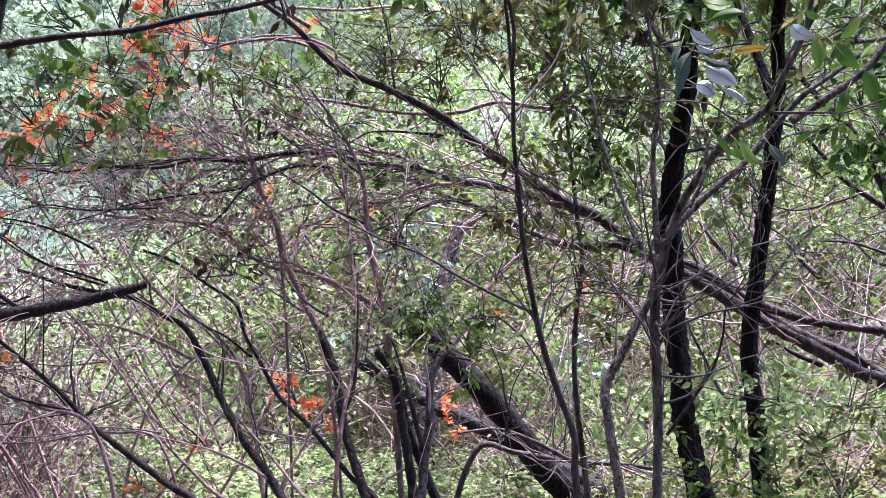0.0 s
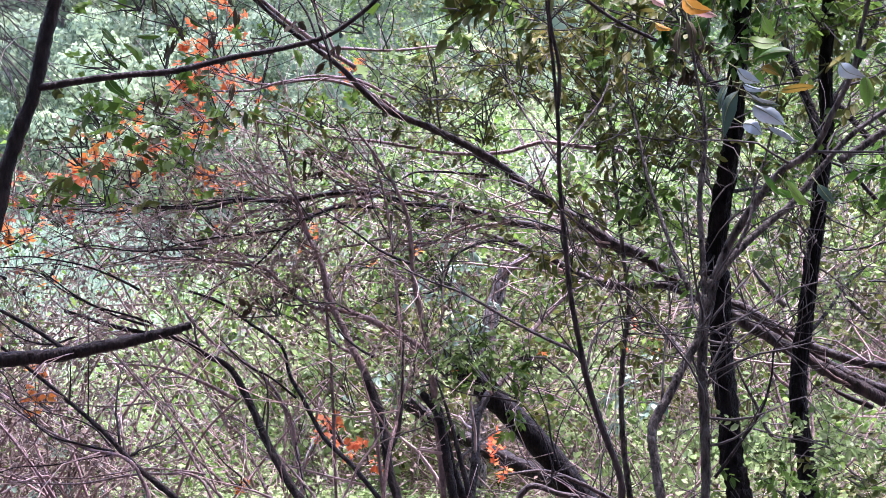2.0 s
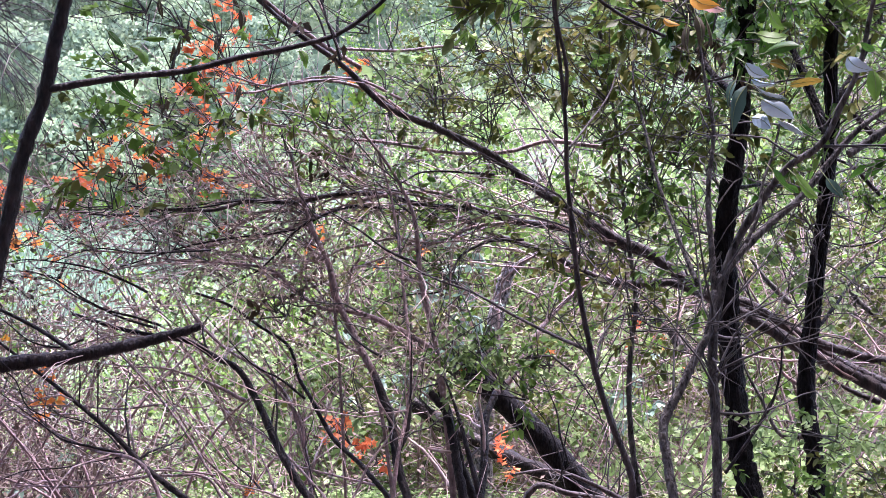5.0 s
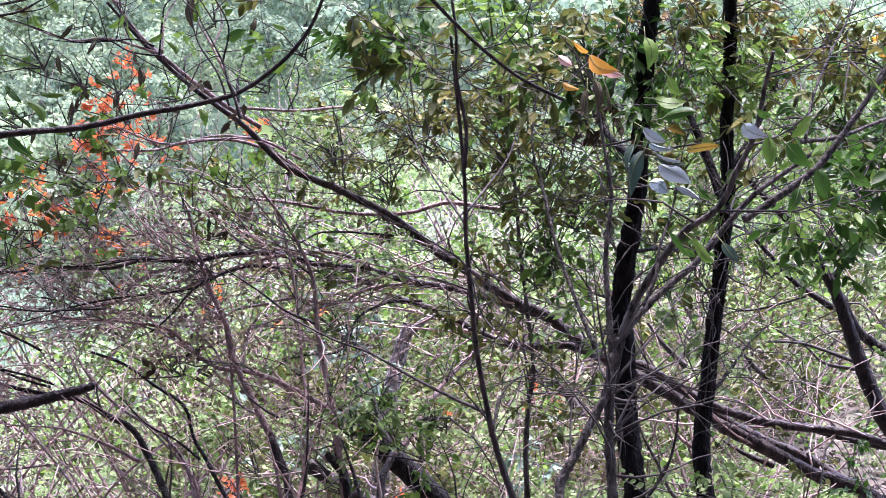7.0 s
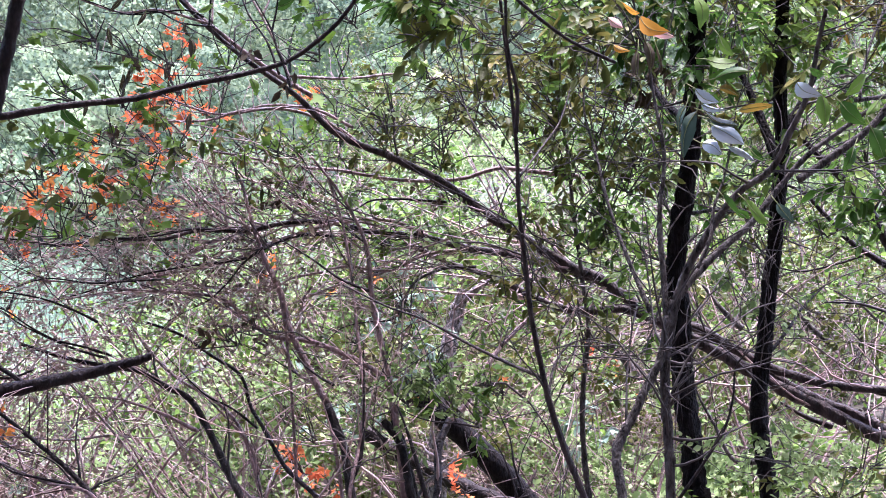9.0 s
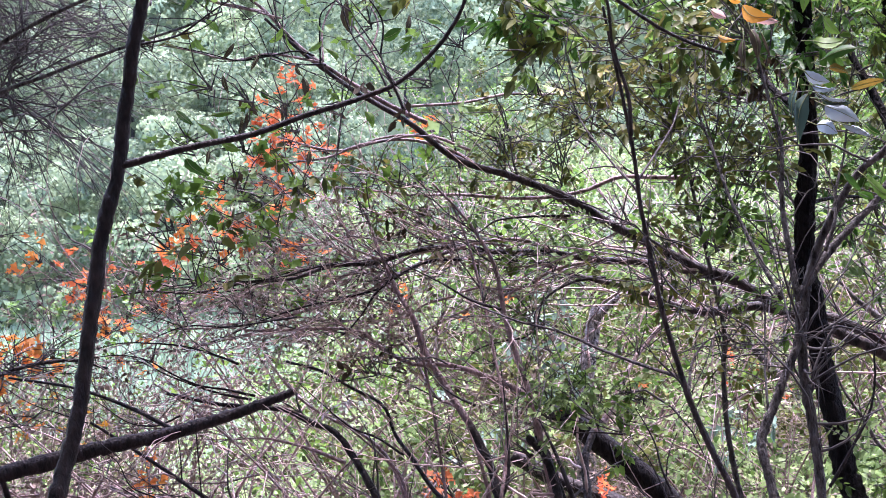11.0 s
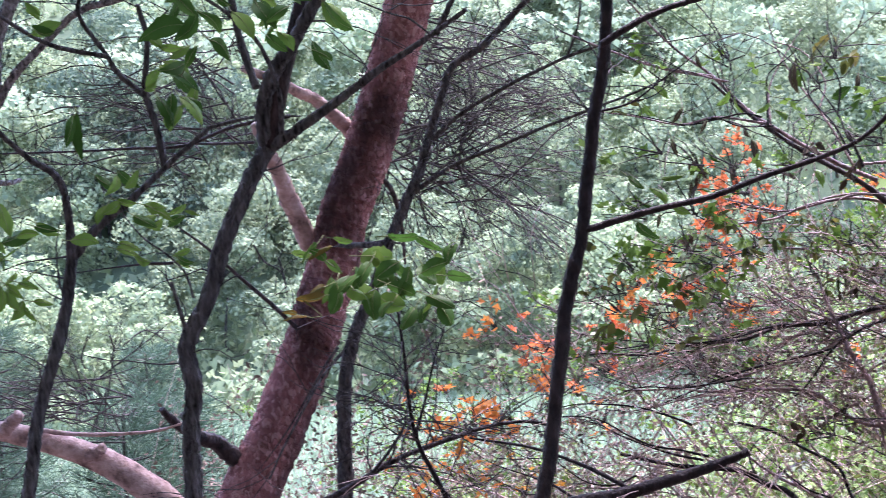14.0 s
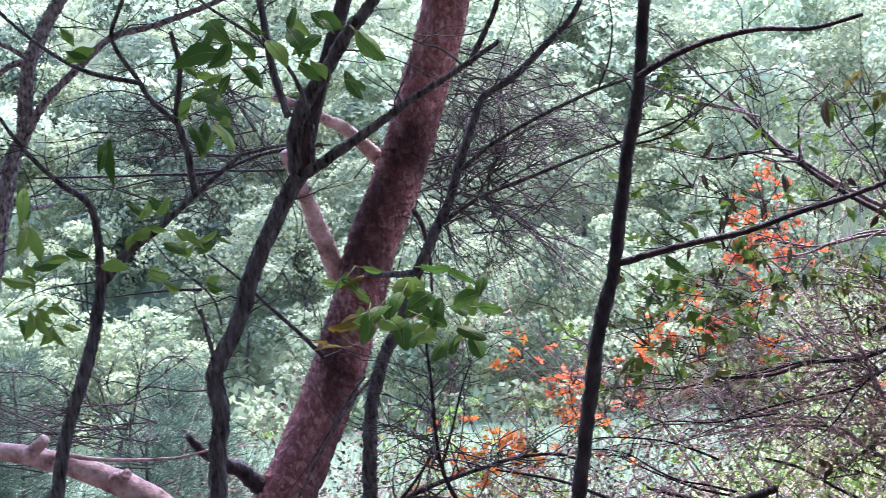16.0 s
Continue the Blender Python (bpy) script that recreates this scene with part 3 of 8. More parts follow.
def make_hill():
    rng = np.random.default_rng(11)
    kinds = []
    for k in range(6):
        T = new("broadleaf_tree")
        tagged(T, "pale green broadleaf tree at the foot of a wooded hill", "tree", "trees on the hill")
        tall, wide = rng.uniform(4.5, 7), rng.uniform(4, 6)
        line = curve_points([(0, 0, -0.5), (0.1, 0, tall * 0.2), (-0.1, 0.1, tall * 0.4)], 4)
        part("trunk", raw_mesh("trunk", *tube(line, np.linspace(0.09, 0.03, len(line)), 6), GREYDARK), T)
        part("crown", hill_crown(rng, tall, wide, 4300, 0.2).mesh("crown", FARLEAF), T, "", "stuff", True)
        kinds.append(T)
    spots = []
    for _ in range(6000):
        s, az = 61.5 + 24 * rng.uniform() ** 1.3, rng.uniform(7, 41) if rng.uniform() < 0.9 else rng.uniform(-18, 7)
        far = s / math.cos(math.radians(az - 15))
        x, y = polar(az, far)
        if all((x - a) ** 2 + (y - b) ** 2 > 2.3**2 for a, b in spots):
            spots.append((x, y))
        if len(spots) > 120:
            break
    for k, (x, y) in enumerate(spots):
        m = pose(x, y, float(ground_z(x, y)) - 0.2, 0, 0, rng.uniform(0, 360))
        if k < 6:
            kinds[k].matrix_basis = m
        else:
            copy_thing(kinds[k % 6], m)
    dark = new("broadleaf_tree")
    tagged(dark, "deep green tree higher on the wooded hill", "tree", "trees on the hill")
    line = curve_points([(0, 0, -0.5), (0.1, 0, 1.5), (-0.1, 0.1, 3)], 4)
    part("trunk", raw_mesh("trunk", *tube(line, np.linspace(0.11, 0.04, len(line)), 6), GREYDARK), dark)
    part("crown", hill_crown(rng, 8, 5, 3600, 0.24, 22).mesh("crown", DEEPLEAF), dark, "", "stuff", True)
    for k in range(13):
        az = rng.uniform(22, 39)
        x, y = polar(az, rng.uniform(70, 98) / math.cos(math.radians(az - 15)))
        m = pose(x, y, float(ground_z(x, y)) - 0.2, 0, 0, rng.uniform(0, 360))
        if k:
            copy_thing(dark, m)
        else:
            dark.matrix_basis = m
    heap = Heap()
    for s in np.arange(76, 137, 6.3):
        for u in np.arange(-70, 62, 5.6):
            s2, u2 = s + rng.uniform(-2, 2), u + rng.uniform(-2, 2)
            x, y = -0.26 * s2 + 0.966 * u2, 0.966 * s2 + 0.26 * u2
            if -22 < math.degrees(math.atan2(-x, y)) < 43:
                rise = np.array([x, y, float(ground_z(x, y))])
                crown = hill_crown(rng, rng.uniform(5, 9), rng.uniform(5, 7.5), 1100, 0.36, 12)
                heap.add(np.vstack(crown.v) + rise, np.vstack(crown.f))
    # The haze over these woods is only their lightened leaf colour.
    woods = new("far_woods", heap.mesh("far_woods", HAZEDWOODLEAF))
    tagged(woods, "green woodland covering the far hillside, haze put into its leaf colour", "woods", "", "stuff")


make_hill()


def make_scrub():
    """Low growth between the trees of the hill."""
    rng = np.random.default_rng(13)
    n = 60000
    s = 61 + 80 * rng.uniform(size=n) ** 1.5
    az = rng.uniform(-20, 42, n)
    x, y = polar(az, s / np.cos(np.radians(az - 15)))
    place = np.stack([x, y, ground_z(x, y) + rng.uniform(0, 1.3, n)], -1)
    v, f = flakes(place, rng.normal(size=(n, 3)), rng.uniform(0.2, 0.6, n), rng.uniform(0.15, 0.4, n), rng)
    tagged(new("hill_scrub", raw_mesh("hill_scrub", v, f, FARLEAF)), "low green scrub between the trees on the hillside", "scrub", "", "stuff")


make_scrub()


def make_meadow():
    rng = np.random.default_rng(5)
    n = 36000
    s = rng.uniform(36, 62, n)
    az = rng.uniform(6, 42, n)
    x, y = polar(az, s / np.cos(np.radians(az - 15)))
    z = ground_z(x, y)
    way = unit(rng.normal(size=(n, 3)) * 0.35 + np.array([0, 0, 1]))
    v, f = flakes(np.stack([x, y, z - 0.02], -1), way, rng.uniform(0.25, 0.6, n), rng.uniform(0.025, 0.05, n), rng)
    tagged(new("meadow_grass", raw_mesh("meadow_grass", v, f, GRASS)), "tall pale green grass in the valley meadow", "grass", "", "stuff")


make_meadow()


# ---- understorey on the slope ----
def make_bushes():
    rng = np.random.default_rng(21)
    kinds = []
    for k, (mat, label) in enumerate([(BRIGHT, "bright green leafy bush on the slope"), (GREEN, "green leafy bush on the slope"), (BRIGHT, "bright green leafy bush on the slope"), (OLIVE, "olive green leafy bush on the slope")]):
        T = plant("bush", label, "bush", "bushes on the slope")
        tall = (1.3, 1.9, 0.8, 1.5)[k]
        T.location = (0, 0, 0)
        for q in range(7):
            a = rng.uniform(0, 6.28)
            e = np.array([math.cos(a) * 0.6 * tall, math.sin(a) * 0.6 * tall, tall * rng.uniform(0.6, 1)])
            line = curve_points([(0, 0, -0.1), tuple(e * 0.45 + rng.normal(size=3) * 0.08), tuple(e)], 4)
            radii = np.linspace(0.012, 0.003, len(line))
            GROWN[T.name].append((line, radii))
            part("stem", raw_mesh("stem", *tube(line, radii, 5), LIMBBARK), T)
        lines = add_twigs(T, TWIG, 30, 0.55 * tall, 30 + k, 1, sides=3, kinks=4, near=0.25)
        add_leaves(T, mat, lines, 1900, 0.047, 40 + k, 0.3, 0.6, small=True, spread=0.035)
        kinds.append(T)
    used = set()
    for k in range(88):
        az = rng.uniform(-20, 20) if k % 3 else rng.uniform(-1, 6.2)
        far = 9.6 + 22 * rng.uniform() ** 1.2
        if k % 3 == 0:
            far = rng.uniform(9.2, 13)
        elif az > 9:
            far = rng.uniform(13, 24)
        if 6.2 < az < 14:  # a gap with a view down to the meadow
            az = -10 - 0.8 * (az - 6.2)
        x, y = polar(az, far)
        m = pose(x, y, float(ground_z(x, y)) - 0.03, 0, 0, rng.uniform(0, 360))
        if k < 4:
            kinds[k].matrix_basis = m
        else:
            copy_thing(kinds[k % 4] if az > -4 else kinds[(1, 3)[k % 2]], m)
    for k in range(26):
        az = rng.uniform(1, 9) if k % 2 else rng.uniform(-15, 1)
        x, y = polar(az, rng.uniform(8.2, 9.4))
        low = copy_thing(kinds[0 if az > -4 else 3], pose(x, y, float(ground_z(x, y)) - 0.03, 0, 0, 83.0 * k))
        low.scale = (0.7, 0.7, 0.42)


make_bushes()


def make_floor_growth():
    """Fallen leaves on the slope and low herbs between them."""
    rng = np.random.default_rng(33)
    n = 36000
    az, far = rng.uniform(-22, 24, n), 5 + 15 * rng.uniform(size=n) ** 0.8
    x, y = polar(az, far)
    place = np.stack([x, y, ground_z(x, y) + rng.uniform(0.0, 0.05, n)], -1)
    way = unit(rng.normal(size=(n, 3)) * np.array([1, 1, 0.3]))
    v, f = flakes(place, way, rng.uniform(0.04, 0.1, n), rng.uniform(0.02, 0.05, n), rng)
    tagged(new("fallen_leaves", raw_mesh("fallen_leaves", v, f, LITTERLEAF)), "dry pale fallen leaves strewn over the slope", "leaf litter", "", "stuff")
    n = 88000
    az, far = 4 - 26 * rng.uniform(size=n) ** 1.1 + 14 * (rng.uniform(size=n) < 0.12), 7.5 + 16 * rng.uniform(size=n) ** 0.9
    x, y = polar(az, far)
    open_side = rng.uniform(size=n) < 0.3
    az, far = np.where(open_side, rng.uniform(5, 20, n), az), np.where(open_side, rng.uniform(11, 27, n), far)
    bank = ~open_side & (rng.uniform(size=n) < 0.4)
    az, far = np.where(bank, rng.uniform(-21, -3, n), az), np.where(bank, rng.uniform(8, 20, n), far)
    x, y = polar(az, far)
    tuft = 0.5 + 0.5 * np.sin(x * 2.1 + 1.3 * np.sin(y * 1.7)) * np.cos(y * 1.3)
    grows = tuft + 0.35 * np.sin(x * 5.3 + y) * np.sin(y * 4.7 - x) > 0.3
    x, y, tuft, n = x[grows], y[grows], tuft[grows], int(grows.sum())
    place = np.stack([x, y, ground_z(x, y) + rng.uniform(0.02, 0.55, n) * tuft], -1)
    way = unit(rng.normal(size=(n, 3)) + np.array([0, 0, 0.2]))
    v, f = flakes(place, way, 0.03 + 0.075 * rng.uniform(size=n) ** 1.6, rng.uniform(0.022, 0.052, n), rng)
    tagged(new("ground_herbs", raw_mesh("ground_herbs", v, f, BRIGHT)), "low bright green herbs covering the slope", "herbs", "", "stuff")


make_floor_growth()

# ---- trees and stems round the path ----

T = plant("forked_tree", "grey-brown slender tree forking into crooked limbs among black trunks", "tree")
limb(T, "trunk", GREYBARK, [(0.56, 4.53, 0.38), (0.56, 4.59, 0.60), (0.55, 4.61, 0.74), (0.54, 4.65, 0.93), (0.56, 4.66, 1.08)], 0.0120, 0.0140)
limb(T, "limb", GREYBARK, [(0.56, 4.66, 1.08), (0.60, 4.68, 1.13), (0.67, 4.71, 1.20), (0.75, 4.73, 1.27), (0.84, 4.77, 1.38), (0.90, 4.78, 1.45), (0.98, 4.80, 1.51), (1.06, 4.81, 1.57)], 0.0120, 0.0055)
limb(T, "limb", GREYBARK, [(0.56, 4.66, 1.08), (0.59, 4.65, 1.17), (0.64, 4.62, 1.27), (0.69, 4.60, 1.35), (0.77, 4.56, 1.42), (0.81, 4.53, 1.52), (0.84, 4.50, 1.61), (0.85, 4.47, 1.71), (0.86, 4.44, 1.80)], 0.0118, 0.0050)
limb(T, "limb", GREYBARK, [(0.54, 4.66, 1.04), (0.53, 4.69, 1.15), (0.52, 4.72, 1.29), (0.53, 4.75, 1.43), (0.50, 4.78, 1.59), (0.47, 4.80, 1.76)], 0.0093, 0.0029)
limb(T, "limb", GREYBARK, [(0.47, 4.44, 0.40), (0.45, 4.49, 0.52), (0.43, 4.53, 0.62), (0.42, 4.57, 0.72), (0.46, 4.60, 0.80), (0.50, 4.62, 0.88), (0.53, 4.64, 0.95), (0.54, 4.66, 1.04)], 0.0130, 0.0105)
limb(T, "limb", GREYBARK, [(0.60, 4.57, 1.17), (0.63, 4.59, 1.24), (0.64, 4.62, 1.31), (0.67, 4.65, 1.40), (0.69, 4.67, 1.50)], 0.0056, 0.0021)
limb(T, "limb", GREYBARK, [(0.51, 4.77, 1.04), (0.46, 4.87, 1.16), (0.41, 4.97, 1.30), (0.38, 5.06, 1.43), (0.35, 5.14, 1.55), (0.36, 5.21, 1.69)], 0.0065, 0.0024)
limb(T, "limb", GREYBARK, [(0.85, 4.64, 1.39), (0.95, 4.67, 1.46), (1.04, 4.69, 1.53), (1.10, 4.71, 1.61), (1.18, 4.74, 1.73), (1.24, 4.77, 1.83), (1.26, 4.81, 1.96), (1.25, 4.83, 2.05)], 0.0107, 0.0053)
limb(T, "limb", GREYBARK, [(1.02, 4.81, 1.59), (1.14, 4.90, 1.61), (1.28, 5.00, 1.66), (1.41, 5.09, 1.71), (1.55, 5.19, 1.77)], 0.0067, 0.0033)
limb(T, "limb", GREYBARK, [(1.03, 4.81, 1.60), (1.07, 4.93, 1.71), (1.14, 5.05, 1.84), (1.21, 5.16, 1.95), (1.25, 5.25, 2.06)], 0.0045, 0.0025)

T = plant("black_trunk_tree", "slim tree with bark coloured nearly black as in backlit shade, standing upright", "tree")
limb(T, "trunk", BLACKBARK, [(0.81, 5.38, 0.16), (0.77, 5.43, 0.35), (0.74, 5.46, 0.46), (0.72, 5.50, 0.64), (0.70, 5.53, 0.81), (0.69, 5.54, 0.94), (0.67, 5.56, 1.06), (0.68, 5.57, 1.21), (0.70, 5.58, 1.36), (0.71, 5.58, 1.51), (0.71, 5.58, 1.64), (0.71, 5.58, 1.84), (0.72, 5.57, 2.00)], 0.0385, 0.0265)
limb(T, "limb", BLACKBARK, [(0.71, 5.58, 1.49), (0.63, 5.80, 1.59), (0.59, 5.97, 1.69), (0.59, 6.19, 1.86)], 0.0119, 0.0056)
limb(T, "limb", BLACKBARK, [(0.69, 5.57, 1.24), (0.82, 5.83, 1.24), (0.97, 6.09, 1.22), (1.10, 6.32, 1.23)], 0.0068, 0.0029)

T = plant("black_trunk_tree", "slim tree with bark coloured nearly black as in backlit shade, standing upright", "tree")
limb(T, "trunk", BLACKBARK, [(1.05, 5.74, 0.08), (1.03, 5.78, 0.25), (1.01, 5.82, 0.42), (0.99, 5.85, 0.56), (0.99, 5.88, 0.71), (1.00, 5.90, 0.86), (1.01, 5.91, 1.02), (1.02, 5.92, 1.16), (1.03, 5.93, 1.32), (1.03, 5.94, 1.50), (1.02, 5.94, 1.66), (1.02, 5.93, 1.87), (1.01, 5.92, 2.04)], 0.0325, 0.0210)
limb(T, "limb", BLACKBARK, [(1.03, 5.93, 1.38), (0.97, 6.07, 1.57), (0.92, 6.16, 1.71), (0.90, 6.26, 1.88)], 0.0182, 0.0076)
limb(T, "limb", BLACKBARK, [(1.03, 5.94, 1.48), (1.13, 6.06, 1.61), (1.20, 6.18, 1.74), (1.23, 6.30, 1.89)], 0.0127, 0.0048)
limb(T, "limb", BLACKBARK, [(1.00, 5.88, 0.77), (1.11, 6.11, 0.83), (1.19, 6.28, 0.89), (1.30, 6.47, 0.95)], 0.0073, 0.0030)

T = plant("young_sapling", "thin dark sapling with a few drooping side twigs", "tree")
limb(T, "trunk", BROWNBARK, [(0.42, 5.12, 0.21), (0.40, 5.14, 0.35), (0.39, 5.14, 0.46), (0.34, 5.15, 0.58), (0.29, 5.15, 0.71), (0.25, 5.15, 0.86), (0.22, 5.14, 1.00), (0.20, 5.13, 1.14), (0.18, 5.12, 1.28), (0.17, 5.10, 1.42), (0.15, 5.07, 1.57), (0.13, 5.05, 1.70), (0.11, 5.02, 1.83)], 0.0120, 0.0040)
limb(T, "limb", BROWNBARK, [(0.16, 4.95, 1.48), (0.16, 4.95, 1.58), (0.13, 4.95, 1.71), (0.12, 4.94, 1.84), (0.10, 4.93, 1.95), (0.08, 4.92, 2.04)], 0.0061, 0.0030)
limb(T, "limb", BROWNBARK, [(0.26, 5.16, 0.80), (0.16, 5.24, 0.83), (0.05, 5.33, 0.87), (-0.07, 5.42, 0.92), (-0.19, 5.50, 0.95), (-0.32, 5.58, 1.00)], 0.0055, 0.0025)
limb(T, "limb", BROWNBARK, [(0.28, 5.15, 0.76), (0.30, 5.23, 0.83), (0.35, 5.30, 0.88), (0.44, 5.36, 0.89)], 0.0047, 0.0016)
limb(T, "limb", BROWNBARK, [(0.18, 5.12, 1.36), (0.24, 5.25, 1.43), (0.30, 5.37, 1.51), (0.34, 5.52, 1.62)], 0.0039, 0.0017)
limb(T, "limb", BROWNBARK, [(0.18, 5.12, 1.32), (0.11, 5.25, 1.41), (0.05, 5.38, 1.50), (-0.01, 5.53, 1.62)], 0.0039, 0.0017)
limb(T, "limb", BROWNBARK, [(0.19, 5.11, 1.20), (0.27, 5.27, 1.13), (0.37, 5.48, 1.01)], 0.0039, 0.0017)

T = plant("young_sapling", "thin dark sapling with a few drooping side twigs", "tree")
limb(T, "trunk", GREYBARK, [(0.54, 6.18, -0.07), (0.51, 6.21, 0.13), (0.48, 6.23, 0.30), (0.46, 6.25, 0.49), (0.46, 6.26, 0.64), (0.47, 6.27, 0.80), (0.44, 6.27, 0.99), (0.41, 6.27, 1.18), (0.38, 6.26, 1.40), (0.33, 6.24, 1.63), (0.28, 6.21, 1.84)], 0.0126, 0.0047)
limb(T, "limb", GREYBARK, [(0.46, 6.27, 0.86), (0.55, 6.44, 0.90), (0.62, 6.60, 0.97), (0.74, 6.76, 1.00)], 0.0048, 0.0021)

T = plant("multi_stem_shrub", "leafless brown shrub with many arching stems from one base", "shrub")
limb(T, "stem", DARKBARK, [(-0.43, 5.59, 0.04), (-0.51, 5.69, 0.16), (-0.59, 5.75, 0.24), (-0.68, 5.83, 0.36), (-0.76, 5.91, 0.49), (-0.83, 5.96, 0.58), (-0.91, 5.99, 0.61), (-0.99, 6.02, 0.65), (-1.08, 6.04, 0.66), (-1.23, 6.07, 0.68), (-1.40, 6.10, 0.72)], 0.0167, 0.0057)
limb(T, "stem", LIMBBARK, [(-0.52, 5.78, -0.02), (-0.56, 5.89, 0.12), (-0.61, 6.04, 0.30), (-0.68, 6.14, 0.45), (-0.77, 6.20, 0.53), (-0.90, 6.26, 0.59), (-1.01, 6.32, 0.67), (-1.10, 6.38, 0.78)], 0.0100, 0.0039)
limb(T, "stem", DARKBARK, [(-0.16, 5.63, 0.10), (-0.26, 5.71, 0.17), (-0.41, 5.85, 0.30), (-0.51, 5.93, 0.37), (-0.59, 6.01, 0.48), (-0.64, 6.07, 0.54), (-0.68, 6.13, 0.63), (-0.79, 6.19, 0.69), (-0.90, 6.24, 0.75), (-1.02, 6.29, 0.78)], 0.0100, 0.0041)
limb(T, "stem", DARKBARK, [(-0.18, 5.61, 0.05), (-0.23, 5.69, 0.18), (-0.29, 5.77, 0.32), (-0.32, 5.84, 0.45), (-0.38, 5.91, 0.58)], 0.0174, 0.0130)
limb(T, "limb", LIMBBARK, [(-0.38, 5.91, 0.58), (-0.47, 5.98, 0.73), (-0.51, 6.01, 0.80), (-0.55, 6.05, 0.92), (-0.60, 6.09, 1.01), (-0.65, 6.13, 1.13), (-0.70, 6.18, 1.28)], 0.0127, 0.0051)
limb(T, "stem", LIMBBARK, [(-0.29, 5.68, 0.36), (-0.27, 5.76, 0.47), (-0.26, 5.84, 0.60), (-0.29, 5.96, 0.80), (-0.32, 6.05, 0.97), (-0.36, 6.14, 1.15), (-0.41, 6.20, 1.29)], 0.0070, 0.0038)
limb(T, "stem", DARKBARK, [(-0.05, 5.71, 0.02), (-0.07, 5.77, 0.15), (-0.11, 5.84, 0.32), (-0.15, 5.90, 0.47), (-0.20, 5.93, 0.53)], 0.0177, 0.0124)
limb(T, "stem", DARKBARK, [(0.04, 5.81, 0.00), (-0.02, 5.87, 0.13), (-0.09, 5.92, 0.28), (-0.14, 5.98, 0.44), (-0.17, 6.01, 0.52)], 0.0180, 0.0121)
limb(T, "limb", LIMBBARK, [(-0.17, 6.01, 0.52), (-0.19, 6.05, 0.66), (-0.25, 6.11, 0.88), (-0.28, 6.15, 1.08), (-0.37, 6.18, 1.24), (-0.47, 6.20, 1.36)], 0.0119, 0.0038)
limb(T, "stem", DARKBARK, [(-0.04, 5.62, 0.05), (-0.03, 5.77, 0.17), (-0.02, 5.92, 0.31), (-0.02, 6.05, 0.43), (0.01, 6.13, 0.50)], 0.0160, 0.0119)
limb(T, "limb", LIMBBARK, [(0.01, 6.13, 0.50), (0.06, 6.18, 0.54), (0.12, 6.28, 0.64), (0.19, 6.38, 0.73), (0.30, 6.49, 0.83), (0.38, 6.58, 0.91)], 0.0117, 0.0054)
limb(T, "stem", LIMBBARK, [(-0.18, 5.94, 0.62), (-0.21, 5.96, 0.67), (-0.35, 5.99, 0.74), (-0.46, 6.02, 0.77), (-0.57, 6.03, 0.78), (-0.67, 6.05, 0.84), (-0.73, 6.06, 0.89), (-0.90, 6.08, 0.91), (-1.03, 6.08, 0.91), (-1.12, 6.08, 0.92)], 0.0109, 0.0038)
limb(T, "stem", LIMBBARK, [(-0.41, 6.03, 0.60), (-0.50, 6.12, 0.65), (-0.60, 6.29, 0.80), (-0.71, 6.39, 0.88), (-0.82, 6.55, 1.04)], 0.0065, 0.0030)
limb(T, "stem", LIMBBARK, [(-0.55, 6.06, 0.90), (-0.64, 6.23, 1.03), (-0.82, 6.41, 1.14), (-0.98, 6.54, 1.21)], 0.0055, 0.0030)

T = plant("multi_stem_shrub", "leafless brown shrub with many arching stems from one base", "shrub")
limb(T, "stem", DARKBARK, [(-0.68, 5.39, 0.13), (-0.79, 5.44, 0.19), (-0.92, 5.50, 0.26), (-1.05, 5.55, 0.34), (-1.15, 5.60, 0.42), (-1.27, 5.65, 0.50), (-1.41, 5.70, 0.59), (-1.57, 5.74, 0.69)], 0.0142, 0.0046)
limb(T, "stem", LIMBBARK, [(-1.01, 5.39, 0.36), (-1.19, 5.51, 0.39), (-1.33, 5.60, 0.42), (-1.52, 5.72, 0.48)], 0.0076, 0.0027)
limb(T, "stem", LIMBBARK, [(-0.56, 5.39, 0.09), (-0.70, 5.50, 0.19), (-0.84, 5.61, 0.29), (-0.99, 5.75, 0.45), (-1.23, 5.91, 0.65), (-1.42, 6.00, 0.77)], 0.0076, 0.0028)
limb(T, "stem", LIMBBARK, [(-0.83, 5.51, 0.30), (-0.98, 5.61, 0.30), (-1.08, 5.66, 0.28), (-1.27, 5.76, 0.22), (-1.52, 5.87, 0.19)], 0.0052, 0.0028)
limb(T, "stem", LIMBBARK, [(-0.33, 5.41, 0.09), (-0.44, 5.59, 0.18), (-0.56, 5.76, 0.26), (-0.69, 5.92, 0.34), (-0.82, 6.05, 0.40)], 0.0068, 0.0028)

T = plant("broken_branch", "thick dead branch snapped off at a blunt end", "branch")
limb(T, "limb", DARKBARK, [(-2.16, 5.24, 0.52), (-1.83, 5.32, 0.59), (-1.52, 5.38, 0.65), (-1.40, 5.39, 0.67), (-1.25, 5.41, 0.69), (-1.11, 5.42, 0.72), (-0.99, 5.43, 0.75), (-0.93, 5.43, 0.77), (-0.87, 5.44, 0.79)], 0.0316, 0.0119)
limb(T, "limb", DARKBARK, [(-1.22, 5.46, 0.68), (-1.39, 5.53, 0.76), (-1.56, 5.58, 0.82), (-1.79, 5.64, 0.86)], 0.0078, 0.0036)

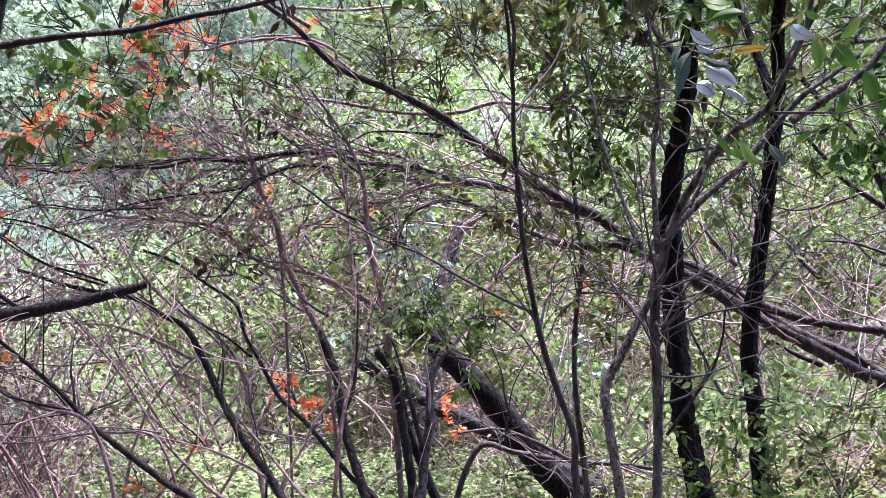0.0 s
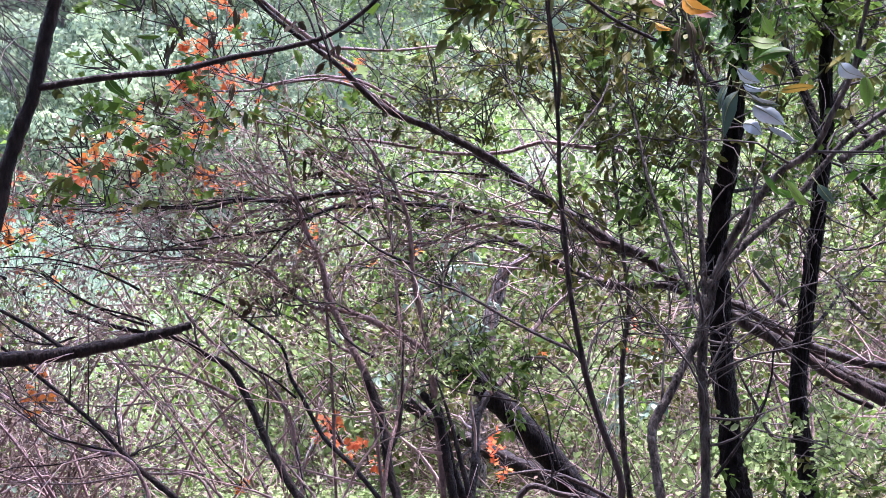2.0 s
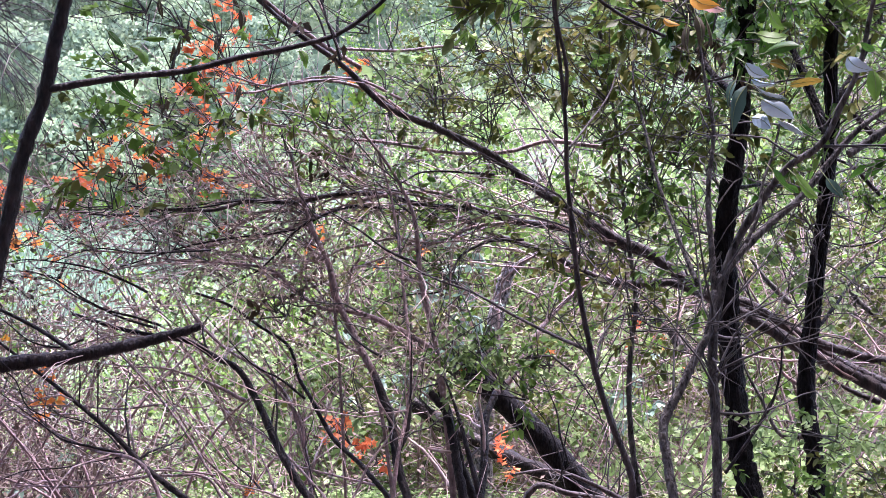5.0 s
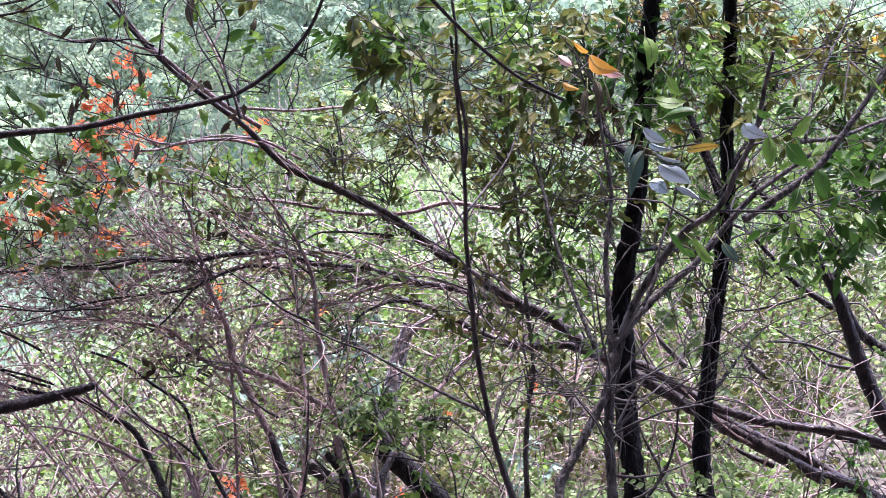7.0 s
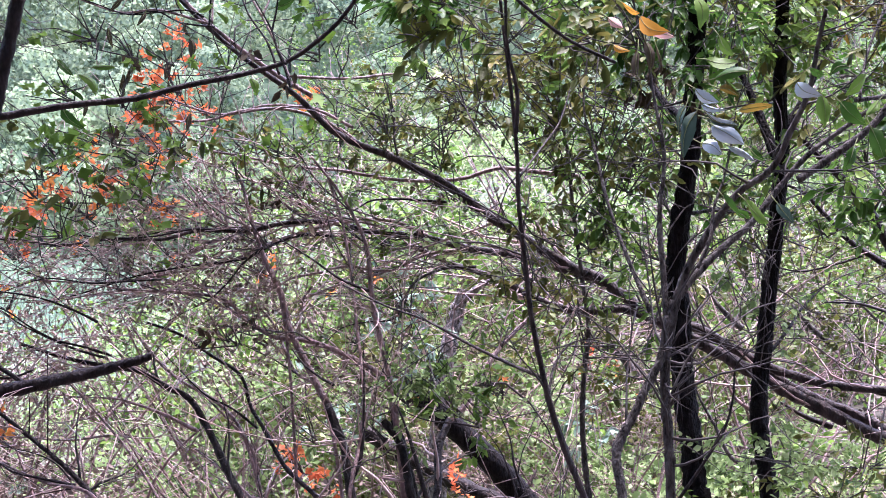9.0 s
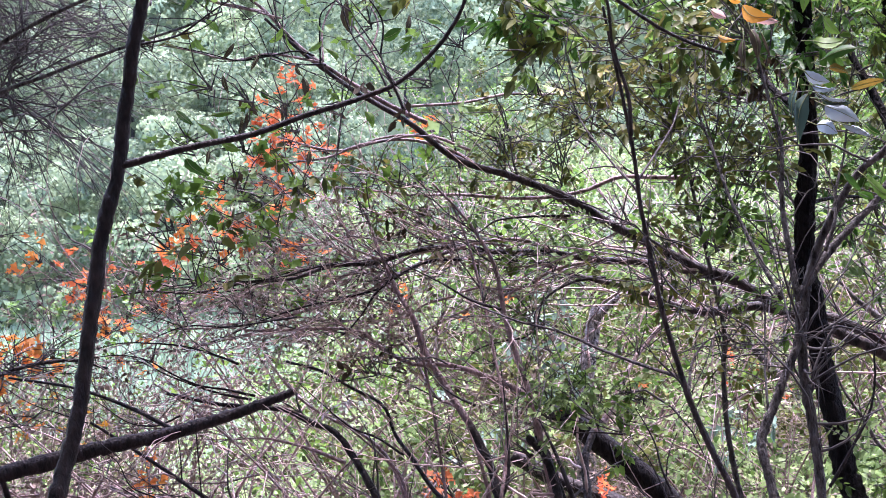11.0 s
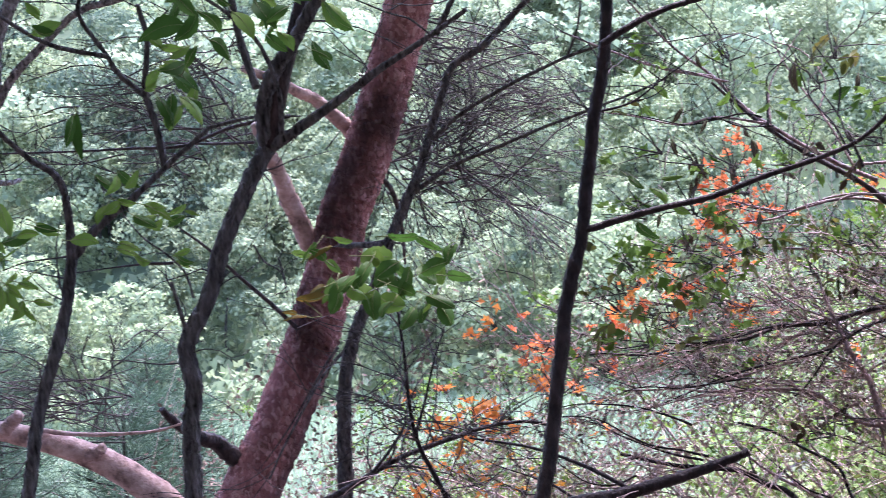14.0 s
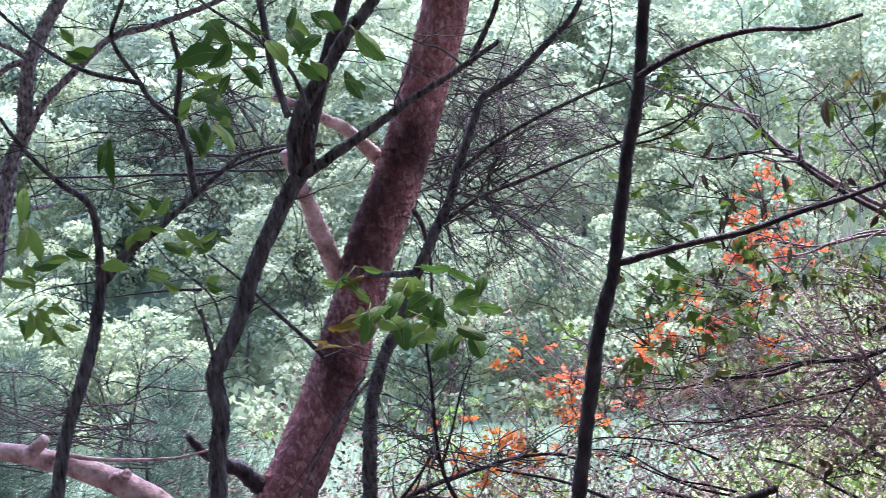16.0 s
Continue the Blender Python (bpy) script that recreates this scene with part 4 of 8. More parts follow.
T = plant("leaning_tree", "long leaning tree trunk with drooping limbs, caught against black trunks", "tree")
limb(T, "trunk", BROWNBARK, [(1.69, 6.29, 0.36), (1.43, 6.32, 0.47), (1.20, 6.34, 0.58), (1.06, 6.35, 0.65), (0.87, 6.36, 0.75), (0.71, 6.36, 0.83), (0.52, 6.35, 0.96), (0.40, 6.34, 1.01), (0.23, 6.33, 1.11), (0.11, 6.31, 1.18)], 0.0265, 0.0153)
limb(T, "limb", BROWNBARK, [(0.11, 6.31, 1.18), (-0.03, 6.28, 1.28), (-0.20, 6.24, 1.36), (-0.39, 6.19, 1.44), (-0.52, 6.14, 1.56), (-0.69, 6.07, 1.68), (-0.83, 6.01, 1.80), (-0.95, 5.94, 1.93)], 0.0162, 0.0045)
limb(T, "limb", BROWNBARK, [(1.908, 6.332, 0.510), (1.828, 6.338, 0.536), (1.709, 6.346, 0.569), (1.590, 6.353, 0.600), (1.473, 6.360, 0.609), (1.316, 6.368, 0.620), (1.197, 6.375, 0.647), (1.077, 6.384, 0.692), (0.957, 6.393, 0.752), (0.857, 6.401, 0.801), (0.758, 6.407, 0.819)], 0.0127, 0.0176)
limb(T, "limb", BROWNBARK, [(1.10, 6.47, 0.65), (1.28, 6.45, 0.56), (1.46, 6.43, 0.49), (1.69, 6.39, 0.36)], 0.0150, 0.0200)
limb(T, "limb", BROWNBARK, [(0.57, 6.47, 0.93), (0.41, 6.46, 0.98), (0.22, 6.45, 1.03), (0.06, 6.43, 1.05), (-0.11, 6.41, 1.09), (-0.27, 6.38, 1.10), (-0.39, 6.36, 1.13), (-0.54, 6.33, 1.13), (-0.69, 6.29, 1.10), (-0.84, 6.25, 1.10), (-0.96, 6.21, 1.07), (-1.12, 6.16, 1.07), (-1.28, 6.11, 1.05), (-1.44, 6.05, 1.07), (-1.54, 6.01, 1.06)], 0.0148, 0.0028)
limb(T, "limb", BROWNBARK, [(0.76, 6.53, 0.79), (0.62, 6.54, 0.84), (0.45, 6.53, 0.83), (0.33, 6.53, 0.86), (0.16, 6.52, 0.94), (0.02, 6.52, 0.98), (-0.14, 6.50, 1.05)], 0.0180, 0.0079)
limb(T, "limb", LIMBBARK, [(0.43, 6.40, 1.31), (0.29, 6.40, 1.32), (0.16, 6.40, 1.33), (0.03, 6.39, 1.29), (-0.17, 6.37, 1.28), (-0.40, 6.35, 1.31), (-0.55, 6.33, 1.32), (-0.70, 6.30, 1.35), (-0.85, 6.28, 1.38), (-0.98, 6.25, 1.49)], 0.0087, 0.0029)
limb(T, "limb", LIMBBARK, [(-0.30, 6.31, 1.39), (-0.40, 6.30, 1.46), (-0.55, 6.27, 1.51), (-0.72, 6.23, 1.50), (-0.81, 6.21, 1.47), (-0.97, 6.16, 1.46), (-1.11, 6.12, 1.44)], 0.0067, 0.0028)
limb(T, "limb", LIMBBARK, [(-0.08, 6.40, 1.09), (-0.20, 6.39, 1.14), (-0.39, 6.35, 1.13), (-0.58, 6.30, 1.07), (-0.74, 6.25, 1.00), (-0.92, 6.19, 0.96), (-1.13, 6.12, 0.93), (-1.36, 6.04, 0.94)], 0.0078, 0.0028)
limb(T, "limb", LIMBBARK, [(0.06, 6.40, 1.05), (-0.08, 6.37, 1.03), (-0.19, 6.33, 0.98), (-0.37, 6.26, 0.93), (-0.52, 6.20, 0.87), (-0.66, 6.14, 0.81)], 0.0068, 0.0028)
limb(T, "limb", LIMBBARK, [(-0.46, 6.03, 1.56), (-0.60, 6.04, 1.64), (-0.78, 6.03, 1.77), (-0.86, 6.03, 1.84), (-0.96, 6.02, 1.96), (-1.05, 6.01, 2.04), (-1.13, 6.00, 2.13), (-1.21, 5.99, 2.24)], 0.0083, 0.0028)
limb(T, "limb", LIMBBARK, [(-0.95, 5.96, 1.95), (-1.12, 6.00, 2.00), (-1.31, 6.03, 2.09), (-1.46, 6.05, 2.17)], 0.0055, 0.0029)
limb(T, "limb", LIMBBARK, [(-0.79, 6.00, 1.78), (-0.96, 6.03, 1.82), (-1.08, 6.05, 1.81), (-1.25, 6.07, 1.86), (-1.39, 6.09, 1.89)], 0.0046, 0.0019)
limb(T, "limb", LIMBBARK, [(-0.53, 6.03, 1.61), (-0.58, 6.06, 1.72), (-0.63, 6.09, 1.81), (-0.70, 6.12, 1.92), (-0.75, 6.15, 2.02), (-0.78, 6.17, 2.14)], 0.0046, 0.0019)
limb(T, "limb", LIMBBARK, [(-0.62, 6.01, 1.81), (-0.60, 6.07, 1.90), (-0.67, 6.13, 2.01), (-0.77, 6.18, 2.06)], 0.0037, 0.0019)
limb(T, "limb", LIMBBARK, [(-0.78, 6.00, 1.78), (-0.78, 6.07, 1.90), (-0.73, 6.13, 2.00), (-0.67, 6.19, 2.09)], 0.0037, 0.0019)
limb(T, "limb", LIMBBARK, [(-0.33, 6.14, 1.46), (-0.48, 6.18, 1.52), (-0.63, 6.22, 1.51), (-0.79, 6.24, 1.49), (-0.99, 6.28, 1.55)], 0.0056, 0.0029)
limb(T, "limb", LIMBBARK, [(-0.54, 6.13, 1.62), (-0.35, 6.23, 1.62), (-0.20, 6.31, 1.64), (-0.05, 6.38, 1.63), (0.10, 6.45, 1.65)], 0.0056, 0.0030)

T = plant("leaning_sapling", "grey-brown leaning stem crossing behind the black trunks", "tree")
limb(T, "trunk", DARKBARK, [(2.16, 6.95, 0.16), (2.04, 6.99, 0.36), (1.96, 7.02, 0.46), (1.89, 7.03, 0.55), (1.82, 7.05, 0.69), (1.75, 7.07, 0.86), (1.70, 7.07, 0.99), (1.64, 7.08, 1.10), (1.57, 7.09, 1.21), (1.48, 7.09, 1.30), (1.39, 7.10, 1.38), (1.28, 7.10, 1.49)], 0.0449, 0.0109)
limb(T, "limb", DARKBARK, [(1.67, 7.11, 1.08), (1.73, 7.03, 1.19), (1.81, 6.93, 1.35), (1.86, 6.84, 1.50), (1.91, 6.75, 1.62)], 0.0133, 0.0042)
limb(T, "limb", DARKBARK, [(1.72, 7.29, 0.95), (1.56, 7.30, 1.05), (1.45, 7.31, 1.16), (1.36, 7.31, 1.24), (1.22, 7.31, 1.28)], 0.0136, 0.0045)
limb(T, "limb", DARKBARK, [(2.50, 7.53, 0.48), (2.18, 7.57, 0.66), (2.02, 7.58, 0.75), (1.90, 7.58, 0.84), (1.82, 7.58, 0.98)], 0.0315, 0.0165)
limb(T, "limb", DARKBARK, [(1.93, 7.07, 0.44), (1.80, 7.15, 0.45), (1.66, 7.24, 0.47), (1.52, 7.32, 0.47), (1.33, 7.43, 0.52)], 0.0157, 0.0058)
limb(T, "limb", DARKBARK, [(1.85, 7.34, 0.73), (1.75, 7.43, 0.76), (1.65, 7.52, 0.78), (1.54, 7.62, 0.77)], 0.0092, 0.0035)

T = plant("fallen_log", "dark rotting log lying across the slope", "log")
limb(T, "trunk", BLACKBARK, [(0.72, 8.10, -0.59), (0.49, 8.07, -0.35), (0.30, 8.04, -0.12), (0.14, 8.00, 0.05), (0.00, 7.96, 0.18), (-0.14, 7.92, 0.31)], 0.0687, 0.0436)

T = plant("fallen_log", "brown rotting log lying across the slope", "log")
limb(T, "trunk", DARKBARK, [(0.86, 8.50, -0.61), (0.48, 8.58, -0.42), (0.11, 8.63, -0.25), (-0.17, 8.65, -0.13), (-0.37, 8.67, -0.01)], 0.0453, 0.0347)

T = plant("fallen_branch", "bare fallen branch resting low in the brush", "branch")
limb(T, "limb", BROWNBARK, [(0.19, 7.43, -0.11), (0.33, 7.42, -0.13), (0.56, 7.40, -0.15), (0.80, 7.38, -0.15), (1.05, 7.34, -0.18)], 0.0138, 0.0081)
limb(T, "limb", BROWNBARK, [(0.56, 7.40, -0.15), (0.39, 7.36, -0.06), (0.25, 7.31, -0.01), (0.09, 7.25, -0.02)], 0.0104, 0.0045)

T = plant("pole_sapling", "straight dark brown sapling leaning slightly, with rising side branches", "tree")
limb(T, "trunk", DARKBARK, [(-1.17, 3.91, 0.74), (-1.14, 3.95, 0.88), (-1.11, 3.97, 1.00), (-1.08, 4.00, 1.17), (-1.04, 4.02, 1.36), (-1.00, 4.03, 1.49), (-0.97, 4.04, 1.64), (-0.94, 4.04, 1.78), (-0.91, 4.04, 1.89), (-0.89, 4.03, 2.00), (-0.86, 4.01, 2.15)], 0.0195, 0.0138)
limb(T, "limb", DARKBARK, [(-0.99, 4.03, 1.50), (-0.84, 4.04, 1.53), (-0.69, 4.04, 1.55), (-0.58, 4.03, 1.58), (-0.45, 4.02, 1.61), (-0.36, 4.01, 1.64), (-0.27, 4.00, 1.71), (-0.21, 3.98, 1.79), (-0.18, 3.95, 1.88), (-0.16, 3.92, 1.97)], 0.0083, 0.0030)
limb(T, "limb", DARKBARK, [(-0.90, 3.98, 1.91), (-0.82, 3.99, 1.95), (-0.72, 4.01, 1.98), (-0.62, 4.02, 1.99), (-0.51, 4.03, 1.98), (-0.40, 4.04, 2.00)], 0.0083, 0.0045)
limb(T, "limb", DARKBARK, [(-0.17, 3.92, 1.97), (-0.06, 4.00, 1.95), (0.03, 4.10, 1.87), (0.15, 4.19, 1.77), (0.26, 4.27, 1.70), (0.36, 4.33, 1.66)], 0.0048, 0.0040)
limb(T, "limb", DARKBARK, [(-0.36, 3.93, 1.63), (-0.38, 3.96, 1.66), (-0.36, 4.03, 1.59), (-0.36, 4.04, 1.58)], 0.0024, 0.0012)
limb(T, "limb", DARKBARK, [(-0.39, 4.11, 1.61), (-0.42, 4.13, 1.68), (-0.47, 4.16, 1.75), (-0.50, 4.19, 1.85)], 0.0031, 0.0013)

T = plant("slender_tree", "slender grey tree with thin forked limbs beside the pine", "tree")
limb(T, "trunk", GREYBARK, [(-2.38, 5.97, 0.48), (-2.37, 6.01, 0.70), (-2.36, 6.04, 0.94), (-2.34, 6.06, 1.10), (-2.30, 6.09, 1.23), (-2.24, 6.11, 1.34), (-2.16, 6.14, 1.53), (-2.10, 6.16, 1.65), (-2.04, 6.18, 1.76), (-1.99, 6.19, 1.90), (-1.93, 6.19, 2.03), (-1.89, 6.20, 2.11), (-1.78, 6.22, 2.17), (-1.65, 6.24, 2.28), (-1.56, 6.25, 2.36), (-1.49, 6.26, 2.48)], 0.0300, 0.0090)
limb(T, "limb", GREYBARK, [(-2.00, 6.18, 1.85), (-1.88, 6.17, 1.93), (-1.70, 6.16, 2.01), (-1.55, 6.14, 2.06), (-1.45, 6.13, 2.09), (-1.35, 6.12, 2.11)], 0.0090, 0.0048)
limb(T, "limb", GREYBARK, [(-2.07, 6.17, 1.68), (-1.92, 6.18, 1.76), (-1.75, 6.19, 1.81), (-1.58, 6.19, 1.86), (-1.42, 6.19, 1.90), (-1.22, 6.18, 1.95), (-1.13, 6.18, 1.98)], 0.0090, 0.0029)
limb(T, "limb", GREYBARK, [(-2.18, 6.13, 1.51), (-2.27, 6.19, 1.51), (-2.40, 6.27, 1.52)], 0.0140, 0.0103)
limb(T, "limb", GREYBARK, [(-1.50, 6.30, 2.10), (-1.44, 6.24, 2.19), (-1.40, 6.16, 2.30), (-1.39, 6.08, 2.40)], 0.0050, 0.0019)
limb(T, "limb", GREYBARK, [(-2.35, 6.17, 1.17), (-2.43, 6.09, 1.08), (-2.54, 5.91, 0.85), (-2.58, 5.83, 0.74)], 0.0071, 0.0030)

T = plant("pine_tree", "pine with flaking reddish bark and dead pale lower limbs", "tree")
limb(T, "trunk", PINEBARK, [(-3.02, 6.34, 0.31), (-2.92, 6.46, 0.63), (-2.83, 6.55, 0.85), (-2.73, 6.63, 1.11), (-2.67, 6.68, 1.29), (-2.61, 6.71, 1.45), (-2.55, 6.75, 1.65), (-2.47, 6.79, 1.84), (-2.39, 6.82, 2.02), (-2.31, 6.85, 2.25), (-2.23, 6.86, 2.46), (-2.17, 6.87, 2.67), (-2.10, 6.86, 2.91)], 0.1090, 0.0880)
limb(T, "limb", PALEWOOD, [(-2.65, 6.82, 1.42), (-2.69, 6.74, 1.53), (-2.72, 6.65, 1.68), (-2.73, 6.57, 1.81), (-2.74, 6.51, 1.90), (-2.75, 6.44, 2.01)], 0.0471, 0.0236)
limb(T, "limb", PALEWOOD, [(-2.47, 6.92, 1.89), (-2.53, 6.82, 1.99), (-2.56, 6.76, 2.04), (-2.60, 6.68, 2.10), (-2.64, 6.61, 2.13), (-2.69, 6.53, 2.17), (-2.77, 6.41, 2.22)], 0.0339, 0.0151)
limb(T, "limb", BROWNBARK, [(-2.96, 6.43, 0.74), (-3.01, 6.36, 0.82), (-3.05, 6.29, 0.86), (-3.10, 6.22, 0.92), (-3.12, 6.16, 0.98)], 0.0371, 0.0127)
limb(T, "limb", BROWNBARK, [(-2.43, 6.78, 1.81), (-2.39, 6.89, 1.72), (-2.40, 7.01, 1.56), (-2.43, 7.10, 1.42)], 0.0133, 0.0058)
limb(T, "limb", BROWNBARK, [(-2.71, 6.57, 1.21), (-2.78, 6.49, 1.32), (-2.86, 6.41, 1.43), (-2.94, 6.32, 1.55), (-3.01, 6.23, 1.64)], 0.0098, 0.0042)
limb(T, "limb", BROWNBARK, [(-2.70, 6.67, 2.04), (-2.94, 6.64, 2.02), (-3.13, 6.62, 1.97), (-3.35, 6.58, 1.98), (-3.56, 6.53, 1.99), (-3.85, 6.46, 2.01)], 0.0088, 0.0035)
limb(T, "limb", BROWNBARK, [(-2.84, 6.62, 1.95), (-3.06, 6.69, 1.97), (-3.29, 6.75, 2.00)], 0.0066, 0.0035)

T = plant("dead_pine_limb", "pale barkless pine limb hanging dead with knob stubs", "branch")
limb(T, "limb", PALEWOOD, [(-3.15, 6.31, 0.53), (-3.30, 6.28, 0.70), (-3.44, 6.24, 0.80), (-3.57, 6.18, 0.87), (-3.75, 6.10, 0.94), (-3.89, 6.04, 0.98), (-4.01, 5.98, 1.04), (-4.13, 5.92, 1.09), (-4.29, 5.83, 1.15)], 0.0676, 0.0155)
limb(T, "limb", PALEWOOD, [(-3.73, 6.06, 0.95), (-3.69, 6.06, 0.98), (-3.65, 6.05, 1.01)], 0.0284, 0.0217)
limb(T, "limb", PALEWOOD, [(-3.46, 6.19, 0.82), (-3.42, 6.19, 0.83), (-3.39, 6.18, 0.85)], 0.0284, 0.0195)
limb(T, "limb", PALEWOOD, [(-3.63, 6.12, 0.94), (-3.47, 6.14, 0.91), (-3.32, 6.16, 0.90), (-3.16, 6.18, 0.90), (-3.05, 6.19, 0.92)], 0.0098, 0.0042)

T = plant("crooked_tree", "dark grey crooked tree with a forked crown", "tree")
limb(T, "trunk", GREYDARK, [(-2.43, 4.89, 0.68), (-2.43, 4.92, 0.88), (-2.43, 4.93, 1.01), (-2.42, 4.95, 1.15), (-2.42, 4.96, 1.27), (-2.36, 4.99, 1.40), (-2.29, 5.02, 1.58), (-2.22, 5.05, 1.73), (-2.16, 5.07, 1.83)], 0.0298, 0.0268)
limb(T, "limb", GREYDARK, [(-2.16, 5.07, 1.83), (-2.16, 5.05, 1.94), (-2.12, 5.04, 2.03), (-2.05, 5.04, 2.12), (-1.96, 5.03, 2.23), (-1.89, 5.04, 2.30), (-1.80, 5.03, 2.42)], 0.0268, 0.0176)
limb(T, "limb", GREYDARK, [(-2.15, 5.07, 1.83), (-2.05, 5.07, 1.88), (-1.92, 5.08, 1.95), (-1.79, 5.07, 2.02), (-1.66, 5.06, 2.08), (-1.50, 5.05, 2.16)], 0.0194, 0.0072)
limb(T, "limb", GREYDARK, [(-2.08, 4.99, 1.86), (-2.06, 4.95, 1.97), (-2.08, 4.88, 2.12), (-2.14, 4.81, 2.21), (-2.24, 4.69, 2.31), (-2.30, 4.62, 2.38)], 0.0081, 0.0035)
limb(T, "limb", GREYDARK, [(-1.62, 5.13, 2.11), (-1.56, 5.10, 2.19), (-1.51, 5.07, 2.26), (-1.46, 5.03, 2.35)], 0.0103, 0.0065)
limb(T, "limb", GREYDARK, [(-2.17, 5.05, 2.01), (-2.21, 5.06, 2.16), (-2.23, 5.06, 2.33), (-2.25, 5.07, 2.46)], 0.0135, 0.0092)
limb(T, "limb", GREYDARK, [(-2.42, 4.96, 1.26), (-2.44, 4.95, 1.36), (-2.46, 4.95, 1.46)], 0.0090, 0.0052)
limb(T, "limb", GREYDARK, [(-1.61, 5.03, 2.10), (-1.66, 5.00, 2.15), (-1.71, 4.99, 2.17), (-1.82, 4.94, 2.23)], 0.0036, 0.0022)

T = plant("slender_tree", "slender dark tree with a wide V fork", "tree")
limb(T, "trunk", GREYDARK, [(-3.08, 5.00, 0.69), (-3.06, 5.04, 0.88), (-3.03, 5.08, 1.07), (-2.98, 5.12, 1.24), (-2.93, 5.16, 1.41), (-2.90, 5.17, 1.56)], 0.0255, 0.0200)
limb(T, "limb", GREYDARK, [(-2.90, 5.17, 1.56), (-2.80, 5.18, 1.65), (-2.67, 5.18, 1.73), (-2.56, 5.19, 1.81), (-2.39, 5.18, 1.92)], 0.0182, 0.0070)
limb(T, "limb", GREYDARK, [(-2.40, 5.18, 1.92), (-2.26, 5.24, 1.94), (-2.13, 5.29, 1.93)], 0.0062, 0.0026)
limb(T, "limb", GREYDARK, [(-2.57, 5.22, 1.81), (-2.57, 5.18, 1.95), (-2.58, 5.15, 2.05), (-2.54, 5.11, 2.21), (-2.54, 5.07, 2.31)], 0.0134, 0.0079)
limb(T, "limb", GREYDARK, [(-2.60, 5.19, 2.04), (-2.65, 5.11, 2.12), (-2.66, 5.07, 2.17), (-2.69, 4.97, 2.30), (-2.63, 4.94, 2.40), (-2.60, 4.90, 2.47)], 0.0098, 0.0052)
limb(T, "limb", GREYDARK, [(-2.64, 5.04, 2.16), (-2.79, 4.96, 2.21), (-2.91, 4.88, 2.31), (-3.01, 4.80, 2.44), (-3.05, 4.76, 2.51)], 0.0079, 0.0035)
limb(T, "limb", GREYDARK, [(-2.90, 5.17, 1.56), (-2.88, 5.14, 1.70), (-2.88, 5.10, 1.81), (-2.93, 5.02, 1.88), (-2.99, 4.93, 1.98), (-3.03, 4.84, 2.10)], 0.0164, 0.0053)
limb(T, "limb", GREYDARK, [(-2.57, 5.18, 2.22), (-2.49, 5.09, 2.25), (-2.42, 5.02, 2.27)], 0.0054, 0.0026)

T = plant("rough_bark_tree", "thin crooked tree with peeling grey-brown bark", "tree")
limb(T, "trunk", PALEGREY, [(-3.70, 5.33, 0.65), (-3.64, 5.40, 0.86), (-3.58, 5.45, 1.02), (-3.52, 5.50, 1.16), (-3.54, 5.49, 1.30), (-3.51, 5.52, 1.52), (-3.45, 5.54, 1.79), (-3.41, 5.56, 1.98), (-3.36, 5.58, 2.09), (-3.32, 5.57, 2.32), (-3.26, 5.59, 2.45), (-3.20, 5.61, 2.55), (-3.12, 5.62, 2.69)], 0.0400, 0.0240)
limb(T, "limb", PALEGREY, [(-3.37, 5.57, 2.07), (-3.28, 5.59, 2.20), (-3.17, 5.62, 2.30), (-3.04, 5.65, 2.40), (-2.91, 5.70, 2.43), (-2.73, 5.75, 2.48), (-2.59, 5.79, 2.53)], 0.0180, 0.0079)
limb(T, "limb", PALEGREY, [(-3.31, 5.57, 2.35), (-3.36, 5.47, 2.40), (-3.42, 5.38, 2.42)], 0.0110, 0.0049)
limb(T, "limb", PALEGREY, [(-3.301, 5.509, 2.336), (-3.348, 5.492, 2.326), (-3.398, 5.474, 2.289), (-3.436, 5.460, 2.235), (-3.465, 5.450, 2.169), (-3.525, 5.429, 2.118), (-3.574, 5.411, 2.084)], 0.0116, 0.0068)
limb(T, "limb", PALEGREY, [(-3.47, 5.54, 1.65), (-3.53, 5.50, 1.48), (-3.58, 5.47, 1.44)], 0.0070, 0.0030)
limb(T, "limb", PALEGREY, [(-3.42, 5.56, 1.87), (-3.42, 5.69, 1.85), (-3.41, 5.80, 1.86)], 0.0120, 0.0082)

T = plant("dark_trunk_tree", "thick tree with rough blackish furrowed bark", "tree")
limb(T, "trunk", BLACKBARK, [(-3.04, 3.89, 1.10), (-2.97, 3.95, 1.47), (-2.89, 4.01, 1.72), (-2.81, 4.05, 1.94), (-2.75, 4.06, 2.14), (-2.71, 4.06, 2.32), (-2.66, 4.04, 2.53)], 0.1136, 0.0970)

T = plant("twig_cluster", "dark bare twigs rising from the brush", "shrub")
limb(T, "stem", DARKBARK, [(-1.86, 5.73, 0.50), (-1.93, 5.68, 0.73), (-1.97, 5.65, 0.85), (-1.98, 5.63, 0.97), (-1.97, 5.59, 1.17), (-1.97, 5.57, 1.29)], 0.0113, 0.0045)
limb(T, "limb", DARKBARK, [(-1.99, 5.69, 0.87), (-1.96, 5.73, 0.98), (-1.92, 5.77, 1.13), (-1.89, 5.80, 1.21)], 0.0056, 0.0028)

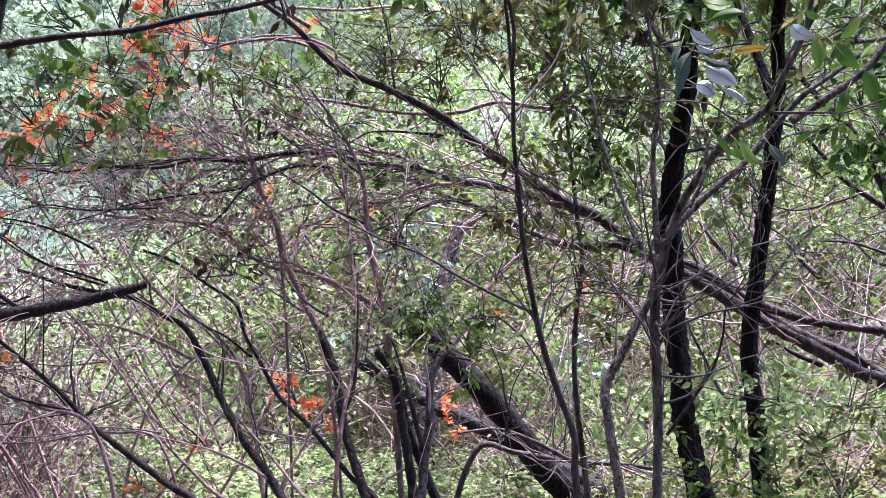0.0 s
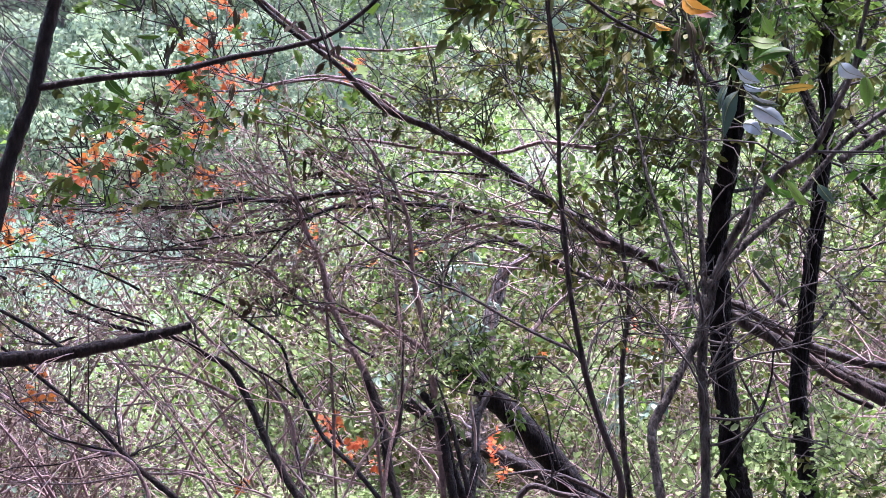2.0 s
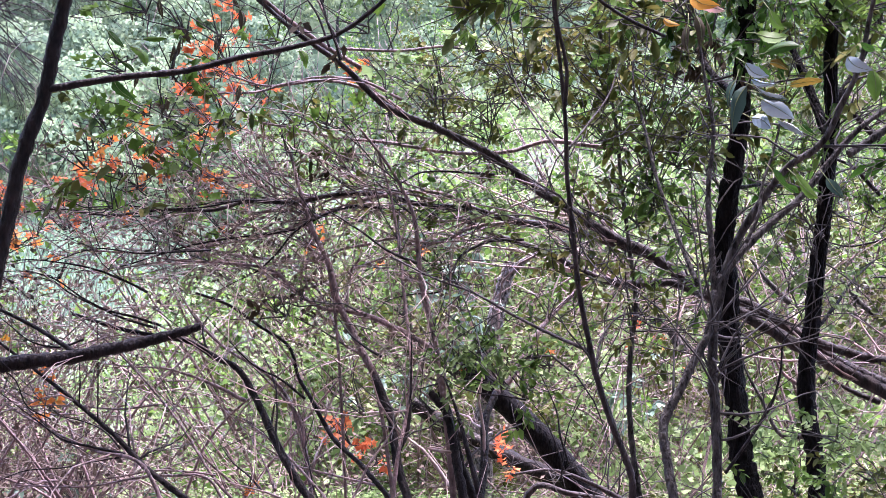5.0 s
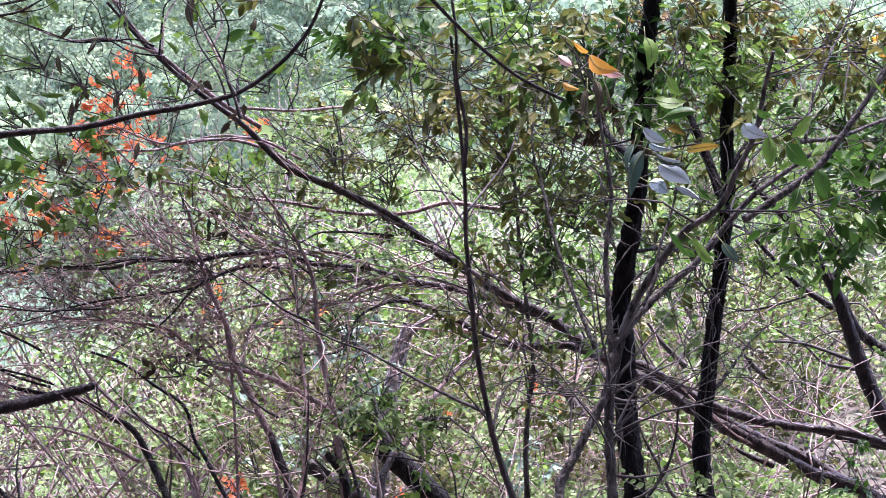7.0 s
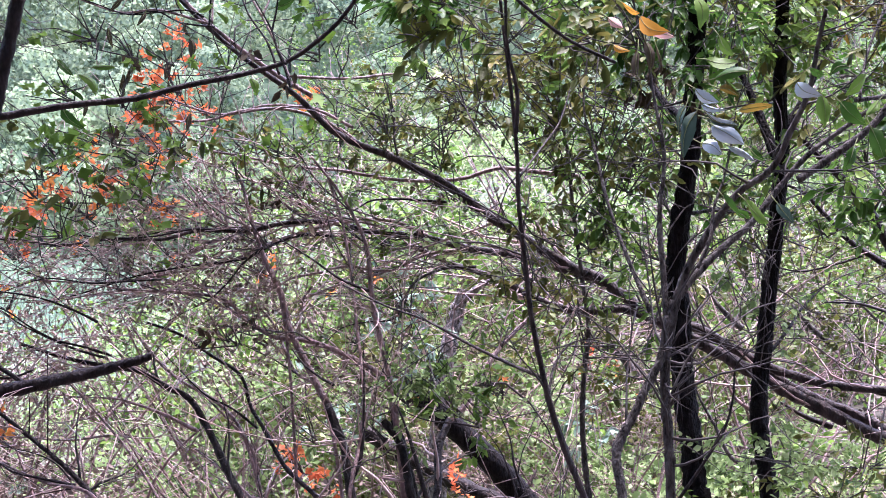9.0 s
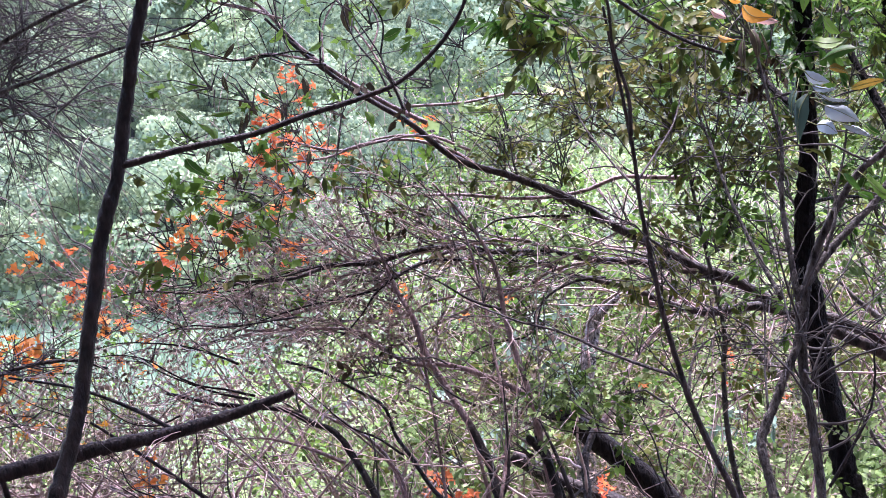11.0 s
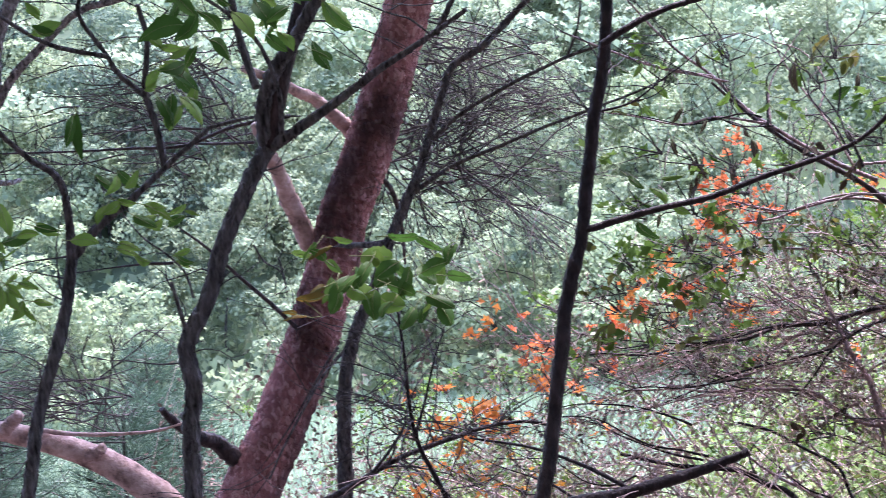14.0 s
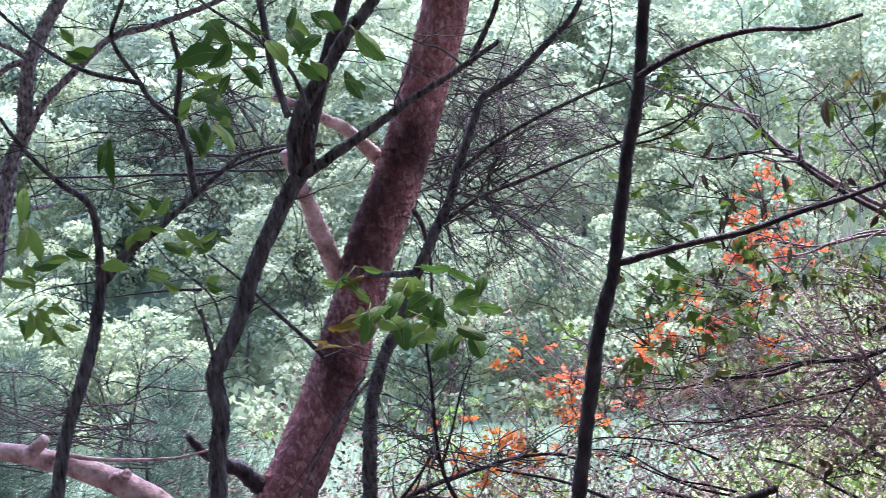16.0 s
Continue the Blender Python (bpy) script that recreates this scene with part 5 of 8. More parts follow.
T = plant("twig_cluster", "dark arching branch low in the brush", "branch")
limb(T, "limb", BROWNBARK, [(-2.46, 5.64, 0.62), (-2.32, 5.74, 0.68), (-2.22, 5.81, 0.73), (-2.12, 5.88, 0.78), (-1.94, 5.99, 0.83), (-1.84, 6.05, 0.85), (-1.71, 6.11, 0.85), (-1.61, 6.16, 0.81)], 0.0143, 0.0049)
limb(T, "limb", BROWNBARK, [(-2.18, 5.77, 0.75), (-2.12, 5.80, 0.82), (-2.08, 5.82, 0.88), (-2.06, 5.83, 0.93)], 0.0067, 0.0029)

T = plant("broken_stump", "pale splintered trunk standing in the brush", "stump")
limb(T, "trunk", PALEGREY, [(-0.02, 9.09, 0.01), (0.01, 9.14, 0.34), (0.04, 9.16, 0.48), (0.08, 9.17, 0.62)], 0.0480, 0.0340)
limb(T, "limb", PALEGREY, [(0.06, 9.17, 0.55), (0.13, 9.12, 0.62), (0.20, 9.08, 0.68)], 0.0251, 0.0110)


# ---- twigs of the trees and the bare thicket ----
def named(word):
    return [o for o in scene.collection.objects if o.name.split(".")[0] == word and o.parent is None]


# ---- lesser branches of the shrubs and trees ----

T = named("multi_stem_shrub")[0]
limb(T, "limb", DARKBARK, [(-1.579, 6.119, 0.852), (-1.468, 6.125, 0.872), (-1.354, 6.128, 0.861), (-1.261, 6.133, 0.875), (-1.150, 6.140, 0.911), (-1.039, 6.148, 0.949), (-0.909, 6.156, 0.979), (-0.797, 6.161, 0.997), (-0.675, 6.168, 1.019), (-0.575, 6.177, 1.071), (-0.482, 6.183, 1.101), (-0.388, 6.186, 1.098)], 0.0010, 0.0056)
limb(T, "limb", DARKBARK, [(-1.553, 6.019, 0.849), (-1.460, 6.021, 0.840), (-1.384, 6.020, 0.796), (-1.290, 6.019, 0.753), (-1.196, 6.019, 0.717), (-1.102, 6.021, 0.693)], 0.0013, 0.0046)
limb(T, "limb", DARKBARK, [(-0.914, 6.039, 0.817), (-0.842, 6.046, 0.857), (-0.779, 6.051, 0.891), (-0.725, 6.059, 0.944), (-0.673, 6.067, 1.011), (-0.611, 6.074, 1.063)], 0.0013, 0.0046)
limb(T, "limb", LIMBBARK, [(-0.759, 6.163, 0.996), (-0.701, 6.162, 0.967), (-0.643, 6.160, 0.926), (-0.587, 6.162, 0.921), (-0.522, 6.168, 0.956), (-0.420, 6.174, 0.979)], 0.0017, 0.0047)
limb(T, "limb", LIMBBARK, [(-0.402, 6.175, 0.989), (-0.327, 6.179, 1.001), (-0.251, 6.181, 0.989), (-0.139, 6.186, 0.996), (-0.064, 6.189, 1.004)], 0.0047, 0.0023)
limb(T, "limb", DARKBARK, [(-0.557, 5.980, 1.106), (-0.442, 5.944, 1.042), (-0.347, 5.909, 0.984), (-0.254, 5.876, 0.952)], 0.0020, 0.0054)
limb(T, "limb", LIMBBARK, [(-0.670, 6.295, 1.291), (-0.591, 6.291, 1.219), (-0.512, 6.288, 1.165), (-0.416, 6.290, 1.146)], 0.0013, 0.0038)
limb(T, "limb", LIMBBARK, [(-0.775, 6.289, 1.272), (-0.733, 6.283, 1.194), (-0.691, 6.277, 1.119), (-0.639, 6.271, 1.026), (-0.598, 6.265, 0.948)], 0.0013, 0.0048)
limb(T, "limb", LIMBBARK, [(-0.727, 6.291, 1.281), (-0.666, 6.286, 1.196), (-0.605, 6.279, 1.104), (-0.573, 6.273, 1.029)], 0.0013, 0.0038)
limb(T, "limb", LIMBBARK, [(-0.594, 6.296, 1.279), (-0.515, 6.294, 1.226), (-0.436, 6.292, 1.177), (-0.320, 6.294, 1.144), (-0.224, 6.295, 1.123)], 0.0013, 0.0048)
limb(T, "limb", LIMBBARK, [(-0.913, 6.384, 1.273), (-0.851, 6.378, 1.183), (-0.789, 6.373, 1.104), (-0.709, 6.371, 1.053), (-0.629, 6.367, 0.979)], 0.0013, 0.0048)
limb(T, "limb", LIMBBARK, [(-1.086, 6.374, 1.231), (-0.987, 6.372, 1.177), (-0.887, 6.371, 1.127), (-0.770, 6.373, 1.097), (-0.652, 6.376, 1.079)], 0.0013, 0.0048)
limb(T, "limb", LIMBBARK, [(-1.181, 6.367, 1.192), (-1.064, 6.369, 1.174), (-0.928, 6.374, 1.170), (-0.793, 6.381, 1.189), (-0.676, 6.383, 1.171)], 0.0011, 0.0039)
limb(T, "limb", LIMBBARK, [(-1.215, 6.256, 1.094), (-1.100, 6.259, 1.087), (-0.967, 6.264, 1.081), (-0.832, 6.267, 1.064), (-0.699, 6.272, 1.070), (-0.603, 6.275, 1.056)], 0.0013, 0.0038)
limb(T, "limb", LIMBBARK, [(-1.099, 6.256, 1.055), (-1.002, 6.257, 1.030), (-0.887, 6.260, 1.016), (-0.772, 6.264, 1.006), (-0.675, 6.264, 0.972), (-0.577, 6.262, 0.911)], 0.0011, 0.0038)
limb(T, "limb", LIMBBARK, [(-1.135, 6.249, 0.996), (-1.018, 6.249, 0.950), (-0.902, 6.251, 0.920), (-0.805, 6.251, 0.890), (-0.726, 6.249, 0.833)], 0.0011, 0.0038)
limb(T, "limb", DARKBARK, [(-1.564, 6.147, 1.147), (-1.479, 6.148, 1.128), (-1.394, 6.150, 1.109), (-1.271, 6.152, 1.088), (-1.138, 6.156, 1.074), (-0.988, 6.162, 1.082), (-0.858, 6.170, 1.108), (-0.727, 6.175, 1.110)], 0.0010, 0.0038)
limb(T, "limb", DARKBARK, [(-1.365, 6.244, 1.031), (-1.251, 6.249, 1.035), (-1.137, 6.254, 1.044), (-1.043, 6.260, 1.076), (-0.929, 6.266, 1.094), (-0.815, 6.272, 1.110)], 0.0011, 0.0038)
limb(T, "limb", DARKBARK, [(-0.344, 6.195, 1.174), (-0.309, 6.218, 1.193), (-0.273, 6.242, 1.214), (-0.208, 6.265, 1.222), (-0.094, 6.289, 1.219), (-0.018, 6.311, 1.214)], 0.0021, 0.0048)
limb(T, "limb", DARKBARK, [(-0.403, 6.053, 0.755), (-0.352, 6.097, 0.802), (-0.261, 6.139, 0.822), (-0.188, 6.180, 0.827), (-0.150, 6.224, 0.872), (-0.132, 6.267, 0.927), (-0.083, 6.310, 0.963), (-0.008, 6.353, 0.987), (0.089, 6.395, 0.990)], 0.0017, 0.0058)
limb(T, "limb", LIMBBARK, [(-0.738, 6.045, 0.804), (-0.627, 6.049, 0.801), (-0.533, 6.051, 0.786), (-0.459, 6.051, 0.766)], 0.0017, 0.0046)
limb(T, "limb", LIMBBARK, [(-0.524, 6.151, 0.778), (-0.489, 6.157, 0.835), (-0.482, 6.163, 0.892), (-0.455, 6.168, 0.930)], 0.0013, 0.0047)
limb(T, "limb", LIMBBARK, [(-0.379, 6.167, 0.896), (-0.312, 6.168, 0.876), (-0.246, 6.169, 0.864), (-0.188, 6.168, 0.829)], 0.0013, 0.0038)
limb(T, "limb", PALETWIG, [(-0.428, 7.307, 0.214), (-0.333, 7.300, 0.106), (-0.264, 7.298, 0.053), (-0.192, 7.292, -0.034), (-0.149, 7.288, -0.099)], 0.0025, 0.0101)
limb(T, "limb", PALETWIG, [(-0.704, 6.512, 0.424), (-0.621, 6.509, 0.353), (-0.541, 6.512, 0.357), (-0.501, 6.513, 0.344), (-0.381, 6.517, 0.349)], 0.0015, 0.0030)
limb(T, "limb", PALETWIG, [(-0.486, 6.524, 0.459), (-0.423, 6.521, 0.401), (-0.377, 6.519, 0.363)], 0.0015, 0.0030)
limb(T, "limb", LIMBBARK, [(-1.279, 5.904, 0.591), (-1.166, 5.888, 0.586), (-1.053, 5.872, 0.587), (-0.977, 5.853, 0.574), (-0.883, 5.834, 0.545), (-0.779, 5.813, 0.501)], 0.0012, 0.0072)
limb(T, "limb", LIMBBARK, [(-0.902, 6.034, 0.753), (-0.838, 6.005, 0.633), (-0.759, 5.981, 0.566), (-0.689, 5.958, 0.503), (-0.623, 5.933, 0.433), (-0.595, 5.906, 0.347)], 0.0013, 0.0064)
limb(T, "limb", DARKBARK, [(-0.932, 5.932, 0.754), (-0.846, 5.927, 0.667), (-0.770, 5.923, 0.598), (-0.687, 5.923, 0.558), (-0.602, 5.920, 0.496)], 0.0012, 0.0045)
limb(T, "limb", DARKBARK, [(-0.506, 5.851, 0.785), (-0.455, 5.813, 0.726), (-0.398, 5.778, 0.689), (-0.351, 5.745, 0.670)], 0.0016, 0.0053)
limb(T, "limb", LIMBBARK, [(-0.326, 5.942, 0.621), (-0.268, 5.939, 0.560), (-0.212, 5.937, 0.517), (-0.165, 5.935, 0.483)], 0.0012, 0.0045)
limb(T, "limb", DARKBARK, [(-0.269, 5.861, 0.800), (-0.262, 5.830, 0.688), (-0.259, 5.800, 0.585), (-0.258, 5.773, 0.509), (-0.265, 5.746, 0.433), (-0.285, 5.720, 0.384)], 0.0012, 0.0079)
limb(T, "limb", DARKBARK, [(-0.158, 5.846, 0.600), (-0.127, 5.816, 0.534), (-0.096, 5.784, 0.452), (-0.064, 5.750, 0.352), (-0.033, 5.717, 0.254)], 0.0024, 0.0105)
limb(T, "limb", DARKBARK, [(-0.164, 5.747, 0.616), (-0.109, 5.721, 0.588), (-0.038, 5.697, 0.573), (0.023, 5.674, 0.574), (0.101, 5.651, 0.567)], 0.0012, 0.0035)
limb(T, "limb", DARKBARK, [(0.119, 5.651, 0.559), (0.164, 5.614, 0.507), (0.191, 5.577, 0.455), (0.219, 5.537, 0.378)], 0.0012, 0.0034)
limb(T, "limb", DARKBARK, [(0.266, 5.657, 0.565), (0.233, 5.616, 0.501), (0.218, 5.575, 0.422), (0.212, 5.534, 0.344)], 0.0012, 0.0034)
limb(T, "limb", DARKBARK, [(0.141, 5.660, 0.646), (0.168, 5.632, 0.600), (0.196, 5.602, 0.536), (0.207, 5.571, 0.474), (0.235, 5.540, 0.396)], 0.0012, 0.0042)

T = named("multi_stem_shrub")[1]
limb(T, "limb", PALETWIG, [(-1.360, 6.287, 0.424), (-1.244, 6.293, 0.442), (-1.149, 6.300, 0.475), (-1.108, 6.304, 0.507)], 0.0014, 0.0029)
limb(T, "limb", PALETWIG, [(-1.227, 6.298, 0.491), (-1.147, 6.296, 0.432), (-1.066, 6.293, 0.366)], 0.0014, 0.0029)
limb(T, "limb", PALETWIG, [(-1.339, 6.284, 0.378), (-1.225, 6.294, 0.441), (-1.106, 6.293, 0.390), (-0.971, 6.298, 0.391), (-0.930, 6.304, 0.434)], 0.0014, 0.0029)
limb(T, "limb", PALETWIG, [(-1.261, 6.180, 0.320), (-1.193, 6.178, 0.269), (-1.120, 6.179, 0.255), (-1.026, 6.185, 0.272), (-0.981, 6.189, 0.301)], 0.0014, 0.0029)
limb(T, "limb", DARKBARK, [(-1.411, 5.785, 0.445), (-1.278, 5.754, 0.428), (-1.207, 5.721, 0.406), (-1.151, 5.686, 0.362)], 0.0012, 0.0035)
limb(T, "limb", LIMBBARK, [(-1.457, 5.564, 0.253), (-1.320, 5.571, 0.279), (-1.216, 5.575, 0.283), (-1.113, 5.581, 0.301), (-1.028, 5.586, 0.319), (-0.907, 5.590, 0.318), (-0.837, 5.592, 0.309)], 0.0018, 0.0035)
limb(T, "limb", DARKBARK, [(-1.499, 5.464, 0.284), (-1.399, 5.472, 0.328), (-1.281, 5.478, 0.342), (-1.164, 5.485, 0.369), (-1.110, 5.488, 0.378)], 0.0011, 0.0034)
limb(T, "limb", DARKBARK, [(-1.504, 5.589, 0.543), (-1.373, 5.561, 0.459), (-1.296, 5.535, 0.416), (-1.205, 5.512, 0.402), (-1.097, 5.489, 0.388)], 0.0012, 0.0051)
limb(T, "limb", DARKBARK, [(-1.246, 5.512, 0.690), (-1.239, 5.505, 0.606), (-1.239, 5.498, 0.535)], 0.0013, 0.0025)
limb(T, "limb", DARKBARK, [(-1.192, 5.523, 0.777), (-1.187, 5.512, 0.658), (-1.182, 5.495, 0.486)], 0.0013, 0.0025)
limb(T, "limb", DARKBARK, [(-1.469, 5.413, 0.787), (-1.464, 5.402, 0.671), (-1.406, 5.399, 0.615), (-1.370, 5.393, 0.542), (-1.298, 5.392, 0.504)], 0.0013, 0.0025)
limb(T, "limb", LIMBBARK, [(-1.035, 5.699, 0.458), (-0.963, 5.697, 0.408), (-0.908, 5.695, 0.358), (-0.853, 5.692, 0.308), (-0.780, 5.689, 0.249)], 0.0012, 0.0044)
limb(T, "limb", DARKBARK, [(-0.838, 5.699, 0.378), (-0.796, 5.663, 0.335), (-0.738, 5.628, 0.301), (-0.697, 5.593, 0.267)], 0.0012, 0.0043)
limb(T, "limb", LIMBBARK, [(-0.798, 5.905, 0.412), (-0.750, 5.834, 0.355), (-0.703, 5.764, 0.299), (-0.665, 5.693, 0.245)], 0.0012, 0.0053)
limb(T, "limb", LIMBBARK, [(-1.617, 5.875, 0.414), (-1.466, 5.859, 0.452), (-1.334, 5.839, 0.462), (-1.185, 5.820, 0.460), (-1.055, 5.801, 0.483)], 0.0012, 0.0036)
limb(T, "limb", LIMBBARK, [(-1.626, 5.893, 0.613), (-1.509, 5.867, 0.641), (-1.375, 5.838, 0.644), (-1.277, 5.808, 0.643)], 0.0012, 0.0036)

T = named("leaning_tree")[0]
limb(T, "limb", DARKBARK, [(-1.240, 5.852, 1.861), (-1.134, 5.866, 1.830), (-1.029, 5.880, 1.798), (-0.937, 5.893, 1.807), (-0.846, 5.906, 1.816), (-0.794, 5.912, 1.798)], 0.0012, 0.0036)
limb(T, "limb", DARKBARK, [(-1.119, 5.867, 1.803), (-1.029, 5.880, 1.798), (-0.937, 5.893, 1.809), (-0.868, 5.901, 1.778), (-0.760, 5.916, 1.767)], 0.0010, 0.0036)
limb(T, "limb", DARKBARK, [(-0.778, 5.914, 1.769), (-0.772, 5.918, 1.878), (-0.763, 5.921, 1.932), (-0.685, 5.934, 1.988), (-0.645, 5.941, 2.030)], 0.0036, 0.0011)
limb(T, "limb", DARKBARK, [(-0.420, 4.244, 1.709), (-0.411, 4.248, 1.787), (-0.443, 4.246, 1.848), (-0.475, 4.243, 1.898)], 0.0026, 0.0010)
limb(T, "limb", DARKBARK, [(-0.508, 4.238, 1.888), (-0.475, 4.223, 1.805), (-0.445, 4.209, 1.756), (-0.415, 4.194, 1.704), (-0.400, 4.178, 1.660), (-0.382, 4.162, 1.623), (-0.368, 4.146, 1.583)], 0.0007, 0.0038)
limb(T, "limb", DARKBARK, [(-1.123, 4.857, 1.811), (-1.016, 4.872, 1.829), (-0.936, 4.885, 1.877), (-0.840, 4.900, 1.936), (-0.774, 4.912, 1.998)], 0.0038, 0.0011)
limb(T, "limb", DARKBARK, [(-1.016, 4.872, 1.829), (-0.955, 4.881, 1.841), (-0.904, 4.889, 1.871)], 0.0023, 0.0009)
limb(T, "limb", LIMBBARK, [(-1.187, 5.866, 2.044), (-1.101, 5.876, 1.993), (-1.013, 5.888, 1.970), (-0.943, 5.896, 1.941), (-0.890, 5.903, 1.923)], 0.0012, 0.0036)
limb(T, "limb", LIMBBARK, [(-0.988, 6.281, 1.539), (-0.914, 6.290, 1.503), (-0.838, 6.300, 1.491), (-0.741, 6.314, 1.495), (-0.642, 6.328, 1.522), (-0.527, 6.345, 1.522), (-0.433, 6.357, 1.489)], 0.0013, 0.0048)
limb(T, "limb", LIMBBARK, [(-1.247, 6.221, 0.835), (-1.129, 6.239, 0.862), (-1.009, 6.257, 0.908), (-0.892, 6.273, 0.916), (-0.739, 6.294, 0.901)], 0.0013, 0.0039)
limb(T, "limb", DARKBARK, [(-1.555, 5.777, 0.916), (-1.472, 5.789, 0.930), (-1.382, 5.801, 0.924), (-1.275, 5.815, 0.906), (-1.170, 5.829, 0.868), (-1.101, 5.837, 0.834)], 0.0012, 0.0045)
limb(T, "limb", DARKBARK, [(-1.566, 5.774, 0.890), (-1.476, 5.787, 0.893), (-1.387, 5.799, 0.870), (-1.311, 5.808, 0.819), (-1.233, 5.817, 0.778), (-1.145, 5.829, 0.756), (-1.057, 5.840, 0.729)], 0.0012, 0.0045)
limb(T, "limb", DARKBARK, [(-1.424, 5.896, 0.909), (-1.347, 5.908, 0.942), (-1.272, 5.919, 0.959), (-1.145, 5.936, 0.946), (-1.034, 5.952, 0.953), (-0.923, 5.968, 0.961)], 0.0013, 0.0036)
limb(T, "limb", LIMBBARK, [(-1.298, 5.912, 0.878), (-1.205, 5.926, 0.896), (-1.111, 5.940, 0.915), (-0.999, 5.956, 0.931)], 0.0014, 0.0028)
limb(T, "limb", DARKBARK, [(-1.782, 5.541, 0.849), (-1.701, 5.550, 0.788), (-1.600, 5.563, 0.743), (-1.533, 5.571, 0.713)], 0.0013, 0.0026)
limb(T, "limb", DARKBARK, [(-1.499, 5.478, 0.809), (-1.451, 5.483, 0.770), (-1.387, 5.491, 0.720), (-1.302, 5.502, 0.703), (-1.231, 5.513, 0.727)], 0.0012, 0.0035)
limb(T, "limb", DARKBARK, [(-1.877, 5.325, 0.828), (-1.832, 5.329, 0.772), (-1.785, 5.334, 0.725), (-1.741, 5.338, 0.661)], 0.0011, 0.0042)

T = named("leaning_sapling")[0]
limb(T, "limb", GREYBARK, [(1.149, 8.422, 0.751), (1.238, 8.415, 0.643), (1.336, 8.410, 0.556)], 0.0063, 0.0165)
limb(T, "limb", GREYBARK, [(1.560, 8.429, 0.669), (1.654, 8.423, 0.564), (1.759, 8.419, 0.487)], 0.0063, 0.0165)
limb(T, "limb", GREYBARK, [(0.759, 8.580, 0.449), (0.819, 8.575, 0.381), (0.886, 8.569, 0.293)], 0.0094, 0.0261)
limb(T, "limb", GREYBARK, [(0.967, 7.387, 0.510), (1.013, 7.378, 0.396), (1.083, 7.369, 0.276), (1.135, 7.362, 0.177), (1.172, 7.360, 0.150), (1.246, 7.363, 0.153)], 0.0035, 0.0123)
limb(T, "limb", LIMBBARK, [(1.021, 6.893, 0.584), (1.074, 6.886, 0.482), (1.147, 6.884, 0.431)], 0.0028, 0.0094)
limb(T, "limb", DARKBARK, [(1.188, 6.592, 0.518), (1.274, 6.590, 0.471), (1.376, 6.591, 0.436)], 0.0036, 0.0120)
limb(T, "limb", GREYBARK, [(1.720, 8.313, 0.750), (1.850, 8.303, 0.685), (1.935, 8.294, 0.614), (2.064, 8.287, 0.595), (2.140, 8.283, 0.589)], 0.0034, 0.0115)
limb(T, "limb", GREYBARK, [(1.985, 7.532, 1.266), (2.047, 7.524, 1.189), (2.139, 7.513, 1.090), (2.218, 7.504, 1.002)], 0.0062, 0.0230)
limb(T, "limb", DARKBARK, [(0.987, 6.558, 0.988), (1.086, 6.555, 1.014), (1.227, 6.547, 0.991), (1.346, 6.543, 1.018), (1.444, 6.541, 1.053)], 0.0014, 0.0050)

T = named("forked_tree")[0]
limb(T, "limb", DARKBARK, [(0.653, 5.160, 0.468), (0.727, 5.173, 0.581), (0.778, 5.184, 0.670), (0.798, 5.193, 0.757), (0.806, 5.201, 0.844), (0.854, 5.208, 0.897), (0.900, 5.214, 0.942)], 0.0055, 0.0014)
limb(T, "limb", GREYBARK, [(0.534, 4.627, 1.257), (0.574, 4.634, 1.314), (0.594, 4.636, 1.328), (0.574, 4.639, 1.365)], 0.0021, 0.0008)
limb(T, "limb", GREYBARK, [(0.608, 4.636, 1.322), (0.650, 4.637, 1.310), (0.699, 4.638, 1.305)], 0.0021, 0.0008)
limb(T, "limb", GREYBARK, [(0.337, 4.494, 0.991), (0.373, 4.493, 0.966), (0.455, 4.496, 0.962), (0.536, 4.500, 0.979), (0.589, 4.504, 0.999)], 0.0020, 0.0008)

T = named("slender_tree")[1]
limb(T, "limb", BROWNBARK, [(-3.513, 5.859, 2.094), (-3.377, 5.909, 2.091), (-3.297, 5.938, 2.112), (-3.239, 5.959, 2.109)], 0.0009, 0.0031)
limb(T, "limb", BROWNBARK, [(-3.478, 5.873, 2.011), (-3.382, 5.908, 2.040), (-3.278, 5.945, 2.068)], 0.0009, 0.0031)
limb(T, "limb", BROWNBARK, [(-3.204, 5.764, 1.513), (-3.071, 5.812, 1.519), (-2.977, 5.847, 1.520), (-2.883, 5.881, 1.514)], 0.0014, 0.0060)
limb(T, "limb", GREYDARK, [(-3.194, 5.129, 1.519), (-3.140, 5.148, 1.541), (-3.070, 5.174, 1.561), (-2.966, 5.212, 1.567), (-2.931, 5.224, 1.569)], 0.0008, 0.0036)
limb(T, "limb", GREYDARK, [(-3.102, 5.162, 1.549), (-3.022, 5.191, 1.521), (-2.952, 5.217, 1.498)], 0.0008, 0.0036)
limb(T, "limb", GREYDARK, [(-2.683, 4.994, 1.771), (-2.644, 5.009, 1.711), (-2.617, 5.019, 1.656), (-2.574, 5.035, 1.595), (-2.514, 5.057, 1.540), (-2.471, 5.074, 1.483), (-2.453, 5.081, 1.403)], 0.0012, 0.0043)
limb(T, "limb", GREYDARK, [(-3.021, 5.187, 2.080), (-2.992, 5.199, 1.996), (-3.003, 5.195, 1.919)], 0.0008, 0.0027)
limb(T, "limb", GREYDARK, [(-2.829, 5.151, 2.114), (-2.764, 5.175, 2.094), (-2.688, 5.202, 2.090)], 0.0008, 0.0027)
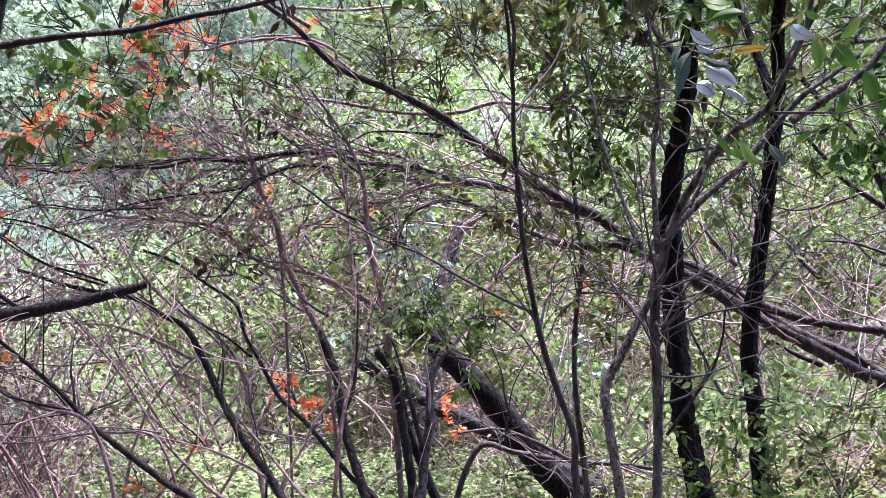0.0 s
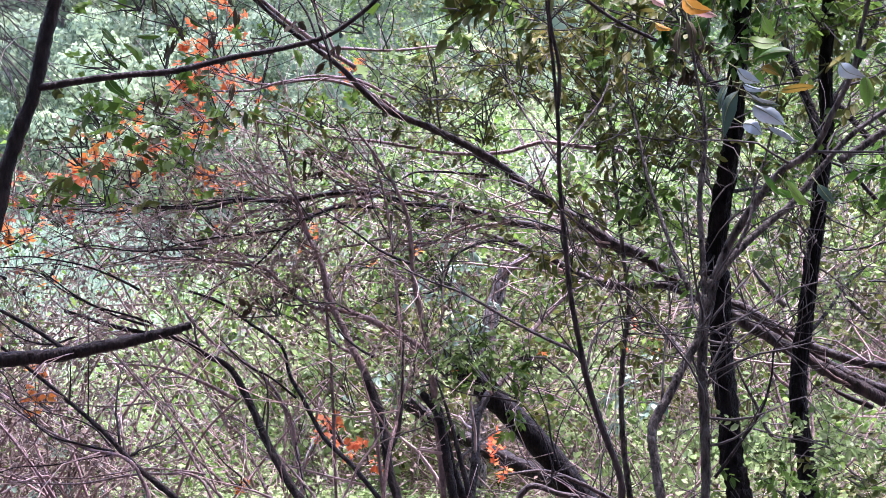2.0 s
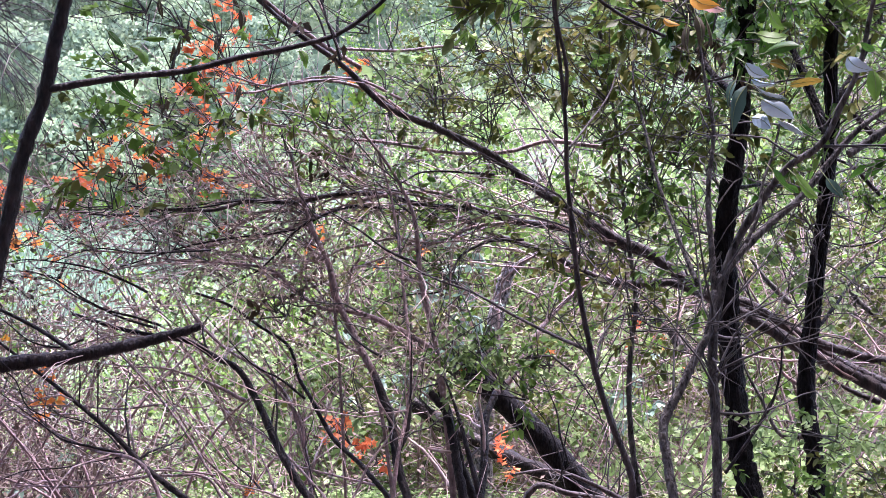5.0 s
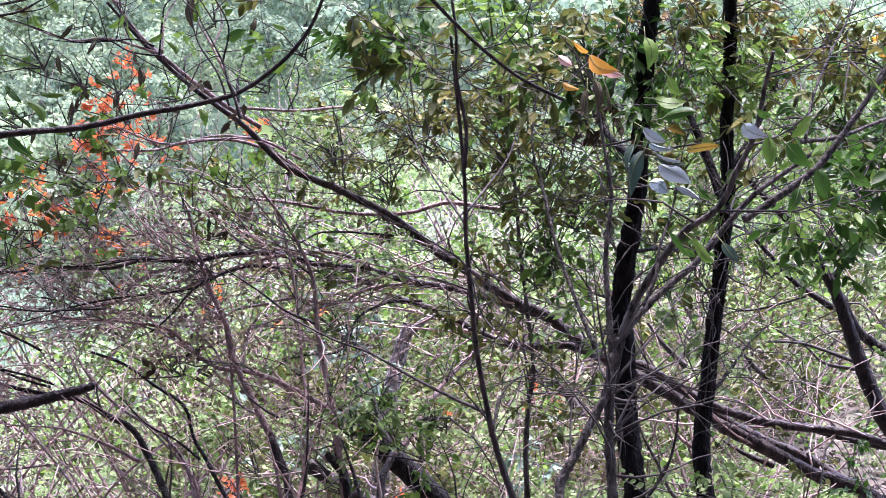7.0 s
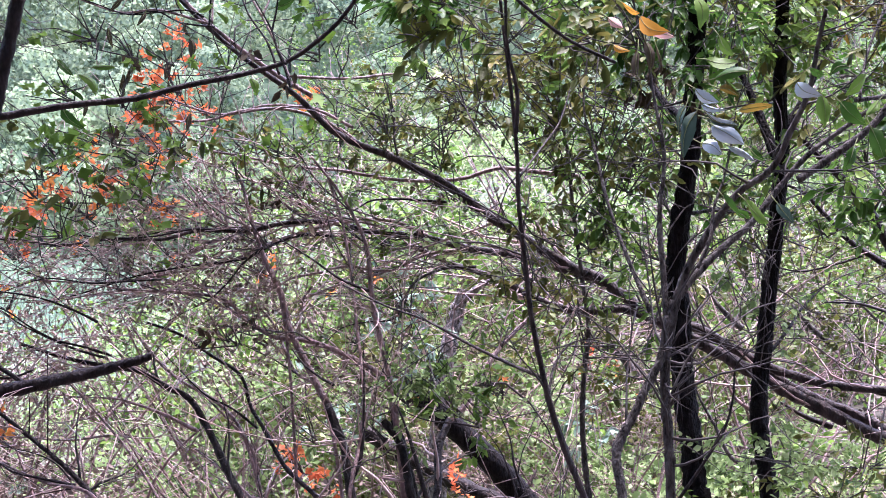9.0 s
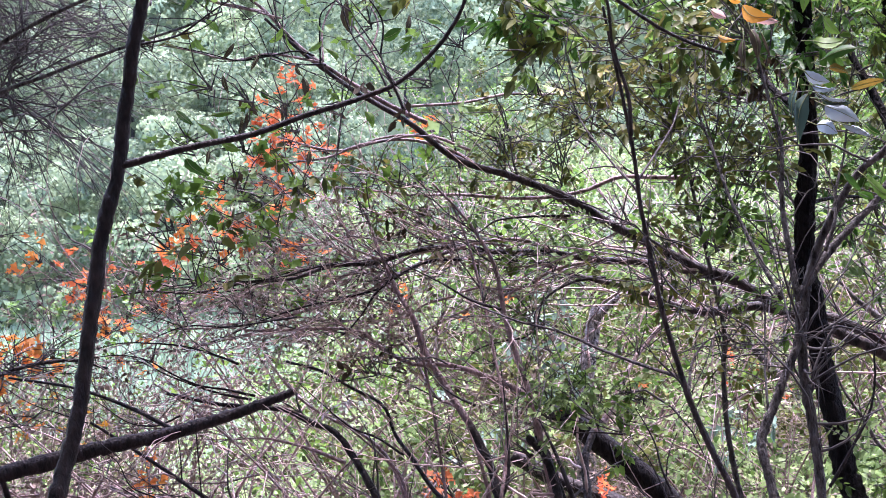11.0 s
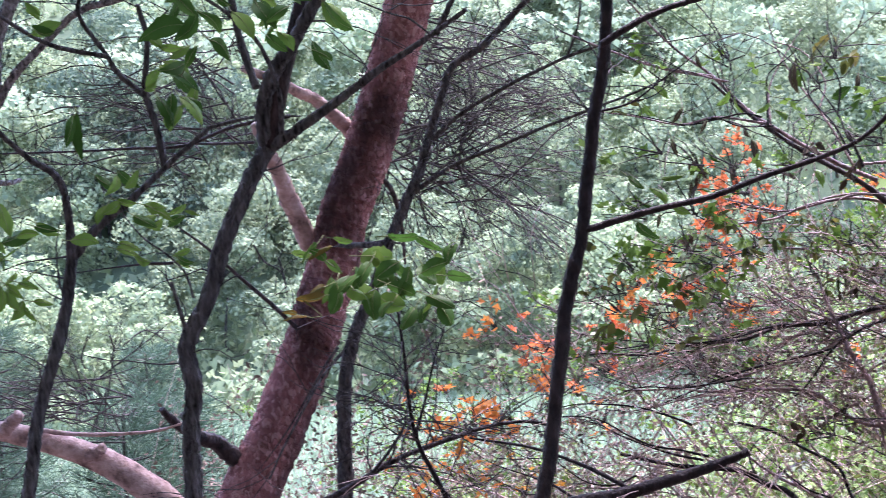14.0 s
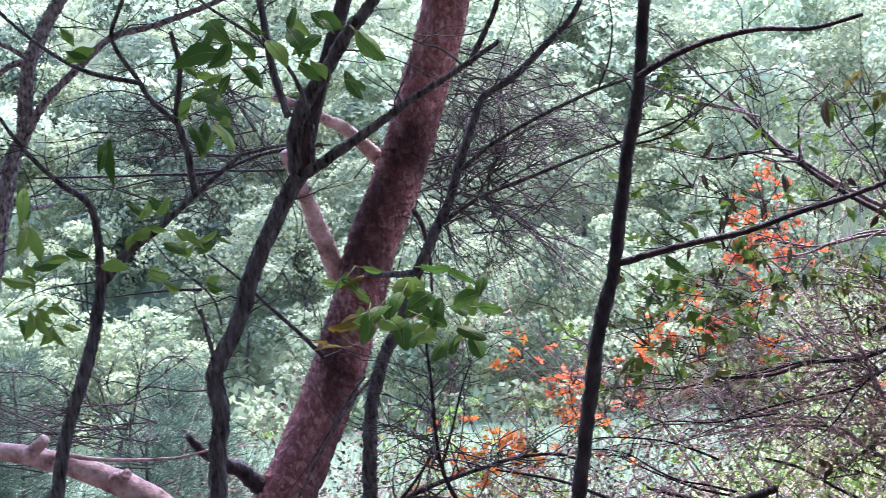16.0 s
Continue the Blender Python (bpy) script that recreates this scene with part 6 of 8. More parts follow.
limb(T, "limb", GREYDARK, [(-2.802, 5.162, 1.958), (-2.709, 5.196, 1.966), (-2.615, 5.230, 1.977)], 0.0008, 0.0027)
limb(T, "limb", GREYDARK, [(-2.872, 5.136, 2.020), (-2.790, 5.166, 2.002), (-2.737, 5.185, 2.023), (-2.669, 5.210, 2.030), (-2.619, 5.228, 2.021)], 0.0014, 0.0027)
limb(T, "limb", GREYDARK, [(-2.153, 4.870, 1.546), (-2.128, 4.879, 1.494), (-2.085, 4.895, 1.457), (-2.076, 4.899, 1.390)], 0.0033, 0.0015)
limb(T, "limb", GREYBARK, [(-2.636, 5.871, 0.765), (-2.531, 5.908, 0.892), (-2.443, 5.939, 1.020), (-2.367, 5.966, 1.131), (-2.336, 5.977, 1.167)], 0.0014, 0.0059)
limb(T, "limb", GREYDARK, [(-2.378, 5.856, 1.041), (-2.319, 5.878, 0.989), (-2.279, 5.893, 0.936)], 0.0014, 0.0029)

# ---- twigs ----
for k, T in enumerate(named("multi_stem_shrub")):
    add_twigs(T, TWIG, (56, 16)[k], 0.85, 300 + k, 2, rise=0.0, bias=(-0.6, 0.25, 0.15), sway=0.5, thick=0.5)
    add_twigs(T, DARKTWIG, (20, 10)[k], 0.6, 310 + k, 2, bias=(-0.3, 0.2, 0.35), sway=0.6, thick=0.5)
T = named("multi_stem_shrub")[0]
fan = [k for k, (line, radii) in enumerate(GROWN[T.name]) if 0.72 < line[:, 2].mean() < 1.5 and line[:, 0].mean() < -0.15 and radii.max() < 0.012]
sprigs = add_twigs(T, TWIG, 200, 0.4, 302, 3, sides=3, rise=0.0, bias=(-0.9, 0.1, -0.12), sway=0.55, thick=0.5, fat=0.003, near=0.0, only=fan)
add_leaves(T, DRYTUFT, sprigs, 4200, 0.02, 303, 0.7, 0.5, (0.3, 1.0), "dry_leaves", 0.014, True)
add_twigs(T, DARKTWIG, 34, 0.4, 304, 2, sides=3, rise=0.0, bias=(-0.8, 0.1, 0.05), sway=0.6, thick=0.5, fat=0.003, near=0.0, only=fan)
for T in named("leaning_tree"):
    low = [k for k, (line, _) in enumerate(GROWN[T.name]) if line[:, 2].max() < 1.35]
    add_twigs(T, DARKTWIG, 50, 0.5, 320, 2, bias=(-0.6, 0.15, 0.1), sway=0.5, thick=0.5, fat=0.004)
    add_twigs(T, TWIG, 60, 0.9, 322, 2, rise=0.0, bias=(-1.1, 0.2, -0.05), sway=0.3, thick=0.5, fat=0.0045, only=low)
    add_twigs(T, TWIG, 60, 0.7, 321, 3, bias=(-0.6, 0.2, -0.1), sway=0.5, thick=0.5, fat=0.004, only=low)
for k, name in enumerate(("forked_tree", "young_sapling", "leaning_sapling", "black_trunk_tree", "fallen_branch", "twig_cluster")):
    for q, T in enumerate(named(name)):
        add_twigs(T, DARKTWIG, (60, 34, 60, 30, 24, 34)[k], 0.45, 330 + 10 * k + q, 3, thick=0.4, fat=0.004, near=0.4)
for k, name in enumerate(("slender_tree", "crooked_tree", "rough_bark_tree", "pole_sapling")):
    for q, T in enumerate(named(name)):
        add_twigs(T, DARKTWIG, (22, 26, 20, 8)[k], 0.35, 400 + 10 * k + q, 2, thick=0.3, fat=0.003, near=0.4)


def make_dead_shrubs():
    """Bare shrubs, grey-brown and dense, that fill the thicket."""
    rng = np.random.default_rng(61)
    kinds = []
    for k in range(4):
        T = plant("dead_shrub", "dense leafless shrub with pinkish grey-brown twigs", "shrub", "bare shrubs in the thicket")
        tall = (1.2, 1.0, 1.4, 0.8)[k]
        for q in range(9):
            a = rng.uniform(0, 6.28)
            e = np.array([math.cos(a) * 0.85 * tall - 0.25, math.sin(a) * 0.45 * tall, tall * rng.uniform(0.3, 0.85)])
            line = curve_points([(0, 0, -0.1), tuple(e * 0.45 + rng.normal(size=3) * 0.14 + np.array([0, 0, 0.2])), tuple(e)], 5)
            radii = np.linspace(0.007, 0.002, len(line))
            GROWN[T.name].append((line, radii))
            part("stem", raw_mesh("stem", *tube(line, radii, 6, 0.05, q), LIMBBARK), T)
        lines = add_twigs(T, BRUSHTWIG, 30, 0.75 * tall, 70 + k, 2, sides=3, near=0.15, bias=(-0.35, 0, 0.05), sway=0.5, thick=0.42, fat=0.0026)
        add_leaves(T, DRYTUFT, lines, 1700, 0.024, 75 + k, 0.6, 0.5, (0.35, 1.0), "dry_leaves", 0.03, True)
        kinds.append(T)
    for k in range(20):
        az = rng.uniform(-20, -3) if k % 2 == 0 else rng.uniform(8, 23)
        far = rng.uniform(8.4, 11) if k % 2 else rng.uniform(8.6, 14)
        if 6.5 < az < 9.5:
            az += 5
        x, y = polar(az, far)
        z = float(ground_z(x, y)) - 0.03
        m = pose(x, y, z, 0, 0, rng.uniform(-40, 40))
        if k < 4:
            kinds[k].matrix_basis = m
        else:
            copy_thing(kinds[k % 4], m)
    for k in range(8):
        x, y = polar(10.0 + 1.4 * k + rng.uniform(-0.3, 0.3), rng.uniform(7.2, 9.2))
        tall = copy_thing(kinds[(0, 2, 1)[k % 3]], pose(x, y, float(ground_z(x, y)) - 0.03, 0, 0, rng.uniform(-40, 40)))
        tall.scale = (1.25, 1.25, 1.35)


make_dead_shrubs()


# ---- fine needled twigs of the pine ----
def fine_twigs(T, root, ends_mid, ends_size, count, seed, sag=0.1):
    rng = np.random.default_rng(seed)
    root = np.array(root)
    heap, needles = Heap(), []
    for _ in range(count):
        end = np.array(ends_mid) + rng.uniform(-1, 1, 3) * np.array(ends_size)
        start = root + (np.array(ends_mid) * 0.5 + end * 0.5 - root) * rng.uniform(0, 0.85) + rng.normal(size=3) * np.array([0.08, 0.08, 0.08])
        mid = (start + end) / 2 + np.array([0, 0, sag * rng.uniform(-0.5, 1.2)]) + rng.normal(size=3) * 0.05
        line = curve_points([tuple(start), tuple(mid), tuple(end)], 4)
        heap.add(*tube(line, np.linspace(0.0042, 0.0015, len(line)), 4))
        for _ in range(6):
            i = rng.integers(2, len(line) - 1)
            way = unit(unit(line[i] - line[i - 1]) + rng.normal(size=3) * 0.36 + np.array([0, 0, -0.1]))
            L = rng.uniform(0.1, 0.26)
            q = np.array([line[i], line[i] + way * L * 0.5, line[i] + unit(way + rng.normal(size=3) * 0.25) * L])
            heap.add(*tube(q, np.array([0.0018, 0.0013, 0.0009]), 4))
            needles.append(q)
    part("twig_spray", heap.mesh("twig_spray", DARKTWIG), T, "dark fine bare twigs", "stuff")
    base = np.vstack([q[rng.integers(0, 2)][None] + (q[2] - q[1]) * rng.uniform(0, 1) for q in needles for _ in range(5)])
    way = unit(np.vstack([(q[2] - q[0])[None] for q in needles for _ in range(5)]) * 3 + rng.normal(size=base.shape) * 0.6)
    part("needles", raw_mesh("needles", *flakes(base, way, rng.uniform(0.05, 0.1, len(base)), 0.0023, rng), DARKNEEDLE), T, "", "stuff", True)


P = named("pine_tree")[0]
fine_twigs(P, (-2.58, 7.36, 1.91), (-2.14, 7.71, 1.78), (0.47, 0.35, 0.46), 88, 500, 0.15)
fine_twigs(P, (-2.51, 7.46, 2.34), (-2.12, 7.80, 2.13), (0.4, 0.35, 0.29), 46, 503, 0.12)
fine_twigs(P, (-3.11, 7.16, 1.99), (-3.62, 7.14, 2.07), (0.48, 0.35, 0.26), 26, 501, 0.10)
fine_twigs(P, (-3.03, 7.17, 2.29), (-3.53, 7.17, 2.28), (0.43, 0.35, 0.22), 16, 504, 0.10)
fine_twigs(P, (-3.86, 7.35, 0.89), (-4.33, 7.33, 0.97), (0.66, 0.35, 0.28), 36, 502, 0.10)


# ---- young pines below the path ----
def make_young_pines():
    rng = np.random.default_rng(81)
    kinds = []
    for k in range(2):
        T = plant("young_pine", "young pine with soft blue-green needles", "tree", "young pines below the path")
        tall = (2.6, 1.9)[k]
        line = curve_points([(0, 0, -0.1), (0.03, 0.02, tall * 0.5), (0, 0, tall)], 5)
        part("trunk", raw_mesh("trunk", *tube(line, np.linspace(0.035, 0.008, len(line)), 7), BROWNBARK), T)
        boughs, tips = Heap(), []
        for z in np.linspace(0.15, 0.97, 12) * tall:
            for a in rng.uniform(0, 6.28) + np.arange(6) * 1.05:
                L = (1.05 - 0.8 * z / tall) * rng.uniform(0.7, 1.1) * 0.9
                end = np.array([math.cos(a) * L, math.sin(a) * L, z + 0.35 * L])
                b = curve_points([(0, 0, z), tuple(end * np.array([0.5, 0.5, 0]) + np.array([0, 0, z + 0.08 * L])), tuple(end)], 3)
                boughs.add(*tube(b, np.linspace(0.008, 0.003, len(b)), 4))
                tips += [(b[i], unit(b[i] - b[i - 1])) for i in range(2, len(b))]
        part("bough", boughs.mesh("bough", BROWNBARK), T, "", "stuff")
        n = 24
        base = np.vstack([np.tile(p, (n, 1)) + rng.normal(size=(n, 3)) * 0.035 for p, w in tips])
        way = np.vstack([np.tile(w, (n, 1)) + rng.normal(size=(n, 3)) * 0.55 for p, w in tips])
        part("needles", raw_mesh("needles", *flakes(base, way, rng.uniform(0.09, 0.17, len(base)), 0.006, rng), NEEDLE), T, "", "stuff", True)
        kinds.append(T)
    for k in range(13):
        az, far = rng.uniform(24, 38), rng.uniform(11.5, 19)
        x, y = polar(az, far)
        m = pose(x, y, float(ground_z(x, y)), 0, 0, rng.uniform(0, 360))
        if k < 2:
            kinds[k].matrix_basis = m
        else:
            copy_thing(kinds[k % 2], m)


make_young_pines()


# A dark lump added where only shade lies under the trees beyond the meadow.
def make_hollow_shade():
    rng = np.random.default_rng(17)
    bm = bmesh.new()
    bmesh.ops.create_icosphere(bm, subdivisions=4, radius=1.0)
    for v in bm.verts:
        v.co *= 1 + 0.22 * noise.noise(v.co * 1.6) + 0.08 * noise.noise(v.co * 5)
        v.co.z *= 0.8
    me = bpy.data.meshes.new("boulder")
    bm.to_mesh(me)
    bm.free()
    me.materials.append(GREYDARK)
    me.polygons.foreach_set("use_smooth", np.ones(len(me.polygons), bool))
    x, y = polar(7.85, 45)
    rock = tagged(new("boulder", me), "dark lump in place of the shade in a hollow at the edge of the meadow", "rock")
    rock.matrix_basis = pose(x, y, float(ground_z(x, y)) + 0.25, 0, 0, 30)


make_hollow_shade()


# ---- crowns above the trunks, out of view, added to shade what stands below ----
def add_crown(T, rise, wide, tall, mat, size, count, seed, shift=(0, 0)):
    """The trunk goes on upwards and ends in a crown."""
    rng = np.random.default_rng(seed)
    line, radii = GROWN[T.name][0]
    end, way = line[-1], unit(line[-1] - line[-8])
    mid = end + np.array([way[0] * 0.5, way[1] * 0.5, 1.0]) * (rise - end[2]) * 0.5
    top = np.array([mid[0] + shift[0], mid[1] + shift[1], rise + tall * 0.5])
    up = curve_points([tuple(end), tuple(mid), tuple(top)], 6)
    part("upper_trunk", raw_mesh("upper_trunk", *tube(up, np.linspace(radii[-1], radii[-1] * 0.4, len(up)), 8, 0.04), BROWNBARK), T)
    v, f = crown_cloud(rng, tall, wide, count, size)
    v = v + np.array([top[0], top[1], rise])
    v[:, 2] = np.maximum(v[:, 2], 3.3 + rng.uniform(0, 0.3, len(v)))
    part("crown", raw_mesh("crown", v, f, mat), T, "", "stuff", True)


# Each shift moves an unseen crown so that its shadow falls where wanted.
for k, (name, rise, wide, tall, mat, shift) in enumerate([
    ("pine_tree", 5.0, 3.2, 3.0, NEEDLE, (-1.6, 0.6)), ("black_trunk_tree", 5.2, 2.2, 2.4, GREEN, (2.2, -0.3)), ("crooked_tree", 4.6, 2.8, 2.4, GREEN, (-1.2, 0.9)),
    ("rough_bark_tree", 4.6, 3.2, 3.0, GREEN, (-0.4, 0.8)), ("dark_trunk_tree", 4.6, 4.5, 3.5, GREEN, (0.3, 0.8))]):
    for q, T in enumerate(named(name)):
        add_crown(T, rise, wide, tall, mat, 0.3, 1500, 600 + 10 * k + q, shift)


# ---- unseen trees added behind and over the path to block front light ----
def make_wood_behind():
    rng = np.random.default_rng(91)
    high = [(-7, -2), (-4, -3), (-1, -3.2), (2.2, -3), (5, -2.4), (7.6, 0), (-9, 1), (-5.6, -5.4), (-2, -6), (1.6, -6), (5, -5.5), (9, -4), (-10, -4), (9.6, 4), (-11.5, 4), (5.2, 7.8), (0.4, -1.8), (3.6, -1.6), (-3.4, -1.6)]
    low = [(-12, -9), (-8, -8.5), (-4, -9), (0, -8.5), (4, -9), (8, -8.5), (12, -8), (-14, -4), (14, -3), (-15, 1), (14, 2)]
    for spots, rise, label in ((high, 4.4, "unseen tall broadleaf tree added over the path to block the sky"), (low, 0.6, "unseen broadleaf tree added behind the path to block front light")):
        T = new("woodland_tree")
        tagged(T, label, "tree", "trees behind the path")
        line = curve_points([(0, 0, -0.3), (0.1, 0.05, 3), (0, 0.1, 7)], 5)
        part("trunk", raw_mesh("trunk", *tube(line, np.linspace(0.16, 0.06, len(line)), 9), BLACKBARK), T)
        v, f = crown_cloud(rng, 7, 6, 3600, 0.5)
        part("crown", raw_mesh("crown", v + np.array([0, 0, rise]), f, GREEN), T, "", "stuff", True)
        for k, (x, y) in enumerate(spots):
            m = pose(x, y, float(ground_z(x, y)), 0, 0, 67.0 * k)
            if k:
                copy_thing(T, m)
            else:
                T.matrix_basis = m


make_wood_behind()

# ---- leaves on twigs ----

T = plant("red_leaved_shrub", "shrub with scattered red and orange autumn leaves on bare twigs", "shrub")
spray(T, (-1.05, 6.47, 1.62), 0.132, 126, RED, 0.040, 103, hang=0.3)
spray(T, (-0.90, 6.49, 1.55), 0.088, 50, RED, 0.040, 106, hang=0.3)
spray(T, (-1.10, 6.46, 1.52), 0.079, 50, RED, 0.040, 109, hang=0.3)
spray(T, (-1.09, 6.46, 1.44), 0.070, 29, RED, 0.040, 112, hang=0.3)
spray(T, (-0.46, 6.54, 1.59), 0.088, 25, ORANGE, 0.040, 115, hang=0.3)
spray(T, (-1.28, 6.42, 1.31), 0.079, 28, ORANGE, 0.046, 118, hang=0.3)
spray(T, (-1.17, 6.34, 1.23), 0.069, 29, RED, 0.046, 121, hang=0.3)
spray(T, (-1.35, 6.31, 1.31), 0.052, 18, ORANGE, 0.046, 124, hang=0.3)
spray(T, (-1.01, 6.47, 1.19), 0.070, 25, ORANGE, 0.046, 127, hang=0.3)
spray(T, (-1.08, 6.46, 1.36), 0.070, 21, ORANGE, 0.046, 130, hang=0.3)
spray(T, (-1.33, 6.41, 1.20), 0.053, 21, RED, 0.046, 133, hang=0.3)
spray(T, (-0.96, 6.47, 1.10), 0.053, 15, RED, 0.040, 136, hang=0.3)
spray(T, (-1.80, 6.60, 1.11), 0.083, 50, RED, 0.046, 139, hang=0.5)
spray(T, (-1.53, 6.57, 1.09), 0.073, 33, RED, 0.046, 142, hang=0.3)
spray(T, (-1.69, 6.62, 0.99), 0.092, 25, RED, 0.040, 145, hang=0.3)
spray(T, (-1.66, 6.31, 0.94), 0.039, 25, ORANGE, 0.057, 148, hang=0.4)
spray(T, (-1.99, 6.21, 0.87), 0.097, 64, ORANGE, 0.057, 151, hang=0.3)
spray(T, (-1.86, 6.26, 0.90), 0.079, 43, ORANGE, 0.052, 154, hang=0.3)
spray(T, (-1.92, 6.47, 1.19), 0.040, 14, ORANGE, 0.052, 157, hang=0.3)
spray(T, (-2.12, 5.93, 0.64), 0.051, 21, ORANGE, 0.052, 160, hang=0.3)
spray(T, (-1.82, 6.13, 0.66), 0.104, 21, YELLOW, 0.040, 163, hang=0.3)
spray(T, (-2.02, 6.19, 0.71), 0.123, 28, ORANGE, 0.040, 166, hang=0.3)
spray(T, (-1.60, 6.53, 0.85), 0.109, 14, ORANGE, 0.040, 169, hang=0.3)
spray(T, (-0.65, 6.50, 0.95), 0.070, 11, ORANGE, 0.040, 172, hang=0.3)
spray(T, (-0.24, 6.52, 0.91), 0.070, 10, ORANGE, 0.040, 175, hang=0.3)
spray(T, (-0.07, 6.19, 0.61), 0.020, 5, ORANGE, 0.040, 178, hang=0.3)
spray(T, (0.12, 6.19, 0.64), 0.042, 8, ORANGE, 0.040, 181, hang=0.3)
spray(T, (-0.51, 6.27, 0.32), 0.055, 33, RED, 0.046, 184, hang=0.3)
spray(T, (-0.40, 6.27, 0.24), 0.027, 11, RED, 0.046, 187, hang=0.3)
spray(T, (0.06, 7.26, 0.04), 0.049, 16, RED, 0.046, 190, hang=0.3)
spray(T, (-0.00, 7.27, 0.10), 0.059, 10, RED, 0.046, 193, hang=0.3)
spray(T, (-1.48, 6.04, 0.45), 0.059, 25, ORANGE, 0.046, 196, hang=0.3)
spray(T, (-0.80, 6.01, 0.19), 0.026, 7, ORANGE, 0.046, 199, hang=0.3)
spray(T, (-0.98, 5.95, 0.07), 0.050, 10, ORANGE, 0.046, 202, hang=0.3)
spray(T, (0.89, 10.88, 0.06), 0.117, 10, RED, 0.069, 205, hang=0.3)
spray(T, (0.93, 10.88, 0.08), 0.117, 10, RED, 0.069, 208, hang=0.3)
spray(T, (1.17, 10.84, -0.01), 0.132, 10, RED, 0.069, 211, hang=0.3)

T = plant("leafy_sapling", "leafy sapling with green and olive leaves over bare twigs", "shrub")
spray(T, (-1.13, 5.95, 1.45), 0.111, 39, BRIGHT, 0.045, 214, hang=0.4, large=True)
spray(T, (-1.09, 5.44, 1.77), 0.093, 16, YOUNGLEAF, 0.05, 217, hang=0.7, large=True)
spray(T, (-1.02, 5.66, 1.72), 0.088, 14, DRYLEAF, 0.040, 220, hang=0.9, large=True)
spray(T, (-1.20, 5.63, 1.61), 0.070, 9, YOUNGLEAF, 0.05, 223, hang=0.6, large=True)
spray(T, (-1.32, 5.59, 1.92), 0.105, 9, OLIVE, 0.045, 226, hang=0.5, large=True)
spray(T, (-1.12, 5.62, 1.99), 0.105, 14, YOUNGLEAF, 0.05, 229, hang=0.5, large=True)
spray(T, (-0.93, 5.67, 1.71), 0.105, 11, DRYLEAF, 0.040, 232, hang=0.9, large=True)
spray(T, (-0.93, 5.98, 1.43), 0.092, 19, YOUNGLEAF, 0.045, 235, hang=0.5, large=True)
spray(T, (-1.39, 5.99, 1.29), 0.103, 22, OLIVE, 0.045, 238, hang=0.6, large=True)
spray(T, (-1.32, 6.01, 1.40), 0.075, 16, YOUNGLEAF, 0.05, 241, hang=0.5, large=True)
spray(T, (-0.64, 5.70, 1.94), 0.105, 14, YOUNGLEAF, 0.05, 244, hang=0.7, large=True)
spray(T, (-0.74, 5.70, 1.69), 0.088, 11, YOUNGLEAF, 0.045, 247, hang=0.7, large=True)
spray(T, (-0.47, 5.73, 1.75), 0.097, 13, DRYLEAF, 0.036, 250, hang=0.8, large=True)
spray(T, (-0.37, 5.73, 1.86), 0.105, 15, YOUNGLEAF, 0.055, 253, hang=0.6, large=True)
spray(T, (-0.58, 5.70, 2.02), 0.105, 14, OLIVE, 0.05, 256, hang=0.6, large=True)
spray(T, (-0.91, 5.66, 2.04), 0.105, 14, YOUNGLEAF, 0.05, 259, hang=0.8, large=True)
spray(T, (-0.30, 6.15, 1.56), 0.113, 33, BRIGHT, 0.06, 262, hang=0.4, large=True)
spray(T, (-0.14, 6.15, 1.69), 0.094, 26, BRIGHT, 0.055, 265, hang=0.4, large=True)
spray(T, (-0.15, 5.14, 1.79), 0.087, 52, OLIVE, 0.06, 268, hang=0.8, large=True)
spray(T, (-0.08, 5.14, 1.88), 0.079, 39, YOUNGLEAF, 0.06, 271, hang=0.8, large=True)
spray(T, (-0.66, 6.11, 1.14), 0.113, 9, DRYLEAF, 0.036, 274, hang=0.9, large=True)
spray(T, (-0.69, 5.87, 0.80), 0.055, 15, DRYLEAF, 0.043, 277, hang=1.2, large=True)
spray(T, (-1.49, 6.16, 1.06), 0.097, 9, YOUNGLEAF, 0.05, 280, hang=0.6, large=True)

T = plant("leafy_sapling", "leafy sapling with dense olive and yellowing leaves", "shrub")
spray(T, (0.05, 6.25, 1.75), 0.153, 79, OLIVE, 0.045, 283, hang=0.3)
spray(T, (-0.02, 6.25, 1.57), 0.172, 79, OLIVE, 0.045, 286, hang=0.3)
spray(T, (0.22, 6.24, 1.75), 0.172, 79, OLIVE, 0.045, 289, hang=0.3)
spray(T, (0.36, 6.24, 1.68), 0.134, 46, OLIVE, 0.04, 292, hang=0.3)
spray(T, (-0.26, 6.35, 1.44), 0.155, 46, OLIVE, 0.04, 295, hang=0.3)
spray(T, (-0.25, 6.35, 1.57), 0.116, 26, OLIVE, 0.05, 298, hang=0.3)
spray(T, (-0.11, 6.35, 1.42), 0.136, 39, OLIVE, 0.045, 301, hang=0.3)
spray(T, (0.17, 6.25, 1.55), 0.153, 39, OLIVE, 0.045, 304, hang=0.3)
spray(T, (0.28, 6.55, 1.40), 0.140, 26, GREEN, 0.045, 307, hang=0.3)
spray(T, (-0.31, 6.33, 1.15), 0.136, 33, OLIVE, 0.05, 310, hang=0.3)
spray(T, (-0.21, 6.32, 0.93), 0.136, 22, GREEN, 0.05, 313, hang=0.3)
spray(T, (-0.52, 6.32, 1.13), 0.116, 15, OLIVE, 0.045, 316, hang=0.3)
spray(T, (-0.75, 6.31, 1.45), 0.136, 26, OLIVE, 0.045, 319, hang=0.3)
